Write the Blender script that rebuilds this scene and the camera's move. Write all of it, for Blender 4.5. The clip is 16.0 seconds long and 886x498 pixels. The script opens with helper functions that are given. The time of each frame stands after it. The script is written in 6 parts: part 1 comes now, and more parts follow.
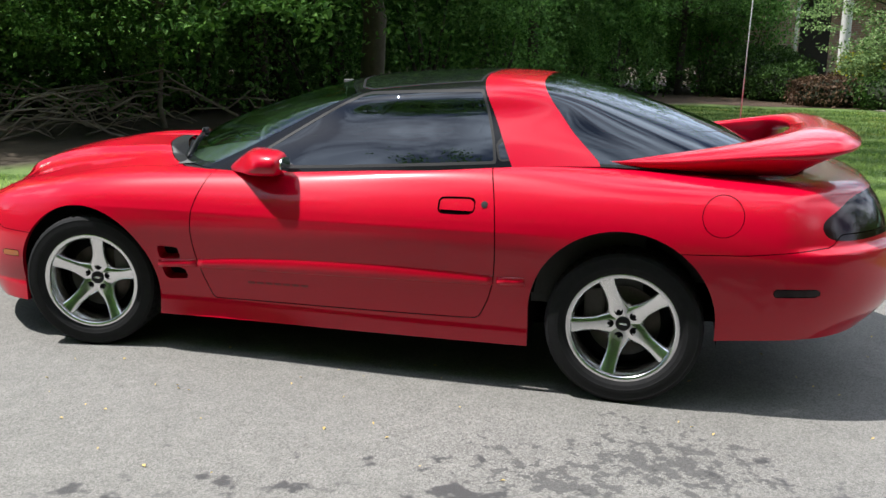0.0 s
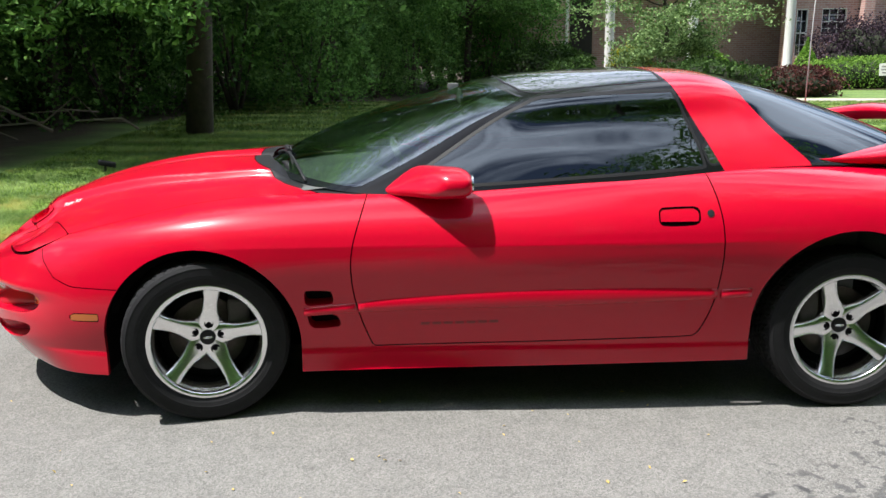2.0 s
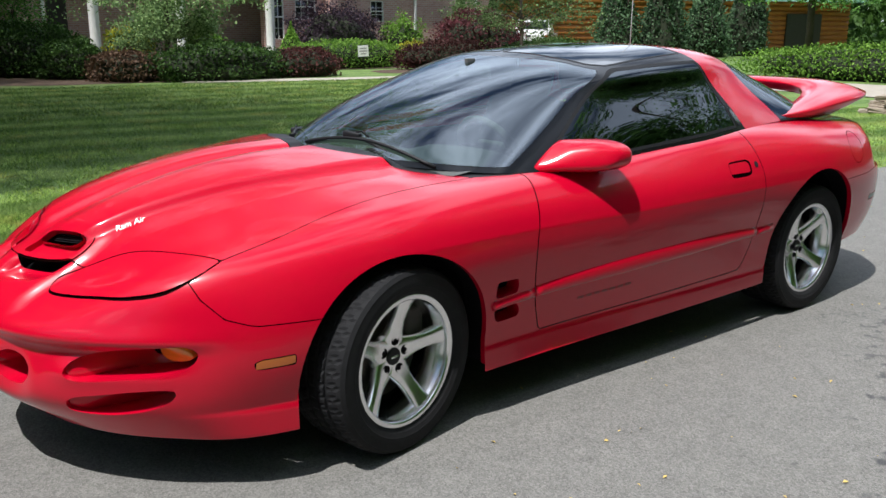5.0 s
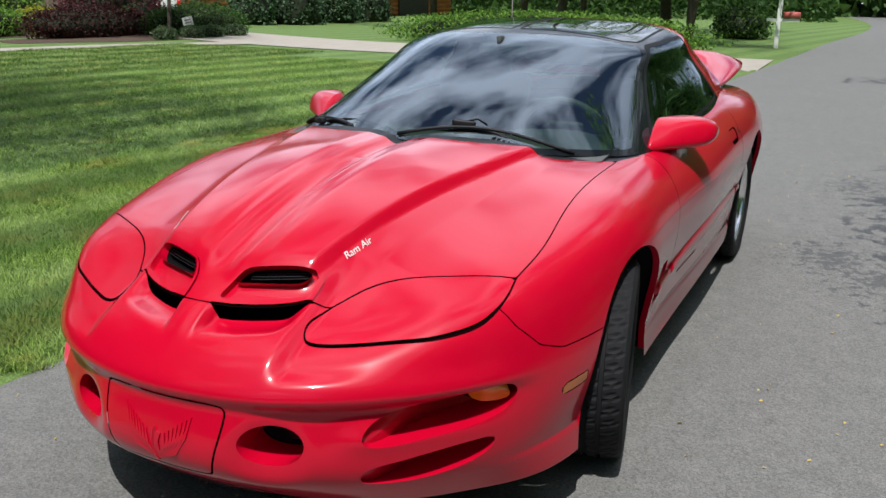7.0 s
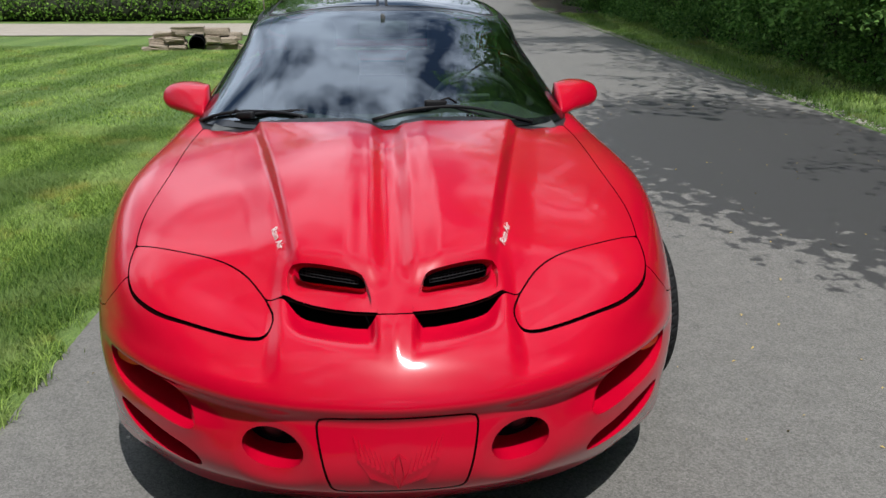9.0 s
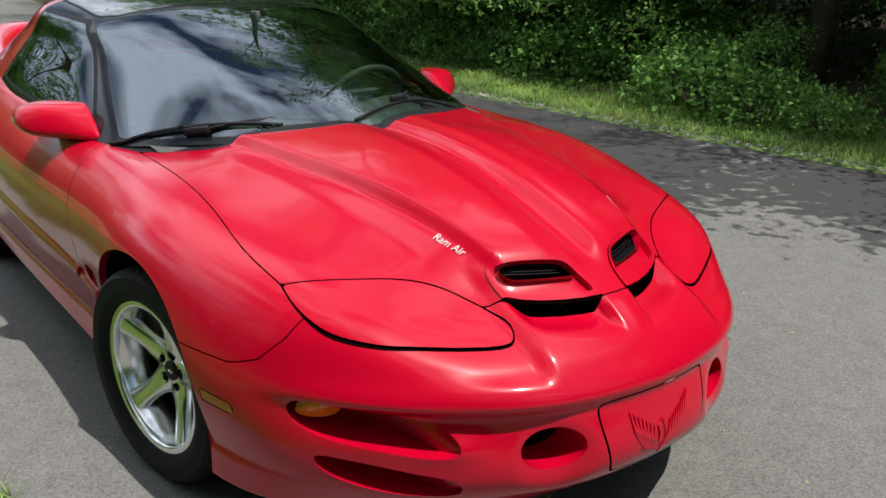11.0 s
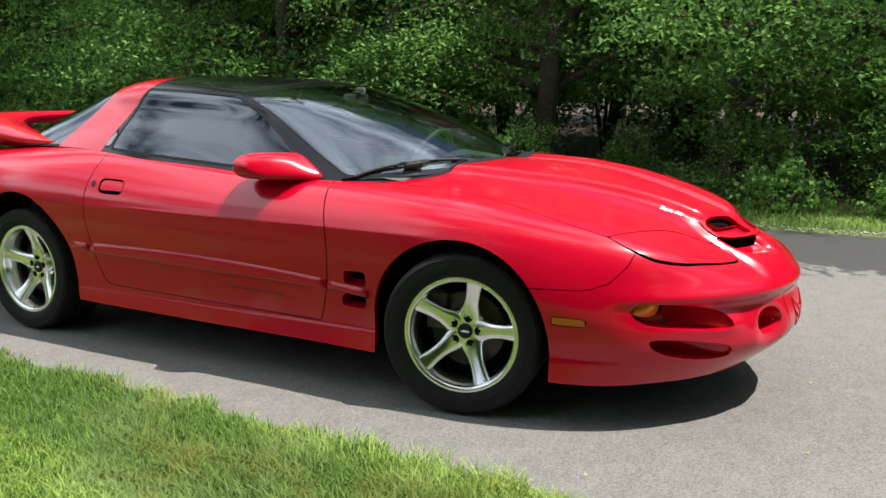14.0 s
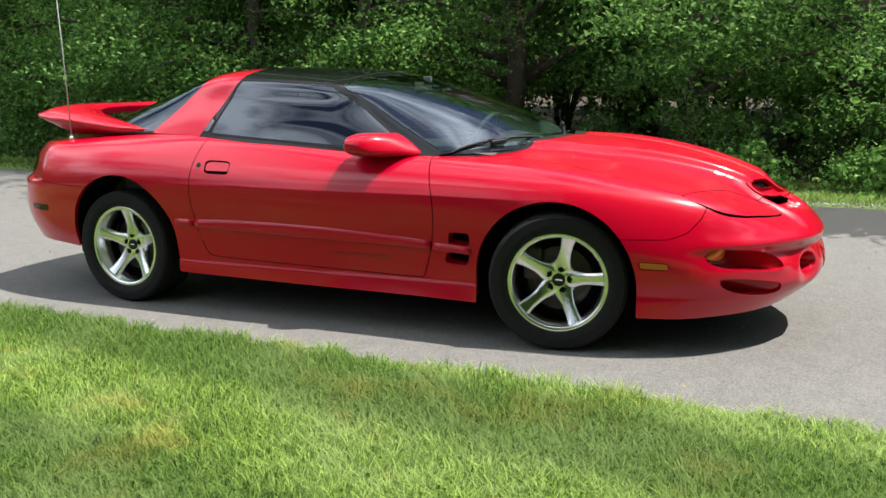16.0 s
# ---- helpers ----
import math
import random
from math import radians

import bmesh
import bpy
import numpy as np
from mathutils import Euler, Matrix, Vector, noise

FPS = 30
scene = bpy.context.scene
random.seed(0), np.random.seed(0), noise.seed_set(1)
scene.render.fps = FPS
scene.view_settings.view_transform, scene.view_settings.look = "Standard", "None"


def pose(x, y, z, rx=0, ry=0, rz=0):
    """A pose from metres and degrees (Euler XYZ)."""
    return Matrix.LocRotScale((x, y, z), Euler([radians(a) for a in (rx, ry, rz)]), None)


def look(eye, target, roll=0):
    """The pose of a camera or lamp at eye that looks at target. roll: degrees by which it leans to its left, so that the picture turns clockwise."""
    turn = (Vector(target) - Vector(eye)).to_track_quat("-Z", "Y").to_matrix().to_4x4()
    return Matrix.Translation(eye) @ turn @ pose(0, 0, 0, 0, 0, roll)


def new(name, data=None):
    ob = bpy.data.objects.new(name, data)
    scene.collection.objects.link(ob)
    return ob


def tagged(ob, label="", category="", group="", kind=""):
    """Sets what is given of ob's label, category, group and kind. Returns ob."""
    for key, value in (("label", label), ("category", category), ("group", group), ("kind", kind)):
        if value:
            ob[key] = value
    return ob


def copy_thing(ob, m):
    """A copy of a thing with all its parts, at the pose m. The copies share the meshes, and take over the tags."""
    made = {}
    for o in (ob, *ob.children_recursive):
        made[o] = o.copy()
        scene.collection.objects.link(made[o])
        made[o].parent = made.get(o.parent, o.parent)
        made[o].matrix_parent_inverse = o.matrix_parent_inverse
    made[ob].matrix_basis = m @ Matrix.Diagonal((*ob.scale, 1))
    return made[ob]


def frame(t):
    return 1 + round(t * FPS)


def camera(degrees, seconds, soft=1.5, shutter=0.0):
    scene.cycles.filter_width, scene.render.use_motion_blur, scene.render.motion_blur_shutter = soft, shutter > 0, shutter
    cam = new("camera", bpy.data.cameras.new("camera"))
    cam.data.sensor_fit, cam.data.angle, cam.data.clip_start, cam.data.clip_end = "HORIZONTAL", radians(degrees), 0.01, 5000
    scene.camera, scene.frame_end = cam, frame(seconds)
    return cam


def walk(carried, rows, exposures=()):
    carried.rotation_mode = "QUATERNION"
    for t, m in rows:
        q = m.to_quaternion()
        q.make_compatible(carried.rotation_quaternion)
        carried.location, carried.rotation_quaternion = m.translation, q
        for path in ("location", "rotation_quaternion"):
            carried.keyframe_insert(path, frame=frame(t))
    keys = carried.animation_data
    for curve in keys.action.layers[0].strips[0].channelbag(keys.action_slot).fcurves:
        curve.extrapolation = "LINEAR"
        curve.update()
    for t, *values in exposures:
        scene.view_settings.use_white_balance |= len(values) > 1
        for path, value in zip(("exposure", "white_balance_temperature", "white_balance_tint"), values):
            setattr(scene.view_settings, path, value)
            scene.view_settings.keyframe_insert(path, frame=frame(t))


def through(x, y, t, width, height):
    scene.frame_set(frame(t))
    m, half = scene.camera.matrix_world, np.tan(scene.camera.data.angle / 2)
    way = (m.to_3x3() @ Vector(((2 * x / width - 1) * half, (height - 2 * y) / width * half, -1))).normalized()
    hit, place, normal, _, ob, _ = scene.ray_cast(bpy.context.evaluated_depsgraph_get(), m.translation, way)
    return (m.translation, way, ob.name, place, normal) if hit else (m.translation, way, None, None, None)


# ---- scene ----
cam = camera(54.0, 16.0)
PATH = [
    (0, (-1.47, 4.369, 1.463), (-0.955, 2.493, 1.002), 0.4),
    (0.5, (-1.062, 4.326, 1.484), (-0.625, 2.428, 1.031), 0.1),
    (1, (-0.639, 4.352, 1.467), (-0.324, 2.43, 1.013), -0.6),
    (1.5, (-0.107, 4.228, 1.456), (0.049, 2.288, 0.995), -0.4),
    (2, (0.42, 4.147, 1.46), (0.366, 2.202, 0.998), -0.6),
    (2.5, (0.895, 4.07, 1.443), (0.666, 2.136, 0.984), -1.5),
    (3, (1.356, 3.923, 1.428), (0.917, 2.025, 0.975), -1.2),
    (3.5, (1.78, 3.816, 1.419), (1.115, 1.989, 0.95), -0.3),
    (4, (2.196, 3.594, 1.395), (1.346, 1.85, 0.911), -0.1),
    (4.2, (2.325, 3.517, 1.409), (1.409, 1.806, 0.925), 0.0),
    (6.3, (3.63, 2.107, 1.429), (2.056, 0.997, 0.892), 0.5),
    (6.5, (3.698, 1.929, 1.423), (2.088, 0.872, 0.885), 0.5),
    (7, (3.865, 1.486, 1.448), (2.138, 0.651, 0.884), 1.0),
    (7.5, (4.03, 1.085, 1.472), (2.228, 0.477, 0.853), 0.7),
    (8, (4.089, 0.714, 1.473), (2.237, 0.304, 0.837), 0.1),
    (8.5, (4.175, 0.353, 1.481), (2.282, 0.228, 0.849), 0.5),
    (9, (4.19, -0.035, 1.482), (2.295, 0.111, 0.86), 0.2),
    (9.2, (4.159, -0.171, 1.486), (2.272, 0.042, 0.86), -0.5),
    (11.3, (3.504, -1.79, 1.465), (2.066, -0.547, 0.843), 0.3),
    (11.5, (3.421, -1.923, 1.458), (2.027, -0.627, 0.844), 0.3),
    (12, (3.167, -2.222, 1.414), (1.89, -0.793, 0.842), 0.1),
    (12.5, (3.01, -2.611, 1.366), (1.886, -1.043, 0.836), 0.6),
    (13, (2.87, -3.01, 1.333), (1.838, -1.364, 0.861), 0.3),
    (13.5, (2.807, -3.37, 1.309), (1.819, -1.676, 0.919), -0.4),
    (14, (2.809, -3.785, 1.262), (1.864, -2.059, 0.903), 0.2),
    (14.5, (2.712, -4.052, 1.224), (1.816, -2.297, 0.881), 0.2),
    (15, (2.613, -4.383, 1.207), (1.768, -2.606, 0.849), 0.4),
    (15.5, (2.509, -4.588, 1.227), (1.681, -2.808, 0.843), -0.2),
    (16, (2.395, -4.675, 1.226), (1.603, -2.876, 0.855), -0.5),
]
walk(cam, [(t, look(eye, target, roll)) for t, eye, target, roll in PATH],
     ((0, 0.73, 6350, 10), (1.5, 0.87, 6350, 10), (2.5, 0.90, 6350, 10), (3.5, 0.70, 6350, 10), (4.2, 0.51, 6300, 10), (6.5, 0.08, 6150, 10), (8, -0.12, 6250, 10), (9.2, -0.14, 6300, 10),
      (11.3, 0.11, 6500, 10), (12.5, 0.36, 6600, 10), (13.5, 0.64, 6700, 10), (14.5, 0.74, 6650, 10), (16, 0.78, 6600, 10)))

# ---- world and sun ----
SUN_TO = Vector((0.45, 0.11, 1.0)).normalized()
world = bpy.data.worlds.new("sky")
scene.world = world
world.use_nodes = True
_sky = world.node_tree.nodes.new("ShaderNodeTexSky")
_sky.sky_type = "NISHITA"
_sky.sun_disc = False
_sky.sun_elevation = math.asin(SUN_TO.z)
_sky.sun_rotation = math.atan2(SUN_TO.x, SUN_TO.y)
_bg = world.node_tree.nodes["Background"]
_bg.inputs["Strength"].default_value = 0.070
_nt = world.node_tree
_co = _nt.nodes.new("ShaderNodeTexCoord")
_mp = _nt.nodes.new("ShaderNodeMapping")
_mp.inputs["Scale"].default_value = (1.0, 1.6, 2.2)
_nz = _nt.nodes.new("ShaderNodeTexNoise")
_nz.inputs["Scale"].default_value, _nz.inputs["Detail"].default_value, _nz.inputs["Roughness"].default_value = 2.4, 7.0, 0.58
_rp = _nt.nodes.new("ShaderNodeValToRGB")
_rp.color_ramp.elements[0].position, _rp.color_ramp.elements[1].position = 0.43, 0.67
_mx = _nt.nodes.new("ShaderNodeMix")
_mx.data_type = "RGBA"
_mx.inputs["B"].default_value = (21.0, 22.6, 25.2, 1)
_nt.links.new(_co.outputs["Generated"], _mp.inputs["Vector"])
_nt.links.new(_mp.outputs[0], _nz.inputs["Vector"])
# unseen cloud added on the lawn's side brightens what hood and glass mirror
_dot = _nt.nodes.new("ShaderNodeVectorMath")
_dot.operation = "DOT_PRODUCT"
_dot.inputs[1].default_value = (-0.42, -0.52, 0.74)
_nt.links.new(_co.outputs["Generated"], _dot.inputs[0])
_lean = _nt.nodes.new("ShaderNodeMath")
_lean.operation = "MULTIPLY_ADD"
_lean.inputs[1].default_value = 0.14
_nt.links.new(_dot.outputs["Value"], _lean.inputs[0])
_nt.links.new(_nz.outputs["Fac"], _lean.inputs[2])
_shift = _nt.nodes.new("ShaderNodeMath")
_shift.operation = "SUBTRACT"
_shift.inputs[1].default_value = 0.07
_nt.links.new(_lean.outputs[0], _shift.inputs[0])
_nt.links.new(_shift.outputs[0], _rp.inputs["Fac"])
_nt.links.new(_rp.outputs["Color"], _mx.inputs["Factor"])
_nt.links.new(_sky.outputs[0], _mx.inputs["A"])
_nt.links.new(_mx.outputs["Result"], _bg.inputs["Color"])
_sun = bpy.data.lights.new("sun", "SUN")
_sun.energy, _sun.angle, _sun.color = 5.0, radians(0.53), (1.0, 0.965, 0.92)
sun = new("sun", _sun)
sun.matrix_world = look((0, 0, 30), Vector((0, 0, 30)) - SUN_TO)

# ---- materials ----
def mat(name, color=(0.5, 0.5, 0.5), rough=0.5, metal=0.0, **more):
    m = bpy.data.materials.new(name)
    m.use_nodes = True
    b = m.node_tree.nodes["Principled BSDF"]
    b.inputs["Base Color"].default_value = (*color, 1)
    b.inputs["Roughness"].default_value = rough
    b.inputs["Metallic"].default_value = metal
    for key, value in more.items():
        b.inputs[key.replace("_", " ")].default_value = value
    return m


def node(m, kind, **inputs):
    n = m.node_tree.nodes.new(kind)
    for key, value in inputs.items():
        n.inputs[key.replace("_", " ")].default_value = value
    return n


def bsdf(m):
    return m.node_tree.nodes["Principled BSDF"]


def link(m, a, b):
    m.node_tree.links.new(a, b)


def coords(m):
    return m.node_tree.nodes.new("ShaderNodeTexCoord").outputs["Object"]


def noise_out(m, scale, detail=4.0, rough=0.55, vec=None):
    n = node(m, "ShaderNodeTexNoise", Scale=scale, Detail=detail, Roughness=rough)
    link(m, vec if vec is not None else coords(m), n.inputs["Vector"])
    return n.outputs["Fac"]


def ramp(m, fac, stops):
    r = m.node_tree.nodes.new("ShaderNodeValToRGB")
    els = r.color_ramp.elements
    while len(els) < len(stops):
        els.new(0.5)
    for e, (p, c) in zip(els, stops):
        e.position, e.color = p, (*c, 1)
    link(m, fac, r.inputs["Fac"])
    return r.outputs["Color"]


def mixed(m, fac, a, b, blend="MIX"):
    n = m.node_tree.nodes.new("ShaderNodeMix")
    n.data_type, n.blend_type = "RGBA", blend
    for sock, v in ((n.inputs["Factor"], fac), (n.inputs["A"], a), (n.inputs["B"], b)):
        if isinstance(v, (int, float)):
            sock.default_value = v
        elif isinstance(v, tuple):
            sock.default_value = (*v, 1)
        else:
            link(m, v, sock)
    return n.outputs["Result"]


def bump(m, height, strength=0.3, distance=0.01):
    n = node(m, "ShaderNodeBump", Strength=strength, Distance=distance)
    link(m, height, n.inputs["Height"])
    link(m, n.outputs["Normal"], bsdf(m).inputs["Normal"])


def simple(name, color, rough=0.5, vary=0.15, scale=12.0, metal=0.0, relief=0.0, **more):
    """A colour with stains and grain."""
    m = mat(name, color, rough, metal, **more)
    f = mixed(m, 0.5, noise_out(m, scale), noise_out(m, scale * 9, 3))
    lo, hi = tuple(c * (1 - vary) for c in color), tuple(min(1, c * (1 + vary)) for c in color)
    link(m, ramp(m, f, [(0.3, lo), (0.7, hi)]), bsdf(m).inputs["Base Color"])
    if relief:
        bump(m, f, relief)
    return m


PAINT = simple("red_car_paint", (0.50, 0.0008, 0.020), 0.30, 0.03, 3.0, Coat_Weight=1.0, Coat_Roughness=0.075, Coat_IOR=1.41, Specular_IOR_Level=0.10)
GAP = mat("panel_gap_black", (0.008, 0.002, 0.002), 0.9, Specular_IOR_Level=0.0)
BLACKTRIM = simple("black_trim_plastic", (0.014, 0.014, 0.016), 0.5, 0.25, 40, relief=0.05, Specular_IOR_Level=0.25)
RUBBER = simple("tyre_rubber", (0.013, 0.013, 0.014), 0.75, 0.3, 30, relief=0.1, Specular_IOR_Level=0.2)
RIM = simple("polished_alloy", (0.84, 0.84, 0.85), 0.20, 0.06, 20, metal=1.0)
ROTOR = simple("brake_rotor_steel", (0.07, 0.06, 0.052), 0.45, 0.3, 15, metal=0.9)
CALIPER = simple("cast_caliper_grey", (0.045, 0.04, 0.036), 0.6, 0.3, 25)
# near-black of dark parts; in some hollows it also paints their shade
DARK = mat("wheel_well_dark", (0.008, 0.008, 0.009), 0.9, Specular_IOR_Level=0.05)
AMBER = mat("amber_lens", (0.75, 0.22, 0.02), 0.15, Coat_Weight=0.8)
DULLAMBER = mat("dull_amber_marker", (0.50, 0.13, 0.02), 0.25, Coat_Weight=0.4)
SMOKE = mat("smoked_lens", (0.012, 0.002, 0.004), 0.10, Specular_IOR_Level=0.35)
CHROME = mat("chrome", (0.8, 0.8, 0.8), 0.08, 1.0)
ROOFGLASS = mat("smoked_roof_glass", (0.006, 0.007, 0.008), 0.04, IOR=2.0, Coat_Weight=0.4)
INTERIOR = simple("charcoal_interior", (0.085, 0.088, 0.085), 0.7, 0.2, 20)


def glass(name, tint, mixin):
    """A tinted pane: clear tint and mirror gloss."""
    m = mat(name, tint, 0.0)
    nt = m.node_tree
    out = nt.nodes["Material Output"]
    t = nt.nodes.new("ShaderNodeBsdfTransparent")
    t.inputs["Color"].default_value = (*tint, 1)
    g = nt.nodes.new("ShaderNodeBsdfGlossy")
    g.inputs["Roughness"].default_value = 0.01
    g.inputs["Color"].default_value = (0.84, 0.92, 1.0, 1)
    fr = nt.nodes.new("ShaderNodeFresnel")
    fr.inputs["IOR"].default_value = mixin
    mx = nt.nodes.new("ShaderNodeMixShader")
    nt.links.new(fr.outputs[0], mx.inputs[0])
    nt.links.new(t.outputs[0], mx.inputs[1])
    nt.links.new(g.outputs[0], mx.inputs[2])
    nt.links.new(mx.outputs[0], out.inputs["Surface"])
    return m


WINDSHIELD = glass("windshield_glass", (0.58, 0.72, 0.64), 2.55)
SIDEGLASS = glass("dark_tinted_glass", (0.03, 0.034, 0.038), 1.85)
BLACKPAINT = mat("gloss_black_paint", (0.006, 0.006, 0.007), 0.10, Specular_IOR_Level=0.26)
BORDERGLASS = mat("black_bordered_glass", (0.008, 0.009, 0.011), 0.05, Specular_IOR_Level=0.22)
SEAL = simple("black_rubber_seal", (0.010, 0.010, 0.011), 0.55, 0.2, 60, Specular_IOR_Level=0.2)

# ---- mesh helpers ----
def empty(name, m=Matrix(), **tags):
    ob = new(name)
    ob.matrix_world = m
    ob.empty_display_size = 0.1
    return tagged(ob, **tags)


def part(name, bm, material, parent=None, label="", smooth=True):
    """Links a bmesh as one mesh object under a thing or a part."""
    me = bpy.data.meshes.new(name)
    for f in bm.faces:
        f.smooth = smooth
    bm.to_mesh(me)
    bm.free()
    me.materials.append(material)
    ob = new(name, me)
    ob.parent = parent
    if label:
        tagged(ob, label)
    return ob


def mesh_part(name, verts, faces, material, parent=None, label="", smooth=True, normals=None):
    me = bpy.data.meshes.new(name)
    me.from_pydata([tuple(v) for v in verts], [], [tuple(f) for f in faces])
    me.polygons.foreach_set("use_smooth", [smooth] * len(me.polygons))
    me.materials.append(material)
    if normals is not None:
        me.normals_split_custom_set_from_vertices([tuple(n) for n in normals])
    me.update()
    ob = new(name, me)
    ob.parent = parent
    if label:
        tagged(ob, label)
    return ob


def box(bm, cx, cy, cz, sx, sy, sz, bevel=0.0, m=Matrix()):
    r = bmesh.ops.create_cube(bm, size=1.0, matrix=m @ Matrix.Translation((cx, cy, cz)) @ Matrix.Diagonal((sx, sy, sz, 1)))
    if bevel:
        es = list({e for v in r["verts"] for e in v.link_edges})
        bmesh.ops.bevel(bm, geom=es, offset=bevel, segments=2, affect="EDGES", profile=0.6)
    return bm


def lathe(bm, profile, seg=48, m=Matrix(), close=False):
    """Turns a profile of (radius, along) about the y axis."""
    rings = []
    for r, a in profile:
        rings.append([bm.verts.new(m @ Vector((r * math.cos(2 * math.pi * i / seg), a, r * math.sin(2 * math.pi * i / seg)))) for i in range(seg)])
    n = len(rings)
    for j in range(n if close else n - 1):
        a, b = rings[j], rings[(j + 1) % n]
        for i in range(seg):
            bm.faces.new((a[i], a[(i + 1) % seg], b[(i + 1) % seg], b[i]))
    return rings


def tube(bm, pts, radius, seg=8, taper=None, caps=True):
    """A round bar along points; taper gives a radius for each point."""
    pts = [Vector(p) for p in pts]
    rings = []
    for i, p in enumerate(pts):
        d = (pts[min(i + 1, len(pts) - 1)] - pts[max(i - 1, 0)]).normalized()
        up = Vector((0, 0, 1)) if abs(d.z) < 0.9 else Vector((1, 0, 0))
        a = d.cross(up).normalized()
        b = a.cross(d)
        r = taper[i] if taper else radius
        rings.append([bm.verts.new(p + (a * math.cos(2 * math.pi * k / seg) + b * math.sin(2 * math.pi * k / seg)) * r) for k in range(seg)])
    for a, b in zip(rings, rings[1:]):
        for k in range(seg):
            bm.faces.new((a[k], a[(k + 1) % seg], b[(k + 1) % seg], b[k]))
    if caps:
        bm.faces.new(rings[0][::-1])
        bm.faces.new(rings[-1])
    return bm


def natural_basis(knots, ts):
    """Rows of weights of a natural cubic spline through values at the knots."""
    k = np.asarray(knots, float)
    n = len(k)
    h = np.diff(k)
    a = np.zeros((n, n))
    r = np.zeros((n, n))
    a[0, 0] = a[-1, -1] = 1
    for i in range(1, n - 1):
        a[i, i - 1], a[i, i], a[i, i + 1] = h[i - 1], 2 * (h[i - 1] + h[i]), h[i]
        r[i, i - 1], r[i, i], r[i, i + 1] = 6 / h[i - 1], -6 / h[i - 1] - 6 / h[i], 6 / h[i]
    curv = np.linalg.solve(a, r)
    ts = np.asarray(ts, float)
    j = np.clip(np.searchsorted(k, ts) - 1, 0, n - 2)
    hh = h[j]
    p, q = (k[j + 1] - ts) / hh, (ts - k[j]) / hh
    eye = np.eye(n)
    return (p[:, None] * eye[j] + q[:, None] * eye[j + 1]
            + ((p ** 3 - p) * hh ** 2 / 6)[:, None] * curv[j] + ((q ** 3 - q) * hh ** 2 / 6)[:, None] * curv[j + 1])


def curve_through(pts, n, closed=False):
    """n points on a smooth curve through the points given."""
    p = np.asarray(pts, float)
    if closed:
        p = np.vstack([p[-3:], p, p[:4]])
    k = np.concatenate([[0], np.cumsum(np.sqrt(np.linalg.norm(np.diff(p, axis=0), axis=1)) + 1e-9)])
    lo, hi = (k[3], k[-4]) if closed else (k[0], k[-1])
    ts = np.linspace(lo, hi, n, endpoint=not closed)
    return natural_basis(k, ts) @ p


def outline(pts, q):
    """Signed distance of 2D points q from a closed outline; negative inside."""
    a = np.asarray(pts, float)
    b = np.roll(a, -1, axis=0)
    best = np.full(len(q), 1e9)
    inside = np.zeros(len(q), bool)
    for (x0, y0), (x1, y1) in zip(a, b):
        d = np.array([x1 - x0, y1 - y0])
        w = q - [x0, y0]
        t = np.clip((w @ d) / max(d @ d, 1e-12), 0, 1)
        best = np.minimum(best, np.hypot(*(w - t[:, None] * d).T))
        if y0 != y1:
            c = ((y0 > q[:, 1]) != (y1 > q[:, 1])) & (q[:, 0] < (x1 - x0) * (q[:, 1] - y0) / (y1 - y0) + x0)
            inside ^= c
    return np.where(inside, -best, best)


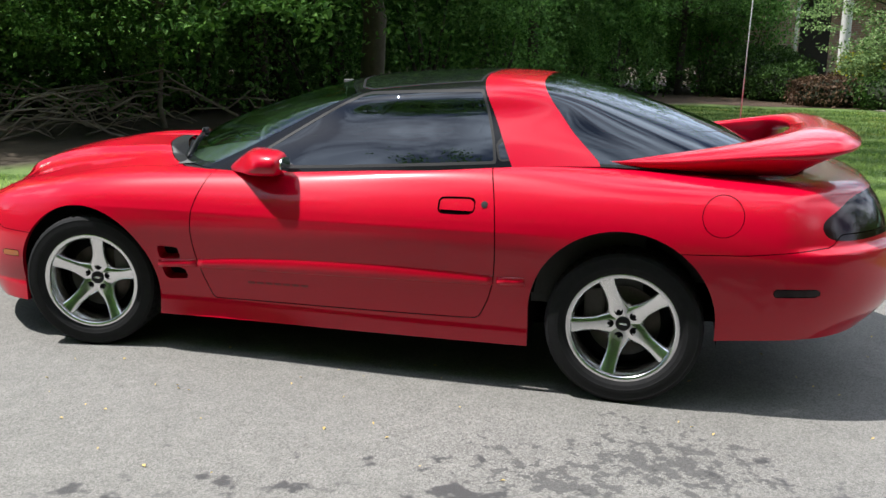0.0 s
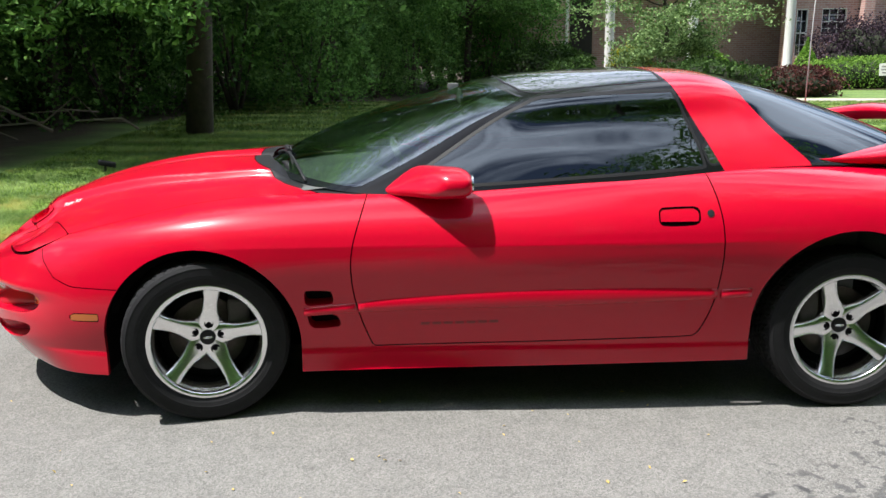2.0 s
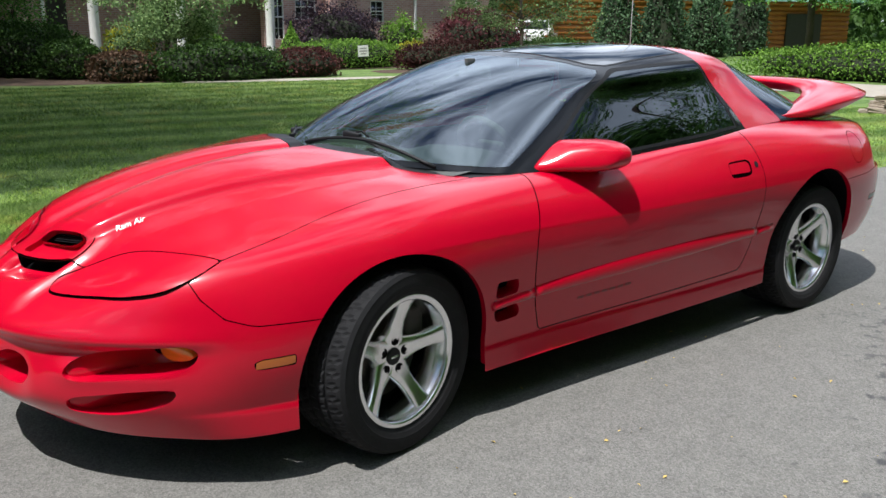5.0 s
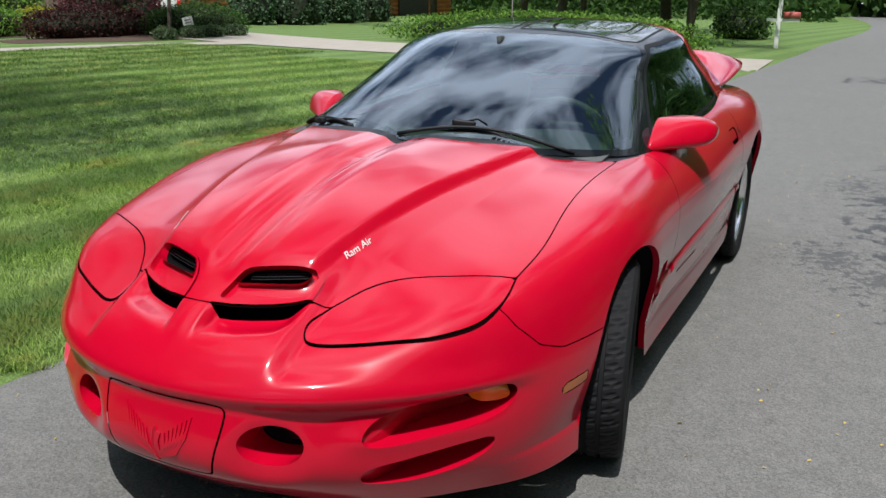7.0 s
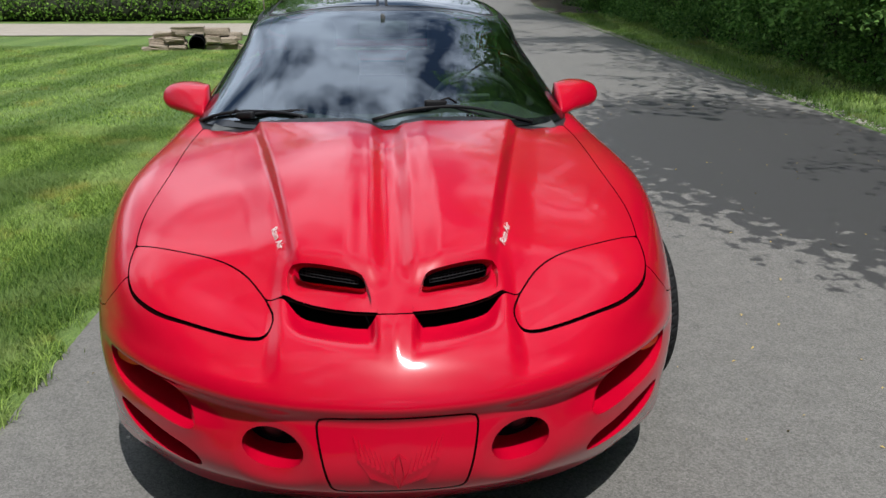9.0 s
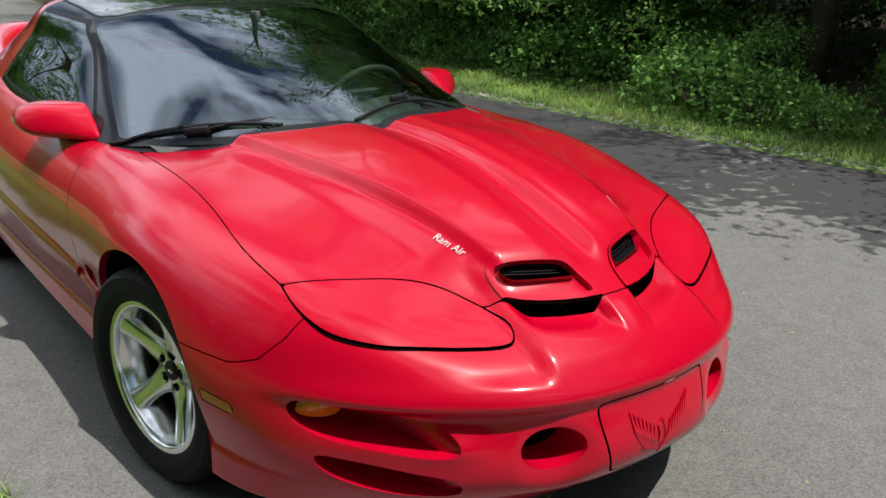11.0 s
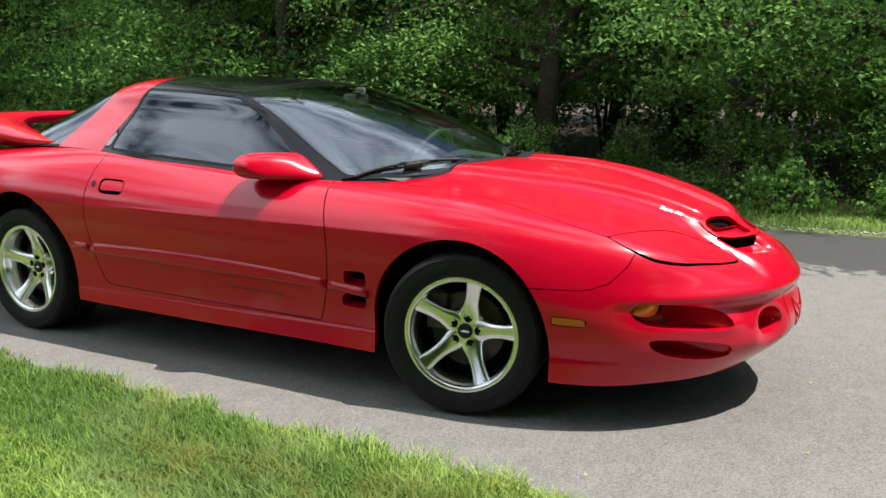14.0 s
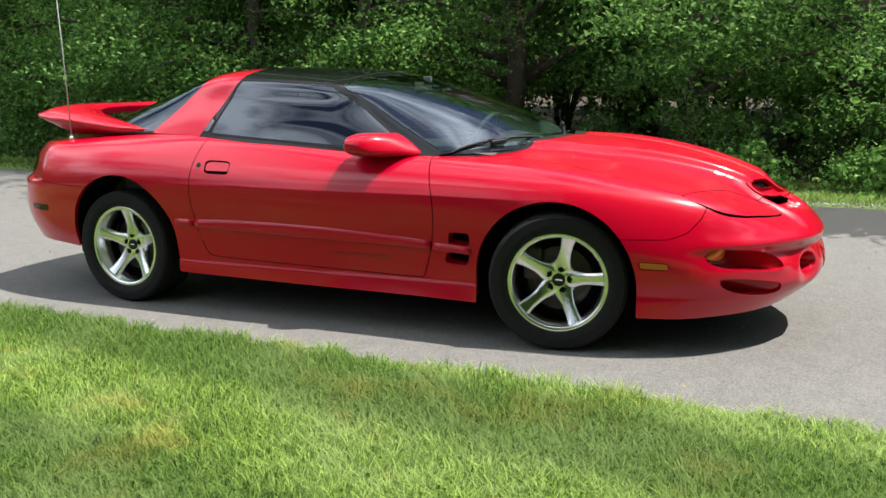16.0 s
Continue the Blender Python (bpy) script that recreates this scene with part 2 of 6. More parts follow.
class Loft:
    """A smooth half surface over a net of level curves that run from the front's centre to the rear's centre."""

    def __init__(self, net, shape=None):
        net = np.asarray(net, float)
        flip = np.array([1, -1, 1])
        e = np.concatenate([net[:, 2:0:-1] * flip, net, net[:, -2:-4:-1] * flip], axis=1)
        e = np.concatenate([e, e[-2:-4:-1] * flip], axis=0)
        self.net = e
        du = np.linalg.norm(np.diff(e[:6], axis=1), axis=2).mean(0)
        dv = np.linalg.norm(np.diff(e, axis=0), axis=2).mean(1)
        self.ku = np.concatenate([[0], np.cumsum(du)])
        self.ku -= self.ku[2]
        self.kv = np.concatenate([[0], np.cumsum(dv)])
        self.u1, self.v1 = self.ku[-3], self.kv[-3]
        self.shape = shape
        us, vs = np.linspace(0, self.u1, 161), np.linspace(0, self.v1, 81)
        self.guess = np.stack(np.meshgrid(us, vs, indexing="ij"), -1).reshape(-1, 2)
        self.guess_p = self(self.guess)

    def raw(self, uv):
        bu, bv = natural_basis(self.ku, uv[:, 0]), natural_basis(self.kv, uv[:, 1])
        return np.einsum("ni,nj,jik->nk", bu, bv, self.net, optimize=True)

    def __call__(self, uv):
        p = self.raw(np.asarray(uv, float))
        return self.shape(p) if self.shape else p

    def normals(self, uv, h=0.004):
        uv = np.asarray(uv, float)
        du = self(uv + [h, 0]) - self(uv - [h, 0])
        dv = self(uv + [0, h]) - self(uv - [0, h])
        n = np.cross(du, dv)
        n /= np.maximum(np.linalg.norm(n, axis=1), 1e-9)[:, None]
        return n

    def find(self, q, axes, where=None):
        """Parameters at which the coordinates named by axes take the values q."""
        q = np.atleast_2d(np.asarray(q, float))
        axes = list(axes)
        ok = np.ones(len(self.guess), bool) if where is None else where(self.guess_p)
        g, gp = self.guess[ok], self.guess_p[ok][:, axes]
        uv = np.array([g[np.argmin(((gp - w) ** 2).sum(1))] for w in q])
        for _ in range(6):
            p = self(uv)[:, axes]
            h = 1e-4
            ju, jv = (self(uv + [h, 0])[:, axes] - p) / h, (self(uv + [0, h])[:, axes] - p) / h
            det = ju[:, 0] * jv[:, 1] - ju[:, 1] * jv[:, 0]
            det = np.where(np.abs(det) < 1e-6, 1e-6, det)
            r = q - p
            step = np.stack([(r[:, 0] * jv[:, 1] - r[:, 1] * jv[:, 0]) / det, (ju[:, 0] * r[:, 1] - ju[:, 1] * r[:, 0]) / det], -1)
            uv = uv + np.clip(step, -0.05, 0.05)
            uv = np.clip(uv, 0, [self.u1, self.v1])
        return uv

    def side(self, q, lift=0.0):
        """Points on the flank at (x, z)."""
        uv = self.find(q, (0, 2), lambda p: p[:, 1] > 0.5)
        return self(uv) + lift * self.normals(uv)

    def top(self, q, lift=0.0):
        uv = self.find(q, (0, 1), lambda p: p[:, 2] > 0.6)
        return self(uv) + lift * self.normals(uv)

    def nose(self, q, lift=0.0):
        """Points on the front at (y, z)."""
        uv = self.find(q, (1, 2), lambda p: p[:, 0] > 1.7)
        return self(uv) + lift * self.normals(uv)


class Skin:
    """A grid over a loft that is cut along outlines into panels."""

    def __init__(self, loft, nu, nv, front=0):
        self.loft = loft
        us, vs = np.linspace(0, loft.u1, nu + 1), np.linspace(0, loft.v1, nv + 1)
        if front:
            us = np.concatenate([np.linspace(0, 1.05, front + 1), np.linspace(1.05, loft.u1, nu + 1)[1:]])
            nu = len(us) - 1
        self.uv = [(u, v) for u in us for v in vs]
        w = nv + 1
        self.faces = [(i * w + j, (i + 1) * w + j, (i + 1) * w + j + 1, i * w + j + 1) for i in range(nu) for j in range(nv)]
        self.refresh()

    def refresh(self):
        self.p = self.loft(np.array(self.uv))

    def cut(self, faces, value):
        """Splits faces at value(points, uv) = 0 into those inside (negative) and outside."""
        val = value(self.p, np.array(self.uv))
        neg = val < 0
        inside, outside, made, dirty = [], [], {}, False
        for f in faces:
            s = [neg[i] for i in f]
            if all(s):
                inside.append(f)
            elif not any(s):
                outside.append(f)
            else:
                a_in, a_out = [], []
                for k, i in enumerate(f):
                    j = f[(k + 1) % len(f)]
                    (a_in if neg[i] else a_out).append(i)
                    if neg[i] != neg[j]:
                        key = (min(i, j), max(i, j))
                        if key not in made:
                            t = val[i] / (val[i] - val[j])
                            t = min(max(t, 0.0), 1.0)
                            made[key] = len(self.uv)
                            self.uv.append(tuple((1 - t) * np.array(self.uv[i]) + t * np.array(self.uv[j])))
                        a_in.append(made[key])
                        a_out.append(made[key])
                if len(a_in) > 2:
                    inside.append(tuple(a_in))
                if len(a_out) > 2:
                    outside.append(tuple(a_out))
        if made:
            self.refresh()
        return inside, outside

    def panel(self, faces, value, gap=0.0025):
        """Cuts out a panel with a gap round it: the panel, the gap's strip, the rest."""
        a, rest = self.cut(faces, lambda p, uv: value(p, uv) - gap)
        inner, strip = self.cut(a, lambda p, uv: value(p, uv) + gap)
        return inner, strip, rest

    def build(self, name, faces, material, parent, label="", sides="both", sink=0.0, extra=None):
        if not faces:
            return []
        used = sorted({i for f in faces for i in f})
        where = {i: k for k, i in enumerate(used)}
        uv = np.array([self.uv[i] for i in used])
        p, n = self.p[used], self.loft.normals(uv)
        if extra:
            h = .004
            n = np.cross(extra(self.loft(uv + [h, 0])) - extra(self.loft(uv - [h, 0])), extra(self.loft(uv + [0, h])) - extra(self.loft(uv - [0, h])))
            n /= np.maximum(np.linalg.norm(n, axis=1), 1e-9)[:, None]
            p = extra(p)
        p = p - sink * n
        fs = [tuple(where[i] for i in f) for f in faces]
        flip = np.array([1, -1, 1])
        pm, nm, fm = p * flip, n * flip, [f[::-1] for f in fs]
        if sides == "both":
            k = len(p)
            return [mesh_part(name, np.vstack([p, pm]), fs + [tuple(i + k for i in f) for f in fm], material, parent, label, True, np.vstack([n, nm]))]
        obs = [] if sides == "right" else [mesh_part(name, p, fs, material, parent, label, True, n)]
        if sides in ("two", "right"):
            obs.append(mesh_part(name, pm, fm, material, parent, label, True, nm))
        return obs

    def recess(self, name, faces, depth, floor, wall, parent, label="", sides="two", way=None, start=0.0):
        """A hollow behind an opening: walls from its edge inwards and a floor."""
        count = {}
        for f in faces:
            for k, i in enumerate(f):
                j = f[(k + 1) % len(f)]
                count[(i, j)] = count.get((i, j), 0) + 1
        rim = [e for e in count if (e[1], e[0]) not in count and abs(self.p[e[0]][1]) + abs(self.p[e[1]][1]) > 1e-6]
        used = sorted({i for e in rim for i in e})
        where = {i: k for k, i in enumerate(used)}
        p = self.p[used]
        d = self.loft.normals(np.array([self.uv[i] for i in used])) * -1 if way is None else np.tile(np.asarray(way, float), (len(used), 1))
        k = len(used)
        lift = self.loft.normals(np.array([self.uv[i] for i in used])) * start
        deep = depth if callable(depth) else lambda w: np.full((len(w), 1), depth)
        p = p + lift
        v = np.vstack([p, p + d * deep(p)])
        fs = [(where[b], where[a], where[a] + k, where[b] + k) for a, b in rim]
        out = [mesh_part(name, v, fs, wall, parent, label)]
        if sides == "two":
            out.append(mesh_part(name, v * [1, -1, 1], [f[::-1] for f in fs], wall, parent, label))
        idx = sorted({i for f in faces for i in f})
        at = {i: n for n, i in enumerate(idx)}
        at_n = self.loft.normals(np.array([self.uv[i] for i in idx]))
        q = self.p[idx] + at_n * start
        q = q + (np.asarray(way, float) if way is not None else -at_n) * deep(self.p[idx])
        ff = [tuple(at[i] for i in f) for f in faces]
        mesh_part(name + "_floor", q, ff, floor, out[0])
        if sides == "two":
            mesh_part(name + "_floor", q * [1, -1, 1], [f[::-1] for f in ff], floor, out[1])
        return out

# ---- the car ----
# level curves of the body, from the nose's centre round the flank to the tail's centre
SILL = [(2.33, 0, .20), (2.31, .20, .20), (2.25, .40, .195), (2.10, .60, .185), (1.90, .755, .185), (1.67, .838, .189), (1.28, .85, .19), (.90, .845, .190), (.60, .848, .195),
        (0, .852, .199), (-.70, .855, .206), (-.93, .855, .21), (-1.28, .86, .24), (-1.62, .862, .298), (-2.05, .765, .325), (-2.27, .50, .35), (-2.33, .25, .355), (-2.35, 0, .355)]
LOWER = [(2.43, 0, .31), (2.415, .20, .31), (2.34, .40, .31), (2.18, .62, .31), (1.965, .775, .31), (1.69, .862, .315), (1.28, .885, .30), (.90, .862, .29), (.60, .855, .288),
         (0, .868, .295), (-.70, .876, .305), (-.95, .882, .315), (-1.28, .905, .36), (-1.65, .888, .40), (-2.09, .785, .42), (-2.34, .50, .43), (-2.41, .25, .43), (-2.43, 0, .43)]
MIDDLE = [(2.445, 0, .45), (2.425, .20, .45), (2.355, .40, .45), (2.20, .62, .455), (1.98, .78, .46), (1.70, .88, .455), (1.28, .915, .455), (.90, .89, .455), (.60, .886, .455),
          (0, .90, .465), (-.70, .898, .485), (-.95, .903, .49), (-1.28, .93, .50), (-1.65, .91, .53), (-2.11, .80, .55), (-2.38, .50, .56), (-2.45, .25, .56), (-2.465, 0, .56)]
WAIST = [(2.41, 0, .56), (2.39, .20, .56), (2.325, .40, .565), (2.17, .60, .575), (1.975, .755, .585), (1.70, .865, .59), (1.28, .925, .60), (.90, .915, .60), (.60, .912, .605),
         (0, .924, .615), (-.70, .925, .63), (-.95, .93, .635), (-1.28, .943, .645), (-1.65, .925, .66), (-2.10, .80, .675), (-2.36, .50, .68), (-2.41, .25, .68), (-2.42, 0, .68)]
SHOULDER = [(2.350, 0, .632), (2.330, .20, .627), (2.255, .40, .633), (2.13, .57, .648), (1.965, .708, .685), (1.70, .815, .713), (1.28, .900, .740), (.90, .905, .742), (.60, .905, .745),
            (0, .920, .752), (-.70, .923, .765), (-.95, .927, .77), (-1.28, .932, .78), (-1.65, .905, .79), (-2.07, .775, .80), (-2.31, .50, .81), (-2.35, .25, .81), (-2.36, 0, .81)]
BELT = [(2.27, 0, .695), (2.24, .20, .682), (2.15, .38, .690), (2.03, .53, .715), (1.88, .655, .748), (1.66, .755, .775), (1.28, .825, .826), (.90, .835, .842), (.60, .838, .848),
        (0, .852, .865), (-.70, .858, .888), (-.95, .862, .895), (-1.28, .855, .905), (-1.65, .815, .91), (-2.03, .695, .91), (-2.23, .45, .91), (-2.27, .22, .91), (-2.28, 0, .91)]
LEDGE = [(2.12, 0, .765), (2.10, .17, .760), (2.03, .33, .760), (1.92, .46, .768), (1.77, .59, .790), (1.58, .672, .815), (1.25, .725, .862), (.90, .755, .880), (.60, .765, .890),
         (0, .785, .918), (-.70, .768, .963), (-.95, .755, .972), (-1.28, .715, .970), (-1.60, .66, .955), (-1.90, .56, .94), (-2.06, .37, .935), (-2.10, .2, .935), (-2.11, 0, .935)]
HOOD = [(1.80, 0, .868), (1.79, .13, .866), (1.74, .27, .860), (1.65, .38, .856), (1.54, .47, .858), (1.40, .53, .870), (1.15, .58, .898), (.90, .60, .90), (.60, .60, .90),
        (0, .60, .92), (-.70, .60, .94), (-.95, .60, .95), (-1.25, .55, .95), (-1.50, .48, .945), (-1.70, .38, .94), (-1.85, .25, .935), (-1.88, .13, .935), (-1.89, 0, .935)]
SPINE = [(1.45, 0, .928), (1.44, 0, .928), (1.42, 0, .930), (1.38, 0, .933), (1.32, 0, .936), (1.25, 0, .938), (1.10, 0, .938), (.85, 0, .93), (.55, 0, .92),
         (0, 0, .93), (-.60, 0, .94), (-.85, 0, .95), (-1.10, 0, .95), (-1.25, 0, .95), (-1.38, 0, .95), (-1.46, 0, .95), (-1.48, 0, .95), (-1.49, 0, .95)]
# level curves of the greenhouse, from the windshield's centre round the side glass to the hatch's centre
G_BASE = [(1.145, 0, .930), (1.10, .25, .925), (.92, .53, .912), (.66, .735, .895), (.50, .772, .890), (0, .795, .912), (-.62, .778, .955), (-1.12, .725, .980), (-1.72, .60, .955), (-1.97, .32, .945), (-2.02, 0, .94)]
G_LOW = [(.87, 0, 1.075), (.83, .24, 1.07), (.66, .48, 1.055), (.38, .662, 1.035), (.28, .69, 1.03), (0, .712, 1.04), (-.62, .705, 1.07), (-1.03, .660, 1.085), (-1.46, .53, 1.085), (-1.63, .28, 1.09), (-1.67, 0, 1.09)]
G_HIGH = [(.48, 0, 1.21), (.45, .22, 1.207), (.34, .42, 1.196), (.13, .597, 1.17), (.06, .618, 1.165), (-.1, .63, 1.168), (-.60, .622, 1.19), (-.88, .59, 1.205), (-1.16, .47, 1.21), (-1.27, .25, 1.215), (-1.30, 0, 1.22)]
G_RAIL = [(.13, 0, 1.300), (.11, .2, 1.297), (.05, .38, 1.283), (-.03, .535, 1.252), (-.07, .555, 1.250), (-.2, .565, 1.260), (-.58, .545, 1.290), (-.72, .52, 1.302), (-.84, .42, 1.315), (-.90, .23, 1.322), (-.92, 0, 1.325)]
G_ROOF = [(0.0, 0, 1.322), (-.01, .15, 1.320), (-.05, .28, 1.312), (-.1, .40, 1.297), (-.14, .43, 1.295), (-.25, .44, 1.302), (-.52, .42, 1.325), (-.62, .4, 1.333), (-.7, .32, 1.338), (-.75, .17, 1.343), (-.76, 0, 1.345)]
G_SPINE = [(-.15, 0, 1.335), (-.16, 0, 1.335), (-.18, 0, 1.337), (-.2, 0, 1.338), (-.22, 0, 1.339), (-.28, 0, 1.341), (-.42, 0, 1.346), (-.48, 0, 1.348), (-.55, 0, 1.349), (-.58, 0, 1.349), (-.6, 0, 1.349)]

AXLE_F, AXLE_R = 1.28, -1.28


def step01(x):
    x = np.clip(x, 0, 1)
    return x * x * (3 - 2 * x)


def fx(x):
    """Final trim of the lengths."""
    return np.interp(x, [-2.5, -2.05, -1.65, -1.28, -.9, -.7, 0, .9, 1.28, 1.68, 1.85, 2.13, 2.23, 2.42, 2.5], [-2.49, -2.045, -1.635, -1.275, -.886, -.686, .004, .897, 1.276, 1.668, 1.832, 2.10, 2.193, 2.402, 2.490])


def wx(pts):
    p = np.array(pts, float)
    p[:, 0] = fx(p[:, 0])
    return p


def trimmed(net, cabin=False):
    n = np.array(net, float)
    x = n[..., 0].copy()
    n[..., 0] = fx(x)
    wide = np.where(cabin, .024 * step01((.1 - x) / .6) * step01(n[..., 1] / .5), .010 * step01((.6 - x) / 1.2) * step01((n[..., 1] - .6) / .2) + .014 * step01((n[..., 2] - .86) / .08) * step01((.0 - x) / .6) * step01((n[..., 1] - .55) / .1))
    n[..., 1] += wide
    n[..., 2] -= .012 * step01((n[..., 2] - .25) / .25)
    return n


HOOD_Y = [0, .05, .10, .15, .20, .24, .27, .303, .36]
HOOD_X = [2.275, 2.272, 2.262, 2.245, 2.222, 2.197, 2.172, 2.137, 2.08]


def body_shape(p):
    """Hood channels, the waist's crease and the flare of the skirts."""
    p = p.copy()
    x, y, z = p[:, 0], np.abs(p[:, 1]), p[:, 2]
    on_top = step01((z - .70) / .05) * step01((x - .95) / .1)
    edge = .262 + (2.07 - x) * .205
    rise = step01((2.22 - x) / .11)
    channel = step01((edge + .010 - y) / .034) * step01((y - .015) / .14 + .15)
    p[:, 2] += on_top * rise * (.030 * channel + .010 * step01((edge + .10 - y) / .1))
    ridge = np.exp(-((y - .055) / .022) ** 2) * .006 + np.exp(-((y - .01) / .03) ** 2) * -.006
    p[:, 2] += on_top * rise * ridge
    # the brow over the lower face, the bowls of the fog lamps
    way = np.stack([np.maximum(x - 1.5, .05), p[:, 1] * .9], -1)
    way /= np.linalg.norm(way, axis=1)[:, None]
    face = step01((x - 1.75) / .2) * step01((.86 - y) / .2)
    brow = .006 * np.exp(-((z - .525) / .03) ** 2) - (.024 + .012 * step01((y - .2) / .2)) * step01((.515 - z) / .05) * step01((z - .27) / .20)
    brow -= .022 * step01(1.15 - np.hypot((y - .298) / .10, (z - .366) / .085)) * 1.2
    p[:, :2] += way * (face * brow)[:, None]
    # the lamp covers lie lower than the raised centre of the hood
    p[:, 2] -= .022 * step01((x - 1.93) / .16) * step01((y - .27) / .05) * step01((.64 - y) / .25) * step01((z - .54) / .06)
    lower = step01((x - 1.9) / .2) * np.exp(-((z - .405) / .035) ** 2) * step01((y - .42) / .12)
    p[:, 0] += .016 * lower
    side = step01((y - .6) / .15) * np.maximum(step01((1.02 - np.abs(x)) / .12), step01((x - 1.58) / .08) * step01((2.1 - x) / .3))
    p[:, 1] += np.sign(p[:, 1]) * side * (.004 * step01((.285 - z) / .02) + .020 * np.clip((.285 - z) / .08, 0, 1.2))
    # the crease along the flank; the upper tail stands in from the bumper
    crease = step01((y - .7) / .1) * step01((1.35 - x) / .3) * step01((x + 1.1) / .4)
    p[:, 1] += np.sign(p[:, 1]) * crease * .002 * np.exp(-((z - .705) / .012) ** 2)
    back = step01((-1.85 - x) / .2) * step01((z - .675) / .03) * (1 - step01((z - .86) / .06))
    tail = np.stack([np.minimum(x + 1.4, -.05), p[:, 1] * .9], -1)
    tail /= np.linalg.norm(tail, axis=1)[:, None]
    p[:, :2] -= tail * (back * .026)[:, None]
    return p


def nose_hollows(p):
    """The two hollows under the hood's lip, beside the centre beak."""
    p = p.copy()
    y = np.abs(p[:, 1])
    ahead = p[:, 0] - np.interp(y, HOOD_Y, fx(np.array(HOOD_X)))
    beak = .046 - .16 * np.clip(ahead, 0, .12)
    deep = step01((y - beak) / .020) * step01((.292 - y) / .07) * (1 - step01(ahead / .105)) * step01((p[:, 0] - 2.0) / .1)
    deep *= step01((p[:, 2] - .5) / .06)
    p[:, 2] -= .038 * deep
    p[:, 2] += step01((p[:, 2] - .5) / .06) * .006 * np.exp(-(y / .022) ** 2) * step01(.2 + ahead / .05) * (1 - step01((ahead - .06) / .06)) * step01((p[:, 0] - 2.0) / .1)
    return p


def lamp_lip(p):
    """The lamp covers stand a little proud along their front edge."""
    p = p.copy()
    p[:, 2] += .006 * step01((p[:, 0] + .7 * np.abs(p[:, 1]) - 2.37) / .10)
    return p


BODY = Loft(trimmed([SILL, LOWER, MIDDLE, WAIST, SHOULDER, BELT, LEDGE, HOOD, SPINE]), body_shape)
CABIN = Loft(trimmed([G_BASE, G_LOW, G_HIGH, G_RAIL, G_ROOF, G_SPINE], True))

car = empty("sports_car", label="glossy red two-door sports coupe with black T-top roof, parked on asphalt", category="car")


def on_flank(pts, only=lambda p: np.full(len(p), True)):
    return lambda p, uv: np.where((p[:, 1] > .45) & only(p), outline(wx(pts), p[:, [0, 2]]), 1.0)


def on_top(pts, low=.55):
    return lambda p, uv: np.where(p[:, 2] > low, outline(wx(pts), p[:, [0, 1]]), 1.0)


def on_nose(pts):
    return lambda p, uv: np.where(p[:, 0] > 1.6, outline(pts, p[:, [1, 2]]), 1.0)


DOOR = curve_through([(.60, .96), (.65, .80), (.685, .66), (.668, .46), (.61, .288)], 14).tolist() + [(0, .299), (-.60, .311)] + curve_through([(-.685, .316), (-.735, .42), (-.762, .6), (-.752, .82), (-.71, .98)], 12).tolist()
COWL_LINE = curve_through([(1.175, 0), (1.15, .25), (1.03, .48), (.88, .64), (.82, .70)], 16).tolist()
FENDER_LINE = curve_through([(.82, .70), (1.02, .70), (1.40, .705), (1.66, .725), (1.838, .713)], 14).tolist()
LAMP_REAR = curve_through([(1.838, .713), (1.911, .593), (1.974, .483), (2.052, .385), (2.14, .325)], 16).tolist()
HOOD_FRONT = [(x, y) for x, y in zip(HOOD_X[-2::-1], HOOD_Y[-2::-1])]
HOOD_OUT = [(1.175, -.1)] + COWL_LINE + FENDER_LINE[1:] + LAMP_REAR[1:] + HOOD_FRONT[1:] + [(2.272, -.1)]
LAMP_FRONT = curve_through([(2.14, .325), (2.215, .300), (2.250, .312), (2.254, .350), (2.168, .52), (2.115, .60), (2.06, .655), (1.995, .697), (1.91, .716), (1.838, .713)], 34).tolist()
LAMP_OUT = LAMP_REAR + LAMP_FRONT[1:-1]
BUMPER_F = [(1.50, .545), (1.80, .548), (1.88, .575), (1.935, .635), (1.965, .72), (1.965, 1.2), (3, 1.2), (3, 0), (1.5, 0)]
BUMPER_R = [(-1.45, .665), (-1.75, .672), (-2.06, .70), (-2.10, .745), (-3, .745), (-3, 0), (-1.45, 0)]
FUEL = [(-1.655 + .078 * math.cos(a * math.pi / 16), .815 + .078 * math.sin(a * math.pi / 16)) for a in range(32)]
OPENING = curve_through([(1.12, 0), (1.08, .22), (.90, .49), (.62, .69), (.45, .72), (0, .745), (-.65, .73), (-1.15, .675), (-1.72, .52), (-1.90, .3), (-1.95, 0)], 60).tolist()
OPENING = OPENING + [(x, -y) for x, y in OPENING[::-1]]
FOG = [(.298 + .076 * math.cos(a * math.pi / 14), .388 + .054 * math.sin(a * math.pi / 14)) for a in range(28)]
PLATE = curve_through([(-.01, .486), (.15, .484), (.180, .479), (.189, .462), (.160, .312), (.146, .297), (-.01, .292)], 26).tolist()
PLATE = PLATE + [(-.05, .292), (-.05, .486)]
DUCT_UP = curve_through([(.50, .397), (.505, .438), (.56, .470), (.64, .489), (.72, .500), (.768, .496), (.768, .445), (.715, .411), (.63, .397), (.55, .386)], 44, True).tolist()
DUCT_LOW = curve_through([(.49, .286), (.50, .318), (.56, .340), (.64, .357), (.70, .366), (.742, .363), (.736, .336), (.70, .306), (.615, .280), (.54, .275)], 44, True).tolist()
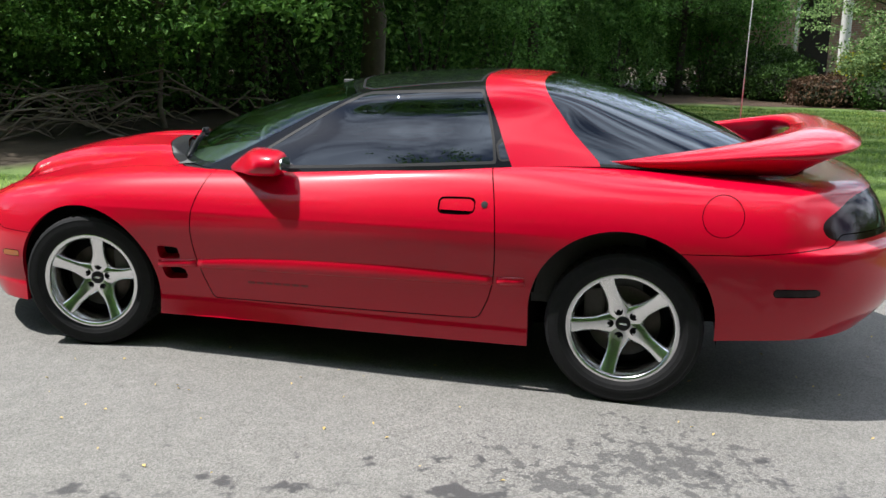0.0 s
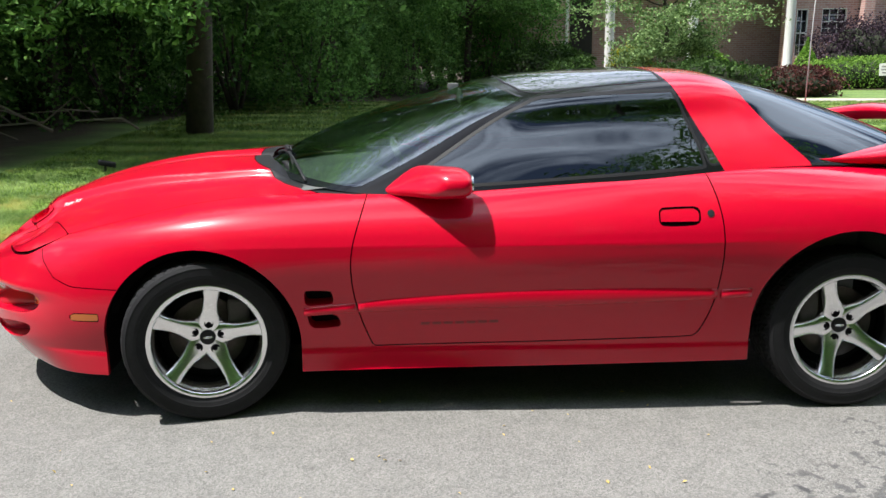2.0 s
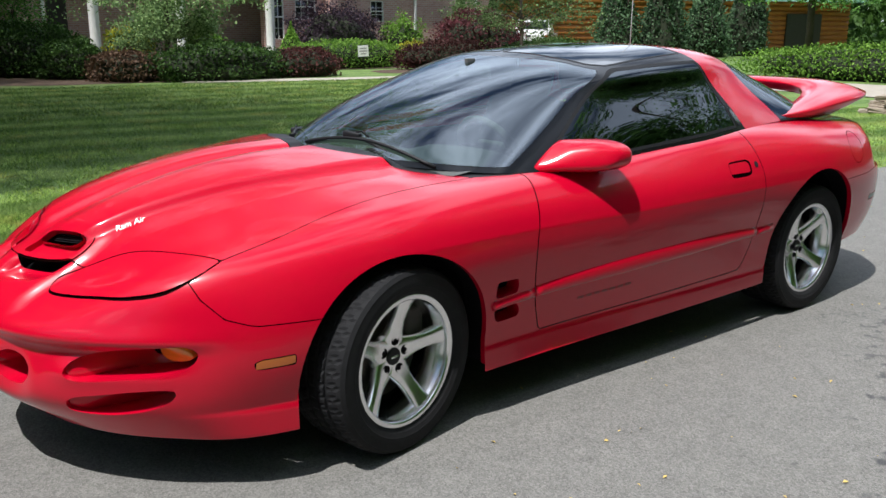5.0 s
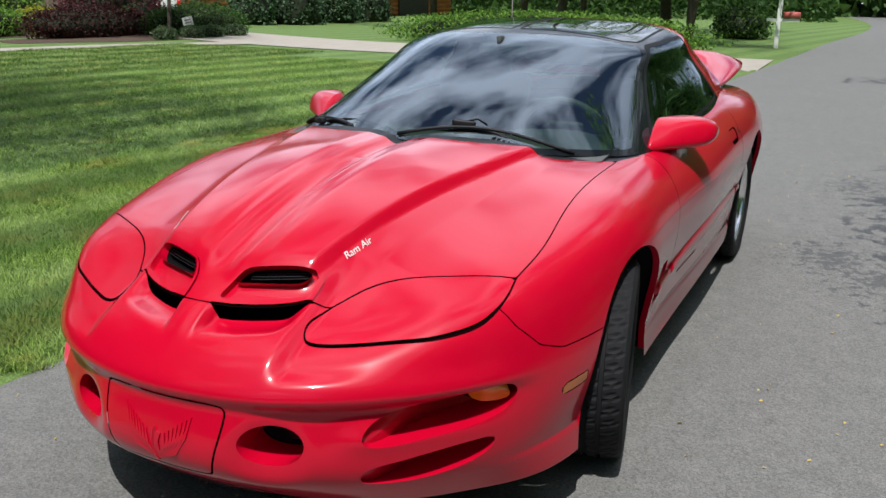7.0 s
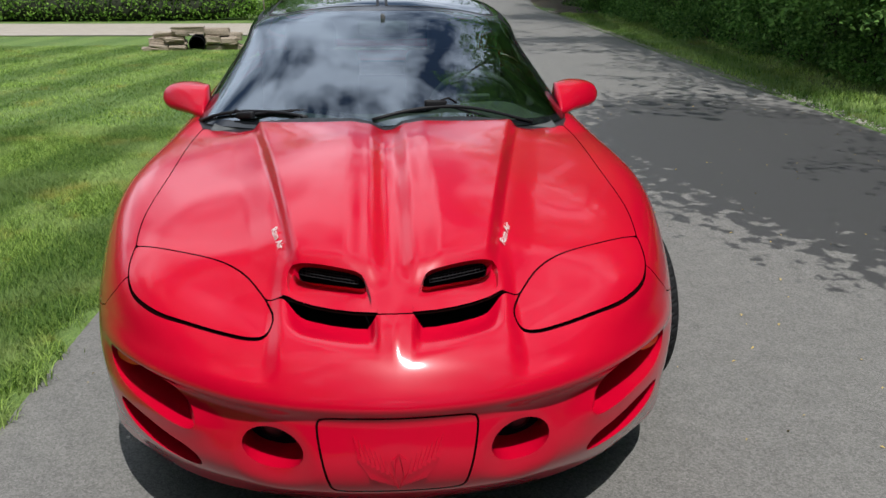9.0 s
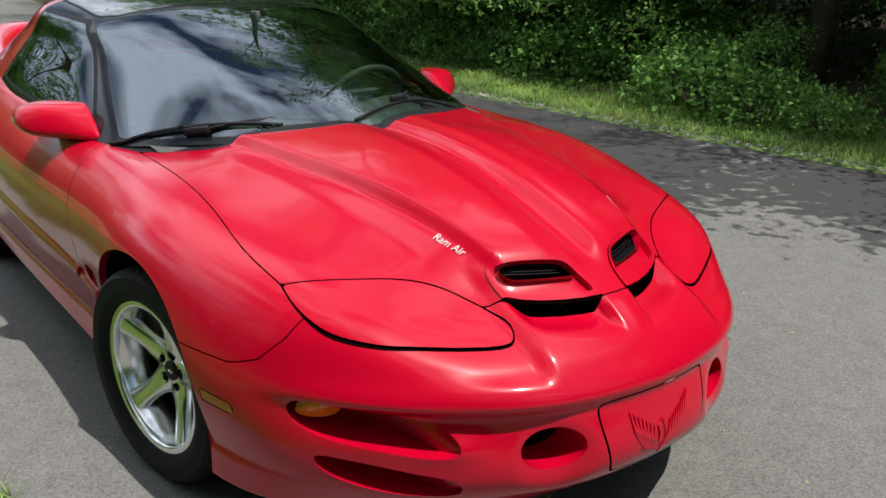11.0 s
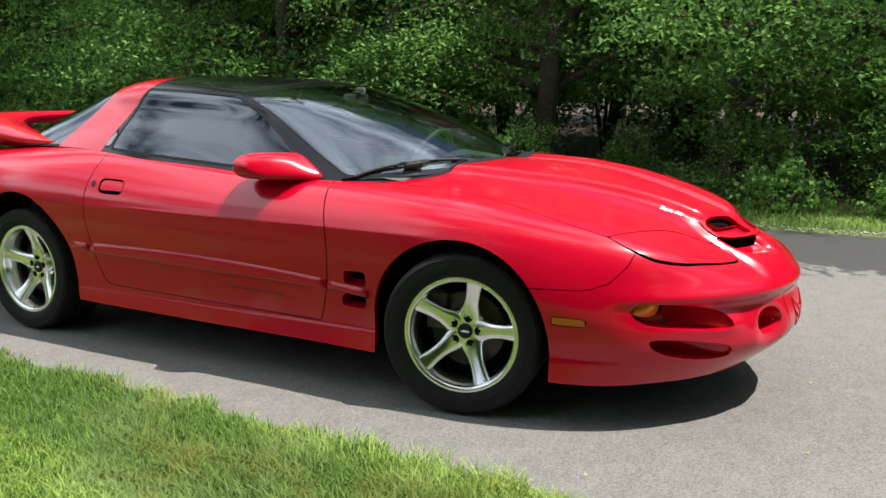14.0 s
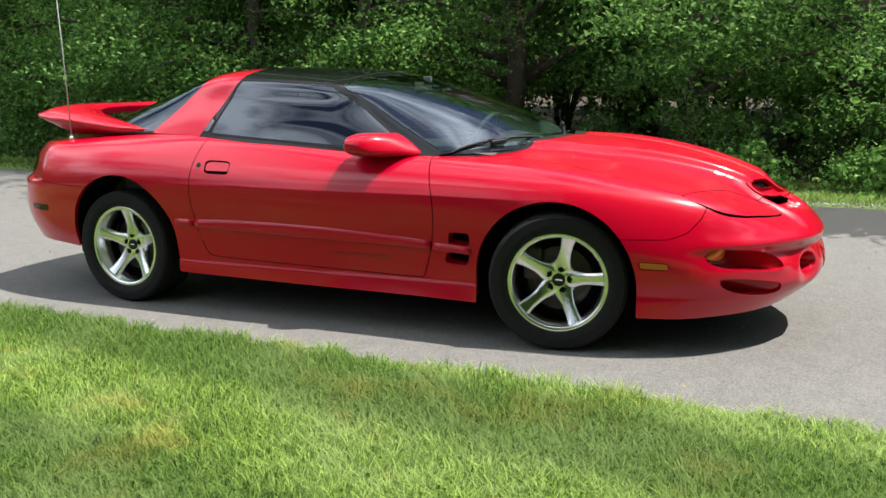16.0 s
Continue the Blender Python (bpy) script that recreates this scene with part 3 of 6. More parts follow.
TAIL = curve_through([(.790, .732), (.786, .782), (.712, .838), (.60, .880), (.40, .89), (.32, .87), (.32, .75), (.45, .724), (.65, .720), (.76, .720)], 36, True).tolist()
VENT_A = curve_through([(.868, .531), (.82, .532), (.772, .530), (.765, .522), (.760, .482), (.766, .474), (.81, .470), (.862, .468), (.870, .478), (.872, .52)], 36, True).tolist()
VENT_B = curve_through([(.860, .434), (.81, .434), (.752, .428), (.745, .42), (.735, .386), (.742, .376), (.79, .371), (.850, .371), (.857, .38), (.865, .424)], 36, True).tolist()


def arch(cx, cz, r):
    return lambda p, uv: np.where((p[:, 1] > .45) & (np.abs(p[:, 0] - cx) < .6), np.hypot(p[:, 0] - cx, np.maximum(p[:, 2] - cz, 0)) - r, 1.0)


ARCH_F, ARCH_R = (1.277, .318, .384), (-1.265, .365, .378)

BEZEL = [(.040, .64)] + curve_through([(.043, .69), (.052, .711), (.067, .735), (.089, .752), (.142, .764), (.193, .769), (.240, .765), (.268, .752), (.281, .726), (.281, .70)], 40).tolist() + [(.278, .64)]
SCOOP = curve_through([(.056, .690), (.064, .717), (.079, .742), (.103, .752), (.154, .758), (.212, .760), (.246, .755), (.262, .742), (.268, .718), (.263, .699), (.245, .694), (.156, .689), (.07, .688)], 56, True).tolist()
SLOT = curve_through([(.070, .719), (.080, .738), (.104, .7495), (.16, .7555), (.212, .757), (.243, .7515), (.252, .741), (.242, .727), (.221, .721), (.163, .719), (.085, .716)], 48, True).tolist()
HANDLE = curve_through([(-.512, .80), (-.512, .826), (-.525, .832), (-.655, .836), (-.667, .83), (-.667, .785), (-.655, .775), (-.525, .772), (-.512, .778)], 40, True).tolist()
MARK_F = [(1.685, .448), (1.812, .443), (1.812, .413), (1.685, .416)]
MARK_R = [(-1.86, .540), (-2.03, .540), (-2.03, .510), (-1.86, .507)]
COWL = COWL_LINE + [(.68, .74), (.55, .80), (.40, .80), (.40, -.1), (1.175, -.1)]

skin = Skin(BODY, 200, 140, 96)
rest = skin.faces
_, rest = skin.cut(rest, on_top(OPENING, .84))
_, rest = skin.cut(rest, arch(*ARCH_F))
_, rest = skin.cut(rest, arch(*ARCH_R))
shell = list(rest)
gaps = []


def take(faces, value, gap=.0019):
    global gaps
    inner, strip, other = skin.panel(faces, value, gap)
    gaps.append(strip)
    return inner, other


hood, rest = take(rest, on_top(HOOD_OUT))
lamp, rest = take(rest, on_top(LAMP_OUT), .0024)
cowl, rest = skin.cut(rest, lambda p, uv: np.where((p[:, 2] > .872) & (p[:, 1] < .745), outline(wx(COWL), p[:, [0, 1]]), 1.0))
door, rest = take(rest, on_flank(DOOR), .0024)
nose, rest = take(rest, lambda p, uv: np.where(p[:, 0] > 1.2, outline(wx(BUMPER_F), p[:, [0, 2]]), 1.0), .0018)
tailcap, rest = take(rest, lambda p, uv: np.where(p[:, 0] < -1.2, outline(wx(BUMPER_R), p[:, [0, 2]]), 1.0), .0018)
fuel, fuel_gap, rest = skin.panel(rest, on_flank(FUEL), .0016)
plate, nose = take(nose, on_nose(PLATE), .003)
handle, door = take(door, on_flank(HANDLE), .003)
grip, handle = skin.cut(handle, lambda p, uv: p[:, 2] - .786)
mark_f, nose = take(nose, on_flank(MARK_F), .0018)
mark_r, tailcap = take(tailcap, on_flank(MARK_R), .0018)
fog, nose = skin.cut(nose, on_nose(FOG))
duct_a, nose = skin.cut(nose, on_nose(DUCT_UP))
duct_b, nose = skin.cut(nose, on_nose(DUCT_LOW))
scoop_side = lambda pts: (lambda p, uv: np.where(p[:, 0] > 1.98, outline(pts, p[:, [1, 2]]), 1.0))
bezel, hood = skin.cut(hood, scoop_side(BEZEL))
scoop, bezel = skin.cut(bezel, scoop_side(SCOOP))
slot, shelf = skin.cut(scoop, scoop_side(SLOT))
in_tail = lambda p, uv: np.where(p[:, 0] < -1.9, outline(TAIL, p[:, [1, 2]]), 1.0)
tail, rest = skin.cut(rest, in_tail)
tail_b, tailcap = skin.cut(tailcap, in_tail)
vent_a, rest = skin.cut(rest, on_flank(VENT_A))
vent_b, rest = skin.cut(rest, on_flank(VENT_B))
fender, rest = skin.cut(rest, lambda p, uv: .3 - p[:, 0])
skirt, rest = skin.cut(rest, lambda p, uv: np.maximum(p[:, 2] - .283, np.abs(p[:, 0]) - .93))
skirt_b, fender = skin.cut(fender, lambda p, uv: np.maximum(p[:, 2] - .283, p[:, 0] - 1.0))
skin.build("hood", hood, PAINT, car, "red hood with two raised ram-air channels")
skin.build("headlamp_cover", lamp, PAINT, car, "closed red pop-up headlamp cover", "two", extra=lamp_lip)
skin.build("cowl", cowl, BLACKTRIM, car, "black plastic cowl under the windshield")
doors = skin.build("door", door, PAINT, car, "closed red door", "two")
skin.build("front_bumper", nose, PAINT, car, "red front bumper with ducts and fog lamps", extra=nose_hollows)
skin.build("rear_bumper", tailcap, PAINT, car)
skin.build("fuel_door", fuel, PAINT, car, "round red fuel filler door", "left")
skin.build("quarter_panel", rest, PAINT, car, "", "left")
skin.build("quarter_panel", rest + fuel + fuel_gap, PAINT, car, "", "right")
skin.build("fuel_door_gap", fuel_gap, GAP, car, "thin black gap round the fuel door", "left", .0025)
skin.build("front_fender", fender, PAINT, car, "", "two")
skin.build("side_skirt", skirt + skirt_b, PAINT, car, "", "two")
skin.build("plate_cover", plate, PAINT, car, "red blank plate cover with an embossed emblem")
skin.build("tail_lamp", tail + tail_b, SMOKE, car, "dark smoked tail lamp", "two")
skin.build("front_side_marker", mark_f, DULLAMBER, car, "amber side marker lens", "two")
skin.build("rear_side_marker", mark_r, SMOKE, car, "dark red side marker lens", "two")
for strip_ in gaps:
    skin.build("panel_gap", strip_, GAP, car, "thin black gap round a panel", "two", .0025)
for ob_, flap_ in zip(doors, skin.build("door_handle", handle, PAINT, doors[0], "red flap handle", "two", .004)):
    flap_.parent = ob_
# the shadow under the flap is a strip coloured near-black
for ob_, grip_ in zip(doors, skin.build("handle_grip", grip, DARK, doors[0], "dark finger recess of the handle", "two", .012)):
    grip_.parent = ob_
# added backing, no car part: gaps and openings look into its dark colour
skin.build("inner_shell", [f_ for f_ in shell if min(skin.p[i][2] for i in f_) > .40], DARK, car, "dark underside of the body panels", sink=.11)
for nm_, faces_, depth_ in (("side_vent", vent_a, .06), ("side_vent", vent_b, .06)):
    skin.recess(nm_, faces_, depth_, DARK, PAINT, car, "black side vent behind the front wheel")
# the well's back is coloured dark for the shade under the brow
skin.recess("fog_lamp_well", fog, .105, DARK, PAINT, car, "round red well of a fog lamp", way=(-1, 0, .05))
scooped = lambda p: (.012 + .115 * step01((p[:, 1] - .48) / .18))[:, None]
skin.recess("brake_duct", duct_a, scooped, PAINT, PAINT, car, "upper bumper duct with an amber signal lamp", way=(-.85, -.5, .05))
skin.recess("brake_duct", duct_b, scooped, PAINT, PAINT, car, "lower bumper duct", way=(-.85, -.5, .1))
skin.build("scoop_bezel", bezel, PAINT, car, "raised red frame round a hood nostril", "two", -.005)
skin.recess("scoop_shelf", shelf, .019, PAINT, PAINT, car, "red shelf of a hood nostril", start=.005)
skin.recess("hood_scoop", slot, .09, DARK, DARK, car, "open black ram-air nostril", way=(-.9, 0, -.25), start=-.014)
for s_ in (1, -1):
    bm = bmesh.new()
    for k_ in range(5):
        row_ = BODY.nose([(.09 + .014 * i, .722 + .006 * k_ + .0009 * i) for i in range(12)]) + [-.026, 0, -.004]
        tube(bm, row_ * [1, s_, 1], .0013, 4)
    for k_ in range(16):
        col_ = BODY.nose([(.09 + .0102 * k_, .722 + .003 * i + .0007 * k_) for i in range(0, 9, 4)]) + [-.026, 0, -.004]
        tube(bm, col_ * [1, s_, 1], .0010, 4)
    part("scoop_grille", bm, BLACKTRIM, car, "black mesh in a hood nostril")


def mirrored(fn):
    for s in (1, -1):
        fn(s, Matrix.Diagonal((1, s, 1, 1)))


def flank_strip(name, a, b, z0, z1, proud, high, material, parent_of, label="", broad=0.0):
    """A raised moulding along the flank."""
    n = max(4, int(abs(b - a) / .03))
    xs = np.linspace(a, b, n)
    zs = z0 + (z1 - z0) * np.linspace(0, 1, n)
    lo = BODY.side(np.stack([xs, zs - high * .5], -1), -.001)
    wide = 1 + broad * np.sin(np.pi * np.clip(np.linspace(.04, .96, n), 0, 1)) ** .8
    rows = [(-.42, .7), (-.2, 1.0), (.0, 1.0), (.1, .93), (.3, .62), (.42, .30), (.5, -.1)]
    v = np.vstack([lo] + [BODY.side(np.stack([xs, zs + high * a * (wide if a > 0 else 1)], -1), proud * b) for a, b in rows])
    fs = [(i + k * n, i + 1 + k * n, i + 1 + (k + 1) * n, i + (k + 1) * n) for i in range(n - 1) for k in range(len(rows))]
    fs += [tuple(k * n for k in range(len(rows) + 1)), tuple(k * n + n - 1 for k in range(len(rows), -1, -1))]
    for s in (1, -1):
        mesh_part(name, v * [1, s, 1], fs if (s > 0) == (a > b) else [f[::-1] for f in fs], material, parent_of(s), label)


flank_strip("body_moulding", .875, .676, .443, .457, .013, .038, PAINT, lambda s: car)
flank_strip("body_moulding", .662, -.738, .458, .492, .014, .038, PAINT, lambda s: doors[0 if s > 0 else 1], broad=1.6)
flank_strip("body_moulding", -.757, -.875, .493, .497, .013, .038, PAINT, lambda s: car)


def wheel_well(cx, cz, r, s):
    """The rolled arch edge and the dark liner behind it."""
    n = 40
    ang = [math.pi * i / n for i in range(n + 1)]
    path = [(cx + r, cz - .13), (cx + r, cz - .06)] + [(cx + r * math.cos(a), cz + r * math.sin(a)) for a in ang] + [(cx - r, cz - .06), (cx - r, cz - .10)]
    p = BODY.side(path, 0)
    q = p - [0, .022, 0]
    v, k = np.vstack([p, q]), len(p)
    fs = [(i, i + 1, i + 1 + k, i + k) for i in range(k - 1)]
    mesh_part("arch_lip", v * [1, s, 1], fs if s > 0 else [f[::-1] for f in fs], PAINT, car)
    w = np.array([[x, y, z] for (x, z), y in zip(path, p[:, 1] - .02)])
    w2 = w * [1, 0, 1] + [0, .48, 0]
    m = cx * np.array([1, 0, 0]) + cz * np.array([0, 0, 1])
    w = (w - m) * [1.03, 1, 1.03] + m
    w2 = (w2 - m) * [1.03, 1, 1.03] + m
    fs = [(i, i + 1, i + 1 + k, i + k) for i in range(k - 1)] + [tuple(range(k, 2 * k))]
    mesh_part("wheel_well", np.vstack([w, w2]) * [1, s, 1], fs, DARK, car)


for s_ in (1, -1):
    wheel_well(*ARCH_F, s_)
    wheel_well(*ARCH_R, s_)
_sill = BODY(np.stack([np.linspace(0, BODY.u1, 80), np.full(80, .0)], -1)) * [1, 1, 1] + [0, 0, .012]
_v = np.vstack([_sill, (_sill * [1, -1, 1])[::-1]])
mesh_part("underbody", _v * [.965, .72, 1] + [0, 0, .012], [tuple(range(len(_v)))], DARK, car, "dark underside", False)


def spoke(bm, ang, y0):
    """One broad tapered spoke, hub to rim."""
    rows = [(.020, .048, .049), (.060, .047, .052), (.085, .040, .057), (.105, .033, .062), (.135, .0300, .071), (.170, .0305, .084), (.195, .0340, .094), (.209, .038, .100)]
    m = Matrix.Rotation(ang, 4, "Y")
    rings = []
    for r, w, y in rows:
        pts = [(-w, y - .032), (-w, y - .008), (-w * .72, y), (-w * .25, y + .001), (w * .25, y + .001), (w * .72, y), (w, y - .008), (w, y - .032)]
        rings.append([bm.verts.new(m @ Vector((r, y0 + b, a))) for a, b in pts])
    for a, b in zip(rings, rings[1:]):
        for k in range(7):
            bm.faces.new((a[k], a[k + 1], b[k + 1], b[k]))


def build_wheel(cx, s, steer, turn):
    """A polished five-spoke wheel with its tyre and brake."""
    base = Matrix.Translation((cx, .775 * s, .326)) @ Matrix.Rotation(radians(steer), 4, "Z") @ Matrix.Diagonal((1, s, 1, 1)) @ Matrix.Rotation(radians(turn), 4, "Y")
    bm = bmesh.new()
    lathe(bm, [(.2335, .104), (.2350, .114), (.2335, .119), (.2290, .1205), (.2165, .1185), (.2120, .1150), (.2105, .108), (.2095, .096), (.2040, .090), (.2025, .060), (.196, .045), (.194, -.10), (.230, -.115)], 96)
    lathe(bm, [(.0005, .046), (.060, .047), (.074, .046), (.084, .040), (.088, .020)], 48)
    bmesh.ops.recalc_face_normals(bm, faces=bm.faces)
    w = part("wheel", bm, RIM, car, "polished five-spoke alloy wheel")
    w.matrix_world = base
    for i in range(5):
        bm = bmesh.new()
        spoke(bm, i * 2 * math.pi / 5, 0)
        bmesh.ops.recalc_face_normals(bm, faces=bm.faces)
        ob = part("spoke", bm, RIM, w)
        ob.matrix_world = base
    bm = bmesh.new()
    seg = 184
    prof = [(.225, -.118), (.245, -.130), (.275, -.136), (.300, -.134), (.316, -.125), (.3215, -.112), (.324, -.095)]
    for c in (-.062, -.02, .02, .062):
        prof += [(.3255, c - .008), (.317, c - .006), (.317, c + .006), (.3255, c + .008)]
    prof += [(.324, .095), (.3215, .112), (.316, .125), (.306, .1325), (.303, .1345), (.300, .134), (.275, .1365), (.262, .1365), (.259, .135), (.245, .131), (.232, .122), (.228, .112)]
    rings = lathe(bm, prof, seg)
    for k, (r, a) in enumerate(prof):
        if .318 < r < .3245 or (r > .325):
            for i in range(seg):
                j = (i + int(abs(a) * 55)) % 4
                if j == 0:
                    v = rings[k][i].co
                    v.x, v.z = v.x * .985, v.z * .985
    tyre = part("tyre", bm, RUBBER, w, "black low-profile tyre", False)
    tyre.matrix_world = base
    bm = bmesh.new()
    lathe(bm, [(.0005, .0575), (.024, .0575), (.029, .0565), (.031, .053), (.031, .045)], 32)
    cap = part("centre_cap", bm, BLACKTRIM, w, "black centre cap")
    cap.matrix_world = base
    bm = bmesh.new()
    box(bm, 0, .0582, .0, .034, .0012, .009)
    ob = part("cap_mark", bm, CHROME, cap)
    ob.matrix_world = base @ Matrix.Rotation(radians(-turn), 4, "Y")
    # near-black discs paint the shaded lug holes onto the hub
    for i in range(5):
        a = i * 2 * math.pi / 5
        bm = bmesh.new()
        lathe(bm, [(.0180, .0535), (.0172, .0545), (.016, .0528), (.009, .0526), (.0085, .0540), (.0005, .0542)], 14, Matrix.Translation((.056 * math.cos(a), 0, -.056 * math.sin(a))))
        ob = part("lug_nut", bm, DARK, w)
        ob.matrix_world = base
    bm = bmesh.new()
    lathe(bm, [(.07, .012), (.150, .012), (.152, .006), (.150, -.004), (.07, -.004)], 48)
    ob = part("brake_disc", bm, ROTOR, w)
    ob.matrix_world = base
    bm = bmesh.new()
    box(bm, .125, .0, .07, .085, .075, .15, .015)
    ob = part("brake_caliper", bm, CALIPER, w)
    ob.matrix_world = Matrix.Translation((cx, .775 * s, .326)) @ Matrix.Rotation(radians(steer), 4, "Z") @ Matrix.Diagonal((-1 if cx > 0 else 1, s, 1, 1))
    bm = bmesh.new()
    lathe(bm, [(.0005, -.02), (.19, -.02), (.195, -.10), (.0005, -.10)], 40)
    ob = part("wheel_back", bm, DARK, w)
    ob.matrix_world = base
    return w


build_wheel(AXLE_F, 1, 11, -98)
build_wheel(AXLE_F, -1, 11, -77)
build_wheel(AXLE_R, 1, 0, -69)
build_wheel(AXLE_R, -1, 0, -90)

# greenhouse
def G(i):
    return CABIN.ku[i + 2]


WINDOW = curve_through([(.50, .905), (.28, 1.045), (.08, 1.165), (-.05, 1.228)], 14).tolist() + curve_through([(-.09, 1.238), (-.33, 1.252), (-.625, 1.262)], 8).tolist() + [(-.655, 1.20), (-.705, 1.06), (-.725, .972), (-.62, .966), (0, .925), (.40, .903)]
QUARTER = [(-.735, 1.075), (-.722, 1.04), (-.742, .979), (-.795, .986), (-.792, .992)]
SAIL = [(-.585, 1.40), (-.615, 1.31), (-.640, 1.262), (-.715, 1.12), (-.805, .945), (-1.165, .945), (-1.15, .985), (-1.03, 1.10), (-.935, 1.215), (-.875, 1.295), (-.85, 1.33), (-.835, 1.40)]
TTOP = [(.058, .020), (.040, .30), (-.015, .47), (-.08, .522), (-.14, .530), (-.60, .520), (-.605, .020)]
gskin = Skin(CABIN, 190, 90)
g_rest = gskin.faces
sail, g_rest = gskin.cut(g_rest, lambda p, uv: outline(wx(SAIL), p[:, [0, 2]]))
hatch, g_rest = gskin.cut(g_rest, lambda p, uv: p[:, 0] + .80)
glass_side, seal, g_rest = gskin.panel(g_rest, lambda p, uv: np.where(p[:, 1] > .4, np.where(uv[:, 0] > G(3) - .02, outline(wx(WINDOW), p[:, [0, 2]]), 1.0), 1.0), .006)
quarter, seal_b, g_rest = gskin.panel(g_rest, lambda p, uv: np.where(p[:, 1] > .4, outline(wx(QUARTER), p[:, [0, 2]]), 1.0), .004)
shield, edge, g_rest = gskin.panel(g_rest, lambda p, uv: np.maximum(np.maximum(uv[:, 0] - G(3) + .012, uv[:, 1] - CABIN.kv[3] + .012), .028 - uv[:, 1]), .008)
border, g_rest = gskin.cut(g_rest, lambda p, uv: np.maximum(uv[:, 0] - G(3) - .075, uv[:, 1] - CABIN.kv[3] + .004))
roof_pane, roof_seal, g_rest = gskin.panel(g_rest, lambda p, uv: np.where(p[:, 2] > 1.2, outline(wx(TTOP), p[:, [0, 1]]), 1.0), .006)
hatch_seal, hatch = gskin.cut(hatch, lambda p, uv: uv[:, 1] - .03)
gskin.build("sail_panel", sail, PAINT, car, "red roof hoop and rear pillars")
gskin.build("rear_hatch_glass", hatch, SIDEGLASS, car, "dark tinted hatch glass")
gskin.build("side_window", glass_side, SIDEGLASS, car, "dark tinted side window", "two")
gskin.build("windshield", shield, WINDSHIELD, car, "clear curved windshield")
gskin.build("quarter_window", quarter, ROOFGLASS, car, "small black quarter pane", "two")
gskin.build("windshield_border", border + edge, BORDERGLASS, car, "black glazed border of the windshield")
gskin.build("roof_frame", g_rest, BLACKPAINT, car, "gloss black pillars and T-bar")
gskin.build("t_top_panel", roof_pane, ROOFGLASS, car, "smoked glass T-top panel", "two")
gskin.build("window_seal", seal + seal_b + roof_seal + hatch_seal, SEAL, car, "black rubber seals round the glass", sink=-.001)


def flank_disc(bm, x, z, r, proud, seg=20):
    c = Vector(BODY.side([(x, z)], proud)[0])
    vs = [bm.verts.new(Vector(BODY.side([(x + r * math.cos(2 * math.pi * i / seg), z + r * math.sin(2 * math.pi * i / seg))], proud * .6)[0])) for i in range(seg)]
    m = bm.verts.new(c)
    for i in range(seg):
        bm.faces.new((m, vs[(i + 1) % seg], vs[i]))


for s_ in (1, -1):
    bm = bmesh.new()
    flank_disc(bm, -.697, .813, .014, .004)
    bmesh.ops.scale(bm, vec=(1, s_, 1), verts=bm.verts)
    part("door_lock", bm, BLACKTRIM, doors[0 if s_ > 0 else 1], "black round key lock")


def loft_rings(bm, rings, cap=True):
    vs = [[bm.verts.new(p) for p in r] for r in rings]
    n = len(vs[0])
    for a, b in zip(vs, vs[1:]):
        for k in range(n):
            bm.faces.new((a[k], a[(k + 1) % n], b[(k + 1) % n], b[k]))
    if cap:
        bm.faces.new(vs[0][::-1])
        bm.faces.new(vs[-1])
    return vs


def build_mirror(s):
    """A boxy housing on a raked triangular foot."""
    rows = curve_through([(.745, .350, .590, .872, .992, .150), (.780, .290, .560, .873, .994, .135), (.815, .232, .520, .875, .995, .105), (.855, .218, .470, .877, .995, .075), (.895, .215, .425, .881, .990, .055),
                          (.928, .218, .385, .890, .980, .045), (.948, .226, .350, .905, .965, .03), (.958, .245, .320, .922, .948, .015)], 22)
    bm = bmesh.new()
    rings = []
    for cy, xb, xf, z0, z1, rake in rows:
        ring = []
        for k in range(32):
            a = 2 * math.pi * k / 32
            ca, sa = [abs(w) ** .62 * (1 if w > 0 else -1) for w in (math.cos(a), math.sin(a))]
            top = (sa + 1) / 2
            ring.append((xb + (xf - rake * top - xb) * (ca + 1) / 2, s * cy, z0 + (z1 - z0) * top))
        rings.append(ring)
    loft_rings(bm, rings)
    bmesh.ops.recalc_face_normals(bm, faces=bm.faces)
    ob = part("side_mirror", bm, PAINT, car, "red boxy side mirror on a raked foot")
    bm = bmesh.new()
    c = Vector((.216, .876 * s, .936))
    ring = [bm.verts.new(c + Vector((-.004, .050 * math.cos(a) * s, .034 * math.sin(a)))) for a in [2 * math.pi * i / 24 for i in range(24)]]
    back = [bm.verts.new(v.co + Vector((.03, 0, 0))) for v in ring]
    bm.faces.new(ring)
    for i in range(24):
        bm.faces.new((ring[i], ring[(i + 1) % 24], back[(i + 1) % 24], back[i]))
    bmesh.ops.recalc_face_normals(bm, faces=bm.faces)
    part("mirror_glass", bm, CHROME, ob, "silvered mirror glass", False)
    # shallow black disc: the recess's shade is in its colour, nothing is hollowed
    bm = bmesh.new()
    lathe(bm, [(.0005, .004), (.030, .0035), (.034, -.006)], 24, Matrix.Translation((.450, s * .828, .916)) @ Matrix.Rotation(radians(-66 * s), 4, "Z") @ Matrix.Diagonal((1.0, s, .42, 1)))
    part("mirror_recess", bm, GAP, ob)


build_mirror(1)
build_mirror(-1)


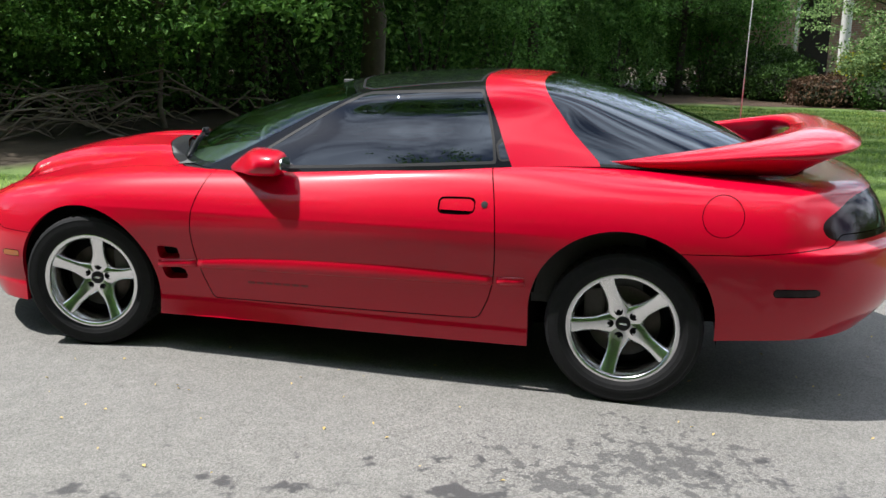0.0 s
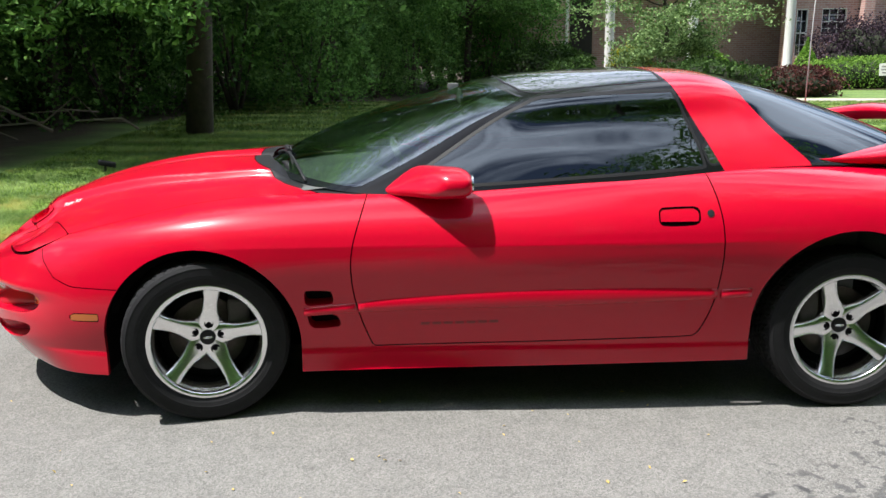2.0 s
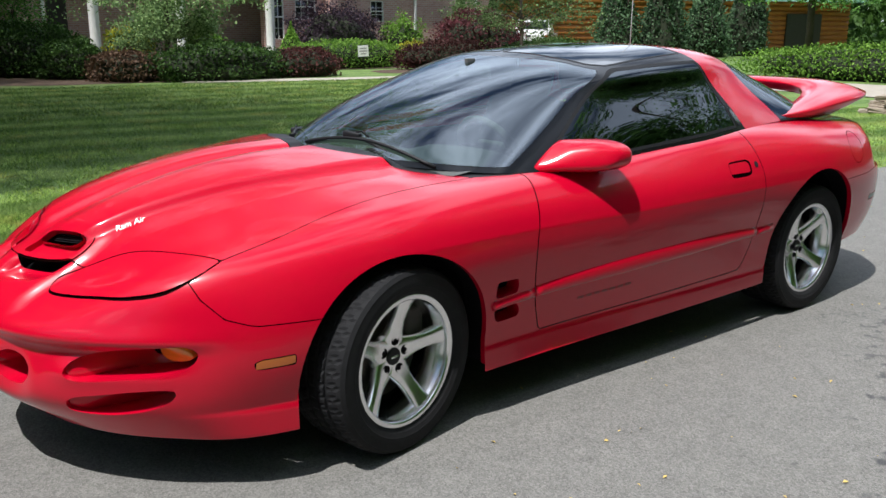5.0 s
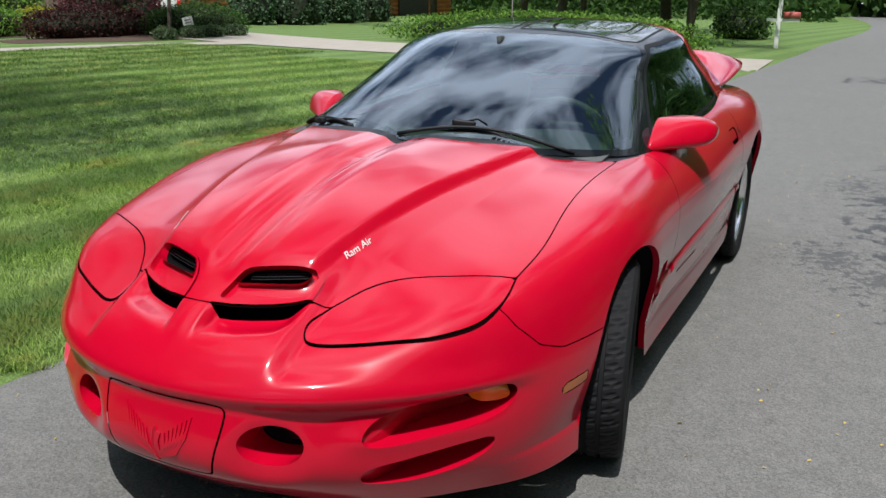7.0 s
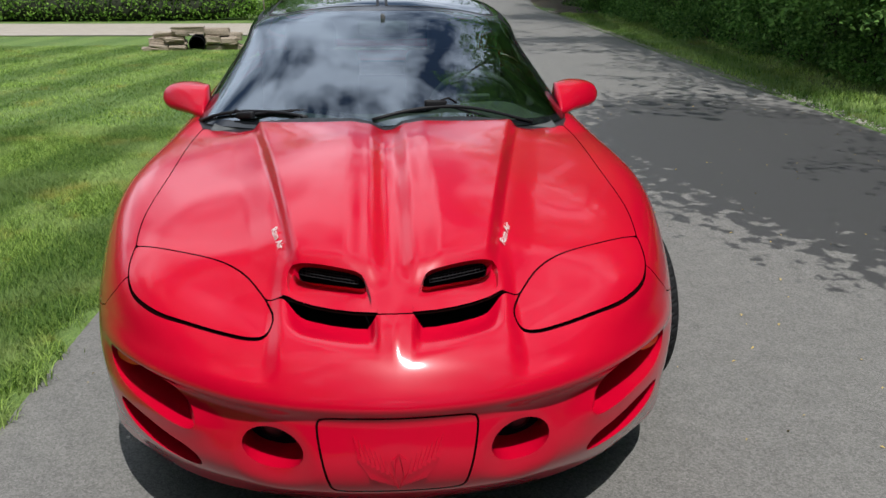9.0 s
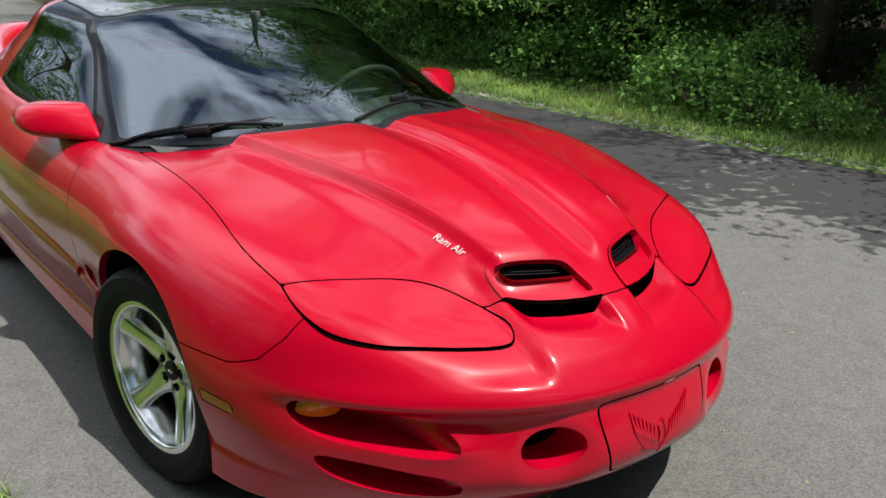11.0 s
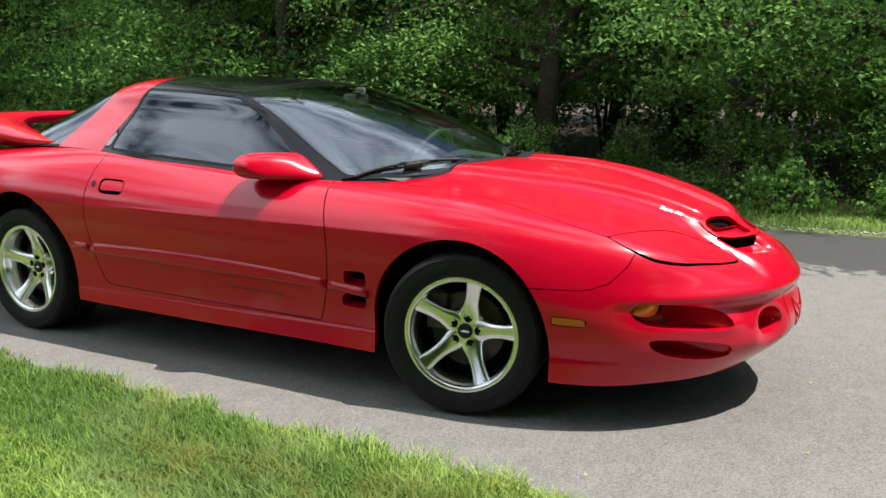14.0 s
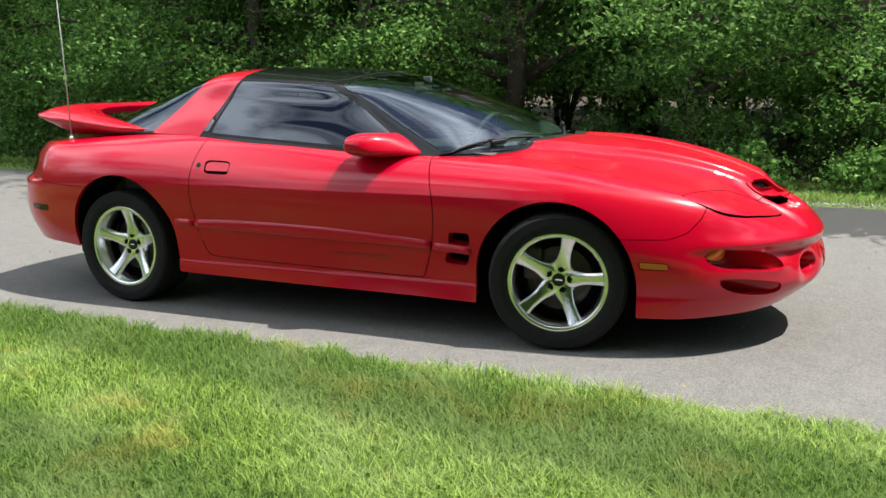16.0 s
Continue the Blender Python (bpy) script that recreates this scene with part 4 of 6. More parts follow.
def build_spoiler():
    n = 40
    outer = curve_through([(-1.15, .722, .985), (-1.45, .738, .998), (-1.75, .745, 1.030), (-2.00, .728, 1.050), (-2.12, .665, 1.070), (-2.175, .45, 1.086), (-2.19, .2, 1.092), (-2.195, 0, 1.094)], n)
    inner = curve_through([(-1.15, .705, .988), (-1.42, .618, 1.020), (-1.66, .545, 1.058), (-1.82, .45, 1.088), (-1.90, .32, 1.104), (-1.93, .18, 1.110), (-1.94, .08, 1.112), (-1.94, 0, 1.112)], n)
    rings = []
    for i in range(n):
        o, a = outer[i], inner[i]
        f = i / (n - 1)
        lift = step01(np.array((f - .47) / .11))
        foot = .948 + (min(o[2], a[2]) - .03 - .948) * float(lift)
        mid = (o + a) / 2
        w = float(np.linalg.norm(o - a))
        rings.append([tuple(o), tuple(o + [0, 0, .006]), tuple(mid * .5 + o * .5 + [0, 0, .08 * w]), tuple(mid + [0, 0, .10 * w]), tuple(mid * .5 + a * .5 + [0, 0, .07 * w]), tuple(a),
                      (a[0], a[1], a[2] - .010), (mid[0] * .25 + a[0] * .75, mid[1] * .25 + a[1] * .75, min(foot, a[2] - .012)), (mid[0] * .95 + o[0] * .05, mid[1] * .95 + o[1] * .05, min(foot, o[2] - .014)), tuple(o + [0, 0, -.008])])
    full = rings + [[(x, -y, z) for x, y, z in r] for r in rings[-2::-1]]
    bm = bmesh.new()
    loft_rings(bm, full)
    bmesh.ops.recalc_face_normals(bm, faces=bm.faces)
    part("rear_spoiler", bm, PAINT, car, "red wraparound rear spoiler round the hatch glass")


build_spoiler()


def build_wiper(pivot, knob, inner, outer, name="wiper"):
    """An arm from its pivot to the clip, and a blade that lies along the glass's foot."""
    def lie(x, y, up):
        p = CABIN.top([(x, abs(y))], up)[0]
        return Vector((p[0], math.copysign(p[1], y) if y else 0, p[2]))
    bm = bmesh.new()
    arm = [lie(pivot[0] + (knob[0] - pivot[0]) * f, pivot[1] + (knob[1] - pivot[1]) * f, -.034 + .048 * f) for f in [i / 7 for i in range(8)]]
    tube(bm, arm, .008, 8, [.016, .014, .011, .009, .007, .006, .006, .006])
    ob = part(name, bm, BLACKTRIM, car, "black windshield wiper arm and blade")
    bm = bmesh.new()
    pts = [lie(inner[0] + (outer[0] - inner[0]) * f, inner[1] + (outer[1] - inner[1]) * f, .005 + .005 * math.sin(f * math.pi)) for f in [i / 12 for i in range(13)]]
    tube(bm, pts, .007, 6)
    part("wiper_blade", bm, BLACKTRIM, ob)
    bm = bmesh.new()
    k = lie(*knob, .016)
    d = (pts[-1] - pts[0]).normalized()
    box(bm, 0, 0, 0, .085, .022, .026, .007, Matrix.Translation(k) @ d.to_track_quat("X", "Z").to_matrix().to_4x4())
    tube(bm, [k + d * .02 + Vector((0, 0, .012)), k + d * .05 + Vector((0, 0, .022)), k + d * .085 + Vector((0, 0, .004))], .004, 6)
    part("wiper_clip", bm, BLACKTRIM, ob)


build_wiper((.92, .60), (1.0, .178), (1.085, -.05), (.885, .56))
build_wiper((1.10, .02), (.870, -.521), (1.015, -.285), (.675, -.745))
for s_ in (1, -1):
    bm = bmesh.new()
    for i in range(9):
        p_ = BODY.top([(1.03 - i * .007, .30 + i * .016)], .001)[0]
        box(bm, p_[0] - .03, p_[1] * s_, p_[2] + .002, .045, .006, .008)
    part("cowl_grille", bm, BLACKTRIM, car, "slotted black cowl air inlet")
    # lamps in the bumper
    bm = bmesh.new()
    lathe(bm, [(.0005, .0), (.025, -.002), (.038, -.008), (.042, -.03)], 28, Matrix.Translation((2.262, .300 * s_, .402)) @ Matrix.Rotation(radians(-90), 4, "Z"))
    fog_ = part("fog_lamp", bm, mat("fog_lens", (.012, .012, .013), .3, .0, Coat_Weight=.1, Specular_IOR_Level=.3), car, "clear round fog lamp")
    bm = bmesh.new()
    c_ = Vector(BODY.nose([(.728, .474)], -.034)[0])
    lens = curve_through([(-.060, -.018), (-.045, .012), (0, .030), (.044, .032), (.050, -.010), (.02, -.032), (-.04, -.030)], 24, True)
    way_ = Matrix.Rotation(radians(-58), 3, "Z")
    front_ = [bm.verts.new(c_ + way_ @ Vector((a, .012 - a * a * 1.5, b))) for a, b in lens]
    back_ = [bm.verts.new(v.co - way_ @ Vector((0, .04, 0))) for v in front_]
    bm.faces.new(front_)
    for i in range(24):
        bm.faces.new((front_[i], front_[(i + 1) % 24], back_[(i + 1) % 24], back_[i]))
    bmesh.ops.recalc_face_normals(bm, faces=bm.faces)
    bmesh.ops.scale(bm, vec=(1, s_, 1), verts=bm.verts)
    if s_ < 0:
        bmesh.ops.reverse_faces(bm, faces=bm.faces)
    part("turn_signal", bm, AMBER, car, "amber turn signal lens")

bm = bmesh.new()
tube(bm, [(-1.765, -.752, .915), (-1.765, -.752, .945)], .012, 12, [.018, .010])
tube(bm, [(-1.765, -.752, .94), (-1.775, -.756, 1.45), (-1.79, -.762, 2.0)], .0028, 6, [.0042, .0034, .0026])
part("aerial", bm, simple("steel_whip", (.42, .42, .42), .5, .1, 5), car, "thin whip aerial on the rear fender")


# interior seen through the glass
bm = bmesh.new()
rows_ = []
for y in np.linspace(-.66, .66, 25):
    x0 = 1.10 - .55 * abs(y) ** 2.2
    hood_ = .035 * math.exp(-((y - .38) / .17) ** 4)
    rows_.append([(x0, y, .885), (x0 - .18, y, .905 + hood_ * .6), (x0 - .38, y, .915 + hood_), (x0 - .46, y, .900 + hood_), (x0 - .49, y, .80), (x0 - .47, y, .55)])
vs_ = [[bm.verts.new(p) for p in r] for r in rows_]
for a, b in zip(vs_, vs_[1:]):
    for k in range(5):
        bm.faces.new((a[k], a[k + 1], b[k + 1], b[k]))
part("dashboard", bm, INTERIOR, car, "charcoal dashboard with an instrument hood")
bm = bmesh.new()
m_ = Matrix.Translation((.44, .38, .885)) @ Matrix.Rotation(radians(-62), 4, "Y")
lathe(bm, [(.185 + .015 * math.cos(a), .015 * math.sin(a)) for a in [i * math.pi / 4 for i in range(8)]], 40, m_ @ Matrix.Rotation(radians(90), 4, "X"), True)
box(bm, 0, 0, 0, .10, .34, .02, .004, m_)
box(bm, -.07, 0, -.01, .16, .05, .02, .004, m_)
box(bm, 0, 0, .012, .13, .15, .04, .012, m_)
part("steering_wheel", bm, INTERIOR, car, "black steering wheel")
for y_ in (.37, -.37):
    bm = bmesh.new()
    box(bm, -.05, y_, .50, .52, .50, .16, .05)
    box(bm, 0, 0, .30, .13, .50, .58, .05, Matrix.Translation((-.28, y_, .50)) @ Matrix.Rotation(radians(-20), 4, "Y"))
    box(bm, 0, 0, .66, .09, .26, .16, .04, Matrix.Translation((-.28, y_, .50)) @ Matrix.Rotation(radians(-20), 4, "Y"))
    part("front_seat", bm, INTERIOR, car, "charcoal bucket seat")
bm = bmesh.new()
box(bm, .22, 0, 1.215, .02, .22, .06, .015)
box(bm, .25, 0, 1.25, .05, .02, .05, .005)
part("rear_view_mirror", bm, INTERIOR, car)
bm = bmesh.new()
box(bm, -.35, 0, .40, 2.4, 1.5, .06)
box(bm, -1.2, 0, .62, 1.2, 1.3, .3, .04)
box(bm, -.35, .74, .64, 2.0, .06, .46)
box(bm, -.35, -.74, .64, 2.0, .06, .46)
box(bm, 0, .70, .245, 1.74, .22, .02)
box(bm, 0, -.70, .245, 1.74, .22, .02)
part("cabin_tub", bm, INTERIOR, car, "dark carpeted cabin floor and sides")


# lettering and emblems
def lettering(text, size, at, along, up, material, name, label, extrude=.0006):
    cu = bpy.data.curves.new(name, "FONT")
    cu.body, cu.size, cu.extrude, cu.align_x, cu.shear = text, size, extrude, "CENTER", .25
    tmp = bpy.data.objects.new(name, cu)
    scene.collection.objects.link(tmp)
    bpy.context.view_layer.update()
    me = bpy.data.meshes.new_from_object(tmp.evaluated_get(bpy.context.evaluated_depsgraph_get()))
    bpy.data.objects.remove(tmp)
    a, u = Vector(along).normalized(), Vector(up).normalized()
    n = a.cross(u).normalized()
    u = n.cross(a)
    m = Matrix((a, u, n)).transposed().to_4x4()
    m.translation = Vector(at)
    me.transform(m)
    me.materials.append(material)
    ob = new(name, me)
    ob.parent = car
    return tagged(ob, label)


SILVER = simple("silver_print", (.72, .70, .66), .35, .1, 30)
EMBOSS = simple("dark_red_print", (.20, .002, .006), .4, .1, 30)
for s_ in (1, -1):
    p0, p1 = [Vector(v) for v in BODY.top([(2.010, .292), (1.888, .330)], .005)]
    p0.y, p1.y = p0.y * s_, p1.y * s_
    q = Vector(BODY.top([(1.945, .26)], .005)[0])
    q.y *= s_
    mid_ = (p0 + p1) / 2
    go = (p1 - p0) if s_ > 0 else (p0 - p1)
    lettering("Ram Air", .029, mid_, go, (q - mid_), SILVER, "hood_lettering", "silver italic lettering on the hood")


def on_face(fn, corners, lift, name, material, parent, label=""):
    """A low raised shape on the body's skin."""
    p = np.array(fn(corners, lift))
    b = np.array(fn(corners, -.002))
    n = len(p)
    return p, b, n


def raised(fn, corners, lift, name, material, parent, label="", sides=(1, -1)):
    p, b, n = on_face(fn, corners, lift, name, material, parent)
    for s in sides:
        v = np.vstack([p, b]) * [1, s, 1]
        fs = [tuple(range(n)), *[(i, i + n, (i + 1) % n + n, (i + 1) % n) for i in range(n)]]
        mesh_part(name, v, fs if s > 0 else [f[::-1] for f in fs], material, parent if not isinstance(parent, list) else parent[0 if s > 0 else 1], label, False)


for i in range(7):
    y0 = .42 + i * .025
    x0 = float(np.interp(y0, [.40, .60], [2.168, 2.066]))
    raised(BODY.top, [(x0, y0), (x0 - .014, y0 + .002), (x0 - .022, y0 + .018), (x0 - .008, y0 + .016)], .0025, "embossed_mark", PAINT, car, "", (1,))
for i in range(7):
    x0 = .42 - i * .045
    z0 = .378 + i * .0012
    raised(BODY.side, [(x0, z0), (x0 - .034, z0), (x0 - .036, z0 + .011), (x0 - .002, z0 + .011)], .0012, "door_lettering", EMBOSS, doors, "")
for k in range(7):
    c0 = (.008 + .0085 * k, .320 + .0035 * k)
    tip = (.030 + .0125 * k, .392 + .0085 * k)
    d = Vector((tip[0] - c0[0], tip[1] - c0[1])).normalized()
    w = (-.0048 * d.y, .0048 * d.x)
    m_y, m_z = c0[0] * .45 + tip[0] * .55 + .006, c0[1] * .45 + tip[1] * .55 - .006
    raised(BODY.nose, [(c0[0] - w[0], c0[1] - w[1]), (m_y - w[0] * 1.1, m_z - w[1] * 1.1), tip, (m_y + w[0] * 1.1, m_z + w[1] * 1.1), (c0[0] + w[0], c0[1] + w[1])], .0045, "emblem_feather", PAINT, car)
raised(BODY.nose, [(.001, .306), (.013, .330), (.010, .365), (.017, .388), (.007, .394), (.001, .402)], .0045, "emblem_body", PAINT, car)

# ---- ground ----
EDGE_X = [-160, -60, -30, -24, -13, -4, 0, 3, 8, 30, 120]
EDGE_R = [-14, 0.8, -.15, -.4, -.9, -1.22, -1.30, -1.38, -1.5, -2.2, -6]
EDGE_L = [-6, 8.6, 6.1, 5.7, 5.15, 4.75, 4.75, 4.85, 4.9, 4.6, 1]
ROADSIDE = curve_through([(x, a, b) for x, a, b in zip(EDGE_X, EDGE_R, EDGE_L)], 400)


def edge_r(x):
    return np.interp(x, ROADSIDE[:, 0], ROADSIDE[:, 1])


def edge_l(x):
    return np.interp(x, ROADSIDE[:, 0], ROADSIDE[:, 2])


def terrain(x, y):
    """Height of the ground: level at the road, the lawn rises to the houses."""
    x, y = np.asarray(x, float), np.asarray(y, float)
    r, l = edge_r(x), edge_l(x)
    z = -.003 * np.clip(r - 3.0 - y, 0, 24)
    z = z + .04 * np.maximum(0, y - l - 1.6) * (1 - step01((y - l - 12) / 8)) + .5 * step01((y - l - 12) / 8)
    under = np.minimum(step01((y - r + .01) / .10), step01((l - y) / .18))
    return z - .05 * under


def height(x, y):
    return float(terrain(np.array([x]), np.array([y]))[0])


def sheet(name, xs, ys, zf, material, label="", **tags):
    gx, gy = np.meshgrid(xs, ys, indexing="ij")
    v = np.stack([gx, gy, zf(gx, gy)], -1).reshape(-1, 3)
    n = len(ys)
    fs = [(i * n + j, (i + 1) * n + j, (i + 1) * n + j + 1, i * n + j + 1) for i in range(len(xs) - 1) for j in range(n - 1)]
    ob = mesh_part(name, v, fs, material)
    return tagged(ob, label, **tags)


def spread(lo, hi, near, n):
    t = np.linspace(-1, 1, n)
    s = np.sinh(t * near) / math.sinh(near)
    return np.where(s < 0, -s * lo, s * hi)


def xyz(m):
    s = m.node_tree.nodes.new("ShaderNodeSeparateXYZ")
    link(m, coords(m), s.inputs[0])
    return s.outputs


def calc(m, op, a, b=None, c=None, clamp=False):
    n = m.node_tree.nodes.new("ShaderNodeMath")
    n.operation, n.use_clamp = op, clamp
    for sock, v in zip(n.inputs, (a, b, c)):
        if v is None:
            continue
        if isinstance(v, (int, float)):
            sock.default_value = v
        else:
            link(m, v, sock)
    return n.outputs[0]


def lawn_material():
    m = mat("lawn_and_litter", (0.1, 0.2, 0.04), 0.85)
    x, y, z = xyz(m)
    big, mid, fine = noise_out(m, .35, 4), noise_out(m, 2.6, 5), noise_out(m, 90, 3)
    wave = calc(m, "SINE", calc(m, "ADD", calc(m, "MULTIPLY", calc(m, "ADD", calc(m, "MULTIPLY", x, .15), y), 5.4), calc(m, "MULTIPLY", mid, 1.6)))
    stripe = calc(m, "MULTIPLY_ADD", wave, 1.1, .5, True)
    grass = mixed(m, stripe, (0.040, 0.090, 0.014), (0.118, 0.190, 0.038))
    grass = mixed(m, calc(m, "MULTIPLY", calc(m, "SUBTRACT", mid, .5, None, True), 2.2), grass, (0.20, 0.20, 0.05))
    grass = mixed(m, .55, grass, ramp(m, fine, [(.3, (0.03, 0.075, 0.012)), (.7, (0.22, 0.33, 0.075))]))
    litter = ramp(m, mixed(m, .5, noise_out(m, 14, 6), mid), [(.3, (0.022, 0.015, 0.009)), (.55, (0.06, 0.042, 0.024)), (.75, (0.11, 0.08, 0.045))])
    wob = calc(m, "MULTIPLY", calc(m, "SUBTRACT", big, .5), 3.0)
    right = calc(m, "MULTIPLY", calc(m, "SUBTRACT", calc(m, "ADD", y, wob), 5.9), 3.0, None, True)
    left = calc(m, "MULTIPLY", calc(m, "SUBTRACT", calc(m, "ADD", calc(m, "ADD", calc(m, "MULTIPLY", x, .62), calc(m, "MULTIPLY", y, -.70)), wob), 12.3), 1.2, None, True)
    far = calc(m, "MULTIPLY", calc(m, "SUBTRACT", calc(m, "ADD", calc(m, "MULTIPLY", y, -1.0), calc(m, "MULTIPLY", x, 1.1)), 28.5), 1.0, None, True)
    near = calc(m, "MULTIPLY", calc(m, "MULTIPLY", calc(m, "SUBTRACT", calc(m, "ADD", x, wob), 5.6), 1.2, None, True), calc(m, "MULTIPLY", calc(m, "SUBTRACT", calc(m, "MULTIPLY", y, -1.0), 3.2), 1.0, None, True))
    woods = calc(m, "MAXIMUM", near, calc(m, "MAXIMUM", right, calc(m, "MAXIMUM", left, far)))
    link(m, mixed(m, woods, grass, litter), bsdf(m).inputs["Base Color"])
    bump(m, fine, .6, .03)
    return m


def asphalt_material():
    m = mat("worn_asphalt", (0.13, 0.13, 0.125), 0.8)
    x, y, z = xyz(m)
    grit, mid, big = noise_out(m, 260, 2, .6), noise_out(m, 9, 5), noise_out(m, .6, 4)
    vor = node(m, "ShaderNodeTexVoronoi", Scale=150.0)
    link(m, coords(m), vor.inputs["Vector"])
    base = ramp(m, mixed(m, .22, grit, mid), [(.33, (0.095, 0.092, 0.087)), (.5, (0.190, 0.184, 0.173)), (.67, (0.35, 0.340, 0.320))])
    base = mixed(m, calc(m, "MULTIPLY", calc(m, "SUBTRACT", big, .45, None, True), .9), base, (0.12, 0.118, 0.112))
    base = mixed(m, 1.0, base, (.66, .65, .625), "MULTIPLY")
    base = mixed(m, .3, base, ramp(m, vor.outputs["Color"], [(.2, (.09, .089, .085)), (.8, (.30, .294, .28))]))

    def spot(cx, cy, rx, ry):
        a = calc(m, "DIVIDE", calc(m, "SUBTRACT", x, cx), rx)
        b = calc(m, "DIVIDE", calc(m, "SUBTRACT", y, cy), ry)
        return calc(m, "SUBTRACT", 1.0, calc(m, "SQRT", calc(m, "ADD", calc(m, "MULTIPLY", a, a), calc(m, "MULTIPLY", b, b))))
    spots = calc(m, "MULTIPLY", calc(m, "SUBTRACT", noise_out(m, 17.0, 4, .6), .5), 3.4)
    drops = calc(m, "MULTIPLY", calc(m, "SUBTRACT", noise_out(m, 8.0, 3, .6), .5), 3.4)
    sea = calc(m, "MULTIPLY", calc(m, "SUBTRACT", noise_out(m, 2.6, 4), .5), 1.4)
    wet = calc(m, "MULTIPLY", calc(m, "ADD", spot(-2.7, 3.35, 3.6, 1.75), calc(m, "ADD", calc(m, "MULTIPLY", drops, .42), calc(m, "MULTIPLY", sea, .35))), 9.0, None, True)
    # a darker strip along the road's far edge, joined to the wet mask
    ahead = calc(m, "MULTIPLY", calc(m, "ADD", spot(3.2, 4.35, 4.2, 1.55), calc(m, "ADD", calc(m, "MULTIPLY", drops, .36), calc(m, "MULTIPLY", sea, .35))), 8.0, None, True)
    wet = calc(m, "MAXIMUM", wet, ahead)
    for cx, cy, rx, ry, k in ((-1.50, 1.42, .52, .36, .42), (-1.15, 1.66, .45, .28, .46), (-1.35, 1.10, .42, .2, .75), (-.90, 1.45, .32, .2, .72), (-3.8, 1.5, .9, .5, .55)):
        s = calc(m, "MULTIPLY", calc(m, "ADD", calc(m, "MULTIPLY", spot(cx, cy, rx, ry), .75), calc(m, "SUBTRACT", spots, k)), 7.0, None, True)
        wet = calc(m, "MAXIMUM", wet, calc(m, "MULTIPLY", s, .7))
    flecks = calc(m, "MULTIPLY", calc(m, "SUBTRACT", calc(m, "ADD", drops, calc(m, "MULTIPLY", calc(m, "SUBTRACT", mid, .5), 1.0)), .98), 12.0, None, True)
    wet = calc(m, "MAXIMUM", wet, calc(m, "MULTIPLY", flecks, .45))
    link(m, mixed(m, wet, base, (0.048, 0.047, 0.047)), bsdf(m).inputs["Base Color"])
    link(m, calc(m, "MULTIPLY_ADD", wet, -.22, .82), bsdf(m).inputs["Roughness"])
    bump(m, mixed(m, .5, grit, vor.outputs["Distance"]), .32, .005)
    return m


LAWN = lawn_material()
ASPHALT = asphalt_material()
CONCRETE = simple("pale_concrete", (0.34, 0.30, 0.25), .85, .18, 3, relief=.2)
MULCH = simple("bark_mulch", (0.07, 0.042, 0.026), .95, .5, 25, relief=.8)
GRAVEL = simple("pale_gravel", (0.33, 0.31, 0.27), .9, .35, 6, relief=.4)
BARK = simple("tree_bark", (0.075, 0.058, 0.045), .95, .4, 9, relief=.9)
STICK = simple("dead_wood", (0.19, 0.15, 0.115), .9, .4, 12, relief=.5)
STONE = simple("flagstone", (0.30, 0.245, 0.19), .85, .35, 4, relief=.6)

gx_ = np.unique(np.concatenate([spread(-420, 420, 6.0, 181), np.linspace(-30, 9, 120)]))
gy_ = np.unique(np.concatenate([spread(-420, 420, 6.0, 161), np.linspace(-33, 9, 130), np.linspace(-2.6, 7, 130)]))
sheet("ground", gx_, gy_, terrain, LAWN, "mown lawn, grass verge and woodland floor", kind="structure", category="ground")
_rx = np.unique(np.concatenate([np.linspace(-150, 110, 131), np.linspace(-25, 9, 120)]))
_a, _b = edge_r(_rx), edge_l(_rx)
_rows = np.linspace(0, 1, 15)
_v = np.stack([np.repeat(_rx, 15), (_a[:, None] + (_b - _a)[:, None] * _rows).ravel(), np.tile(.002 + .0 * _rows - .014 * (np.abs(_rows - .5) > .49), len(_rx))], -1)
_v[:, 1] -= np.where(np.tile(_rows, len(_rx)) < .01, .05, 0)
_v[:, 1] += np.where(np.abs(np.tile(_rows, len(_rx)) - .5) > .49, np.random.RandomState(2).normal(0, .018, len(_v)), 0)
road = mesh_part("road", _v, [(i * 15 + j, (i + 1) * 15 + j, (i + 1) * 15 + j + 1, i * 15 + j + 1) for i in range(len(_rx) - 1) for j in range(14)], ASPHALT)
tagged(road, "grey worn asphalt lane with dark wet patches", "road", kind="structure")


def ribbon(name, pts, width, lift, material, label, category):
    c = curve_through(pts, 60)
    d = np.gradient(c, axis=0)
    d /= np.linalg.norm(d, axis=1)[:, None]
    s = np.stack([-d[:, 1], d[:, 0]], -1)
    cols = [c + s * width * f for f in (-.5, -.25, 0, .25, .5)]
    v = np.concatenate([np.column_stack([q, terrain(q[:, 0], q[:, 1]) + lift]) for q in cols])
    fs = [(k * 60 + i, (k + 1) * 60 + i, (k + 1) * 60 + i + 1, k * 60 + i + 1) for k in range(4) for i in range(59)]
    tagged(mesh_part(name, v, [f[::-1] for f in fs], material), label, category, kind="structure")


ribbon("driveway", [(-17.3, -.75), (-17.3, -3), (-17.5, -8), (-18.0, -13), (-20, -19), (-24, -26)], 3.9, .02, CONCRETE, "pale concrete driveway across the lawn", "driveway")
ribbon("walkway", [(-17.2, -14.6), (-13.5, -16.5), (-9, -17.6), (-6, -18.8)], 1.2, .022, CONCRETE, "pale concrete garden walk", "path")

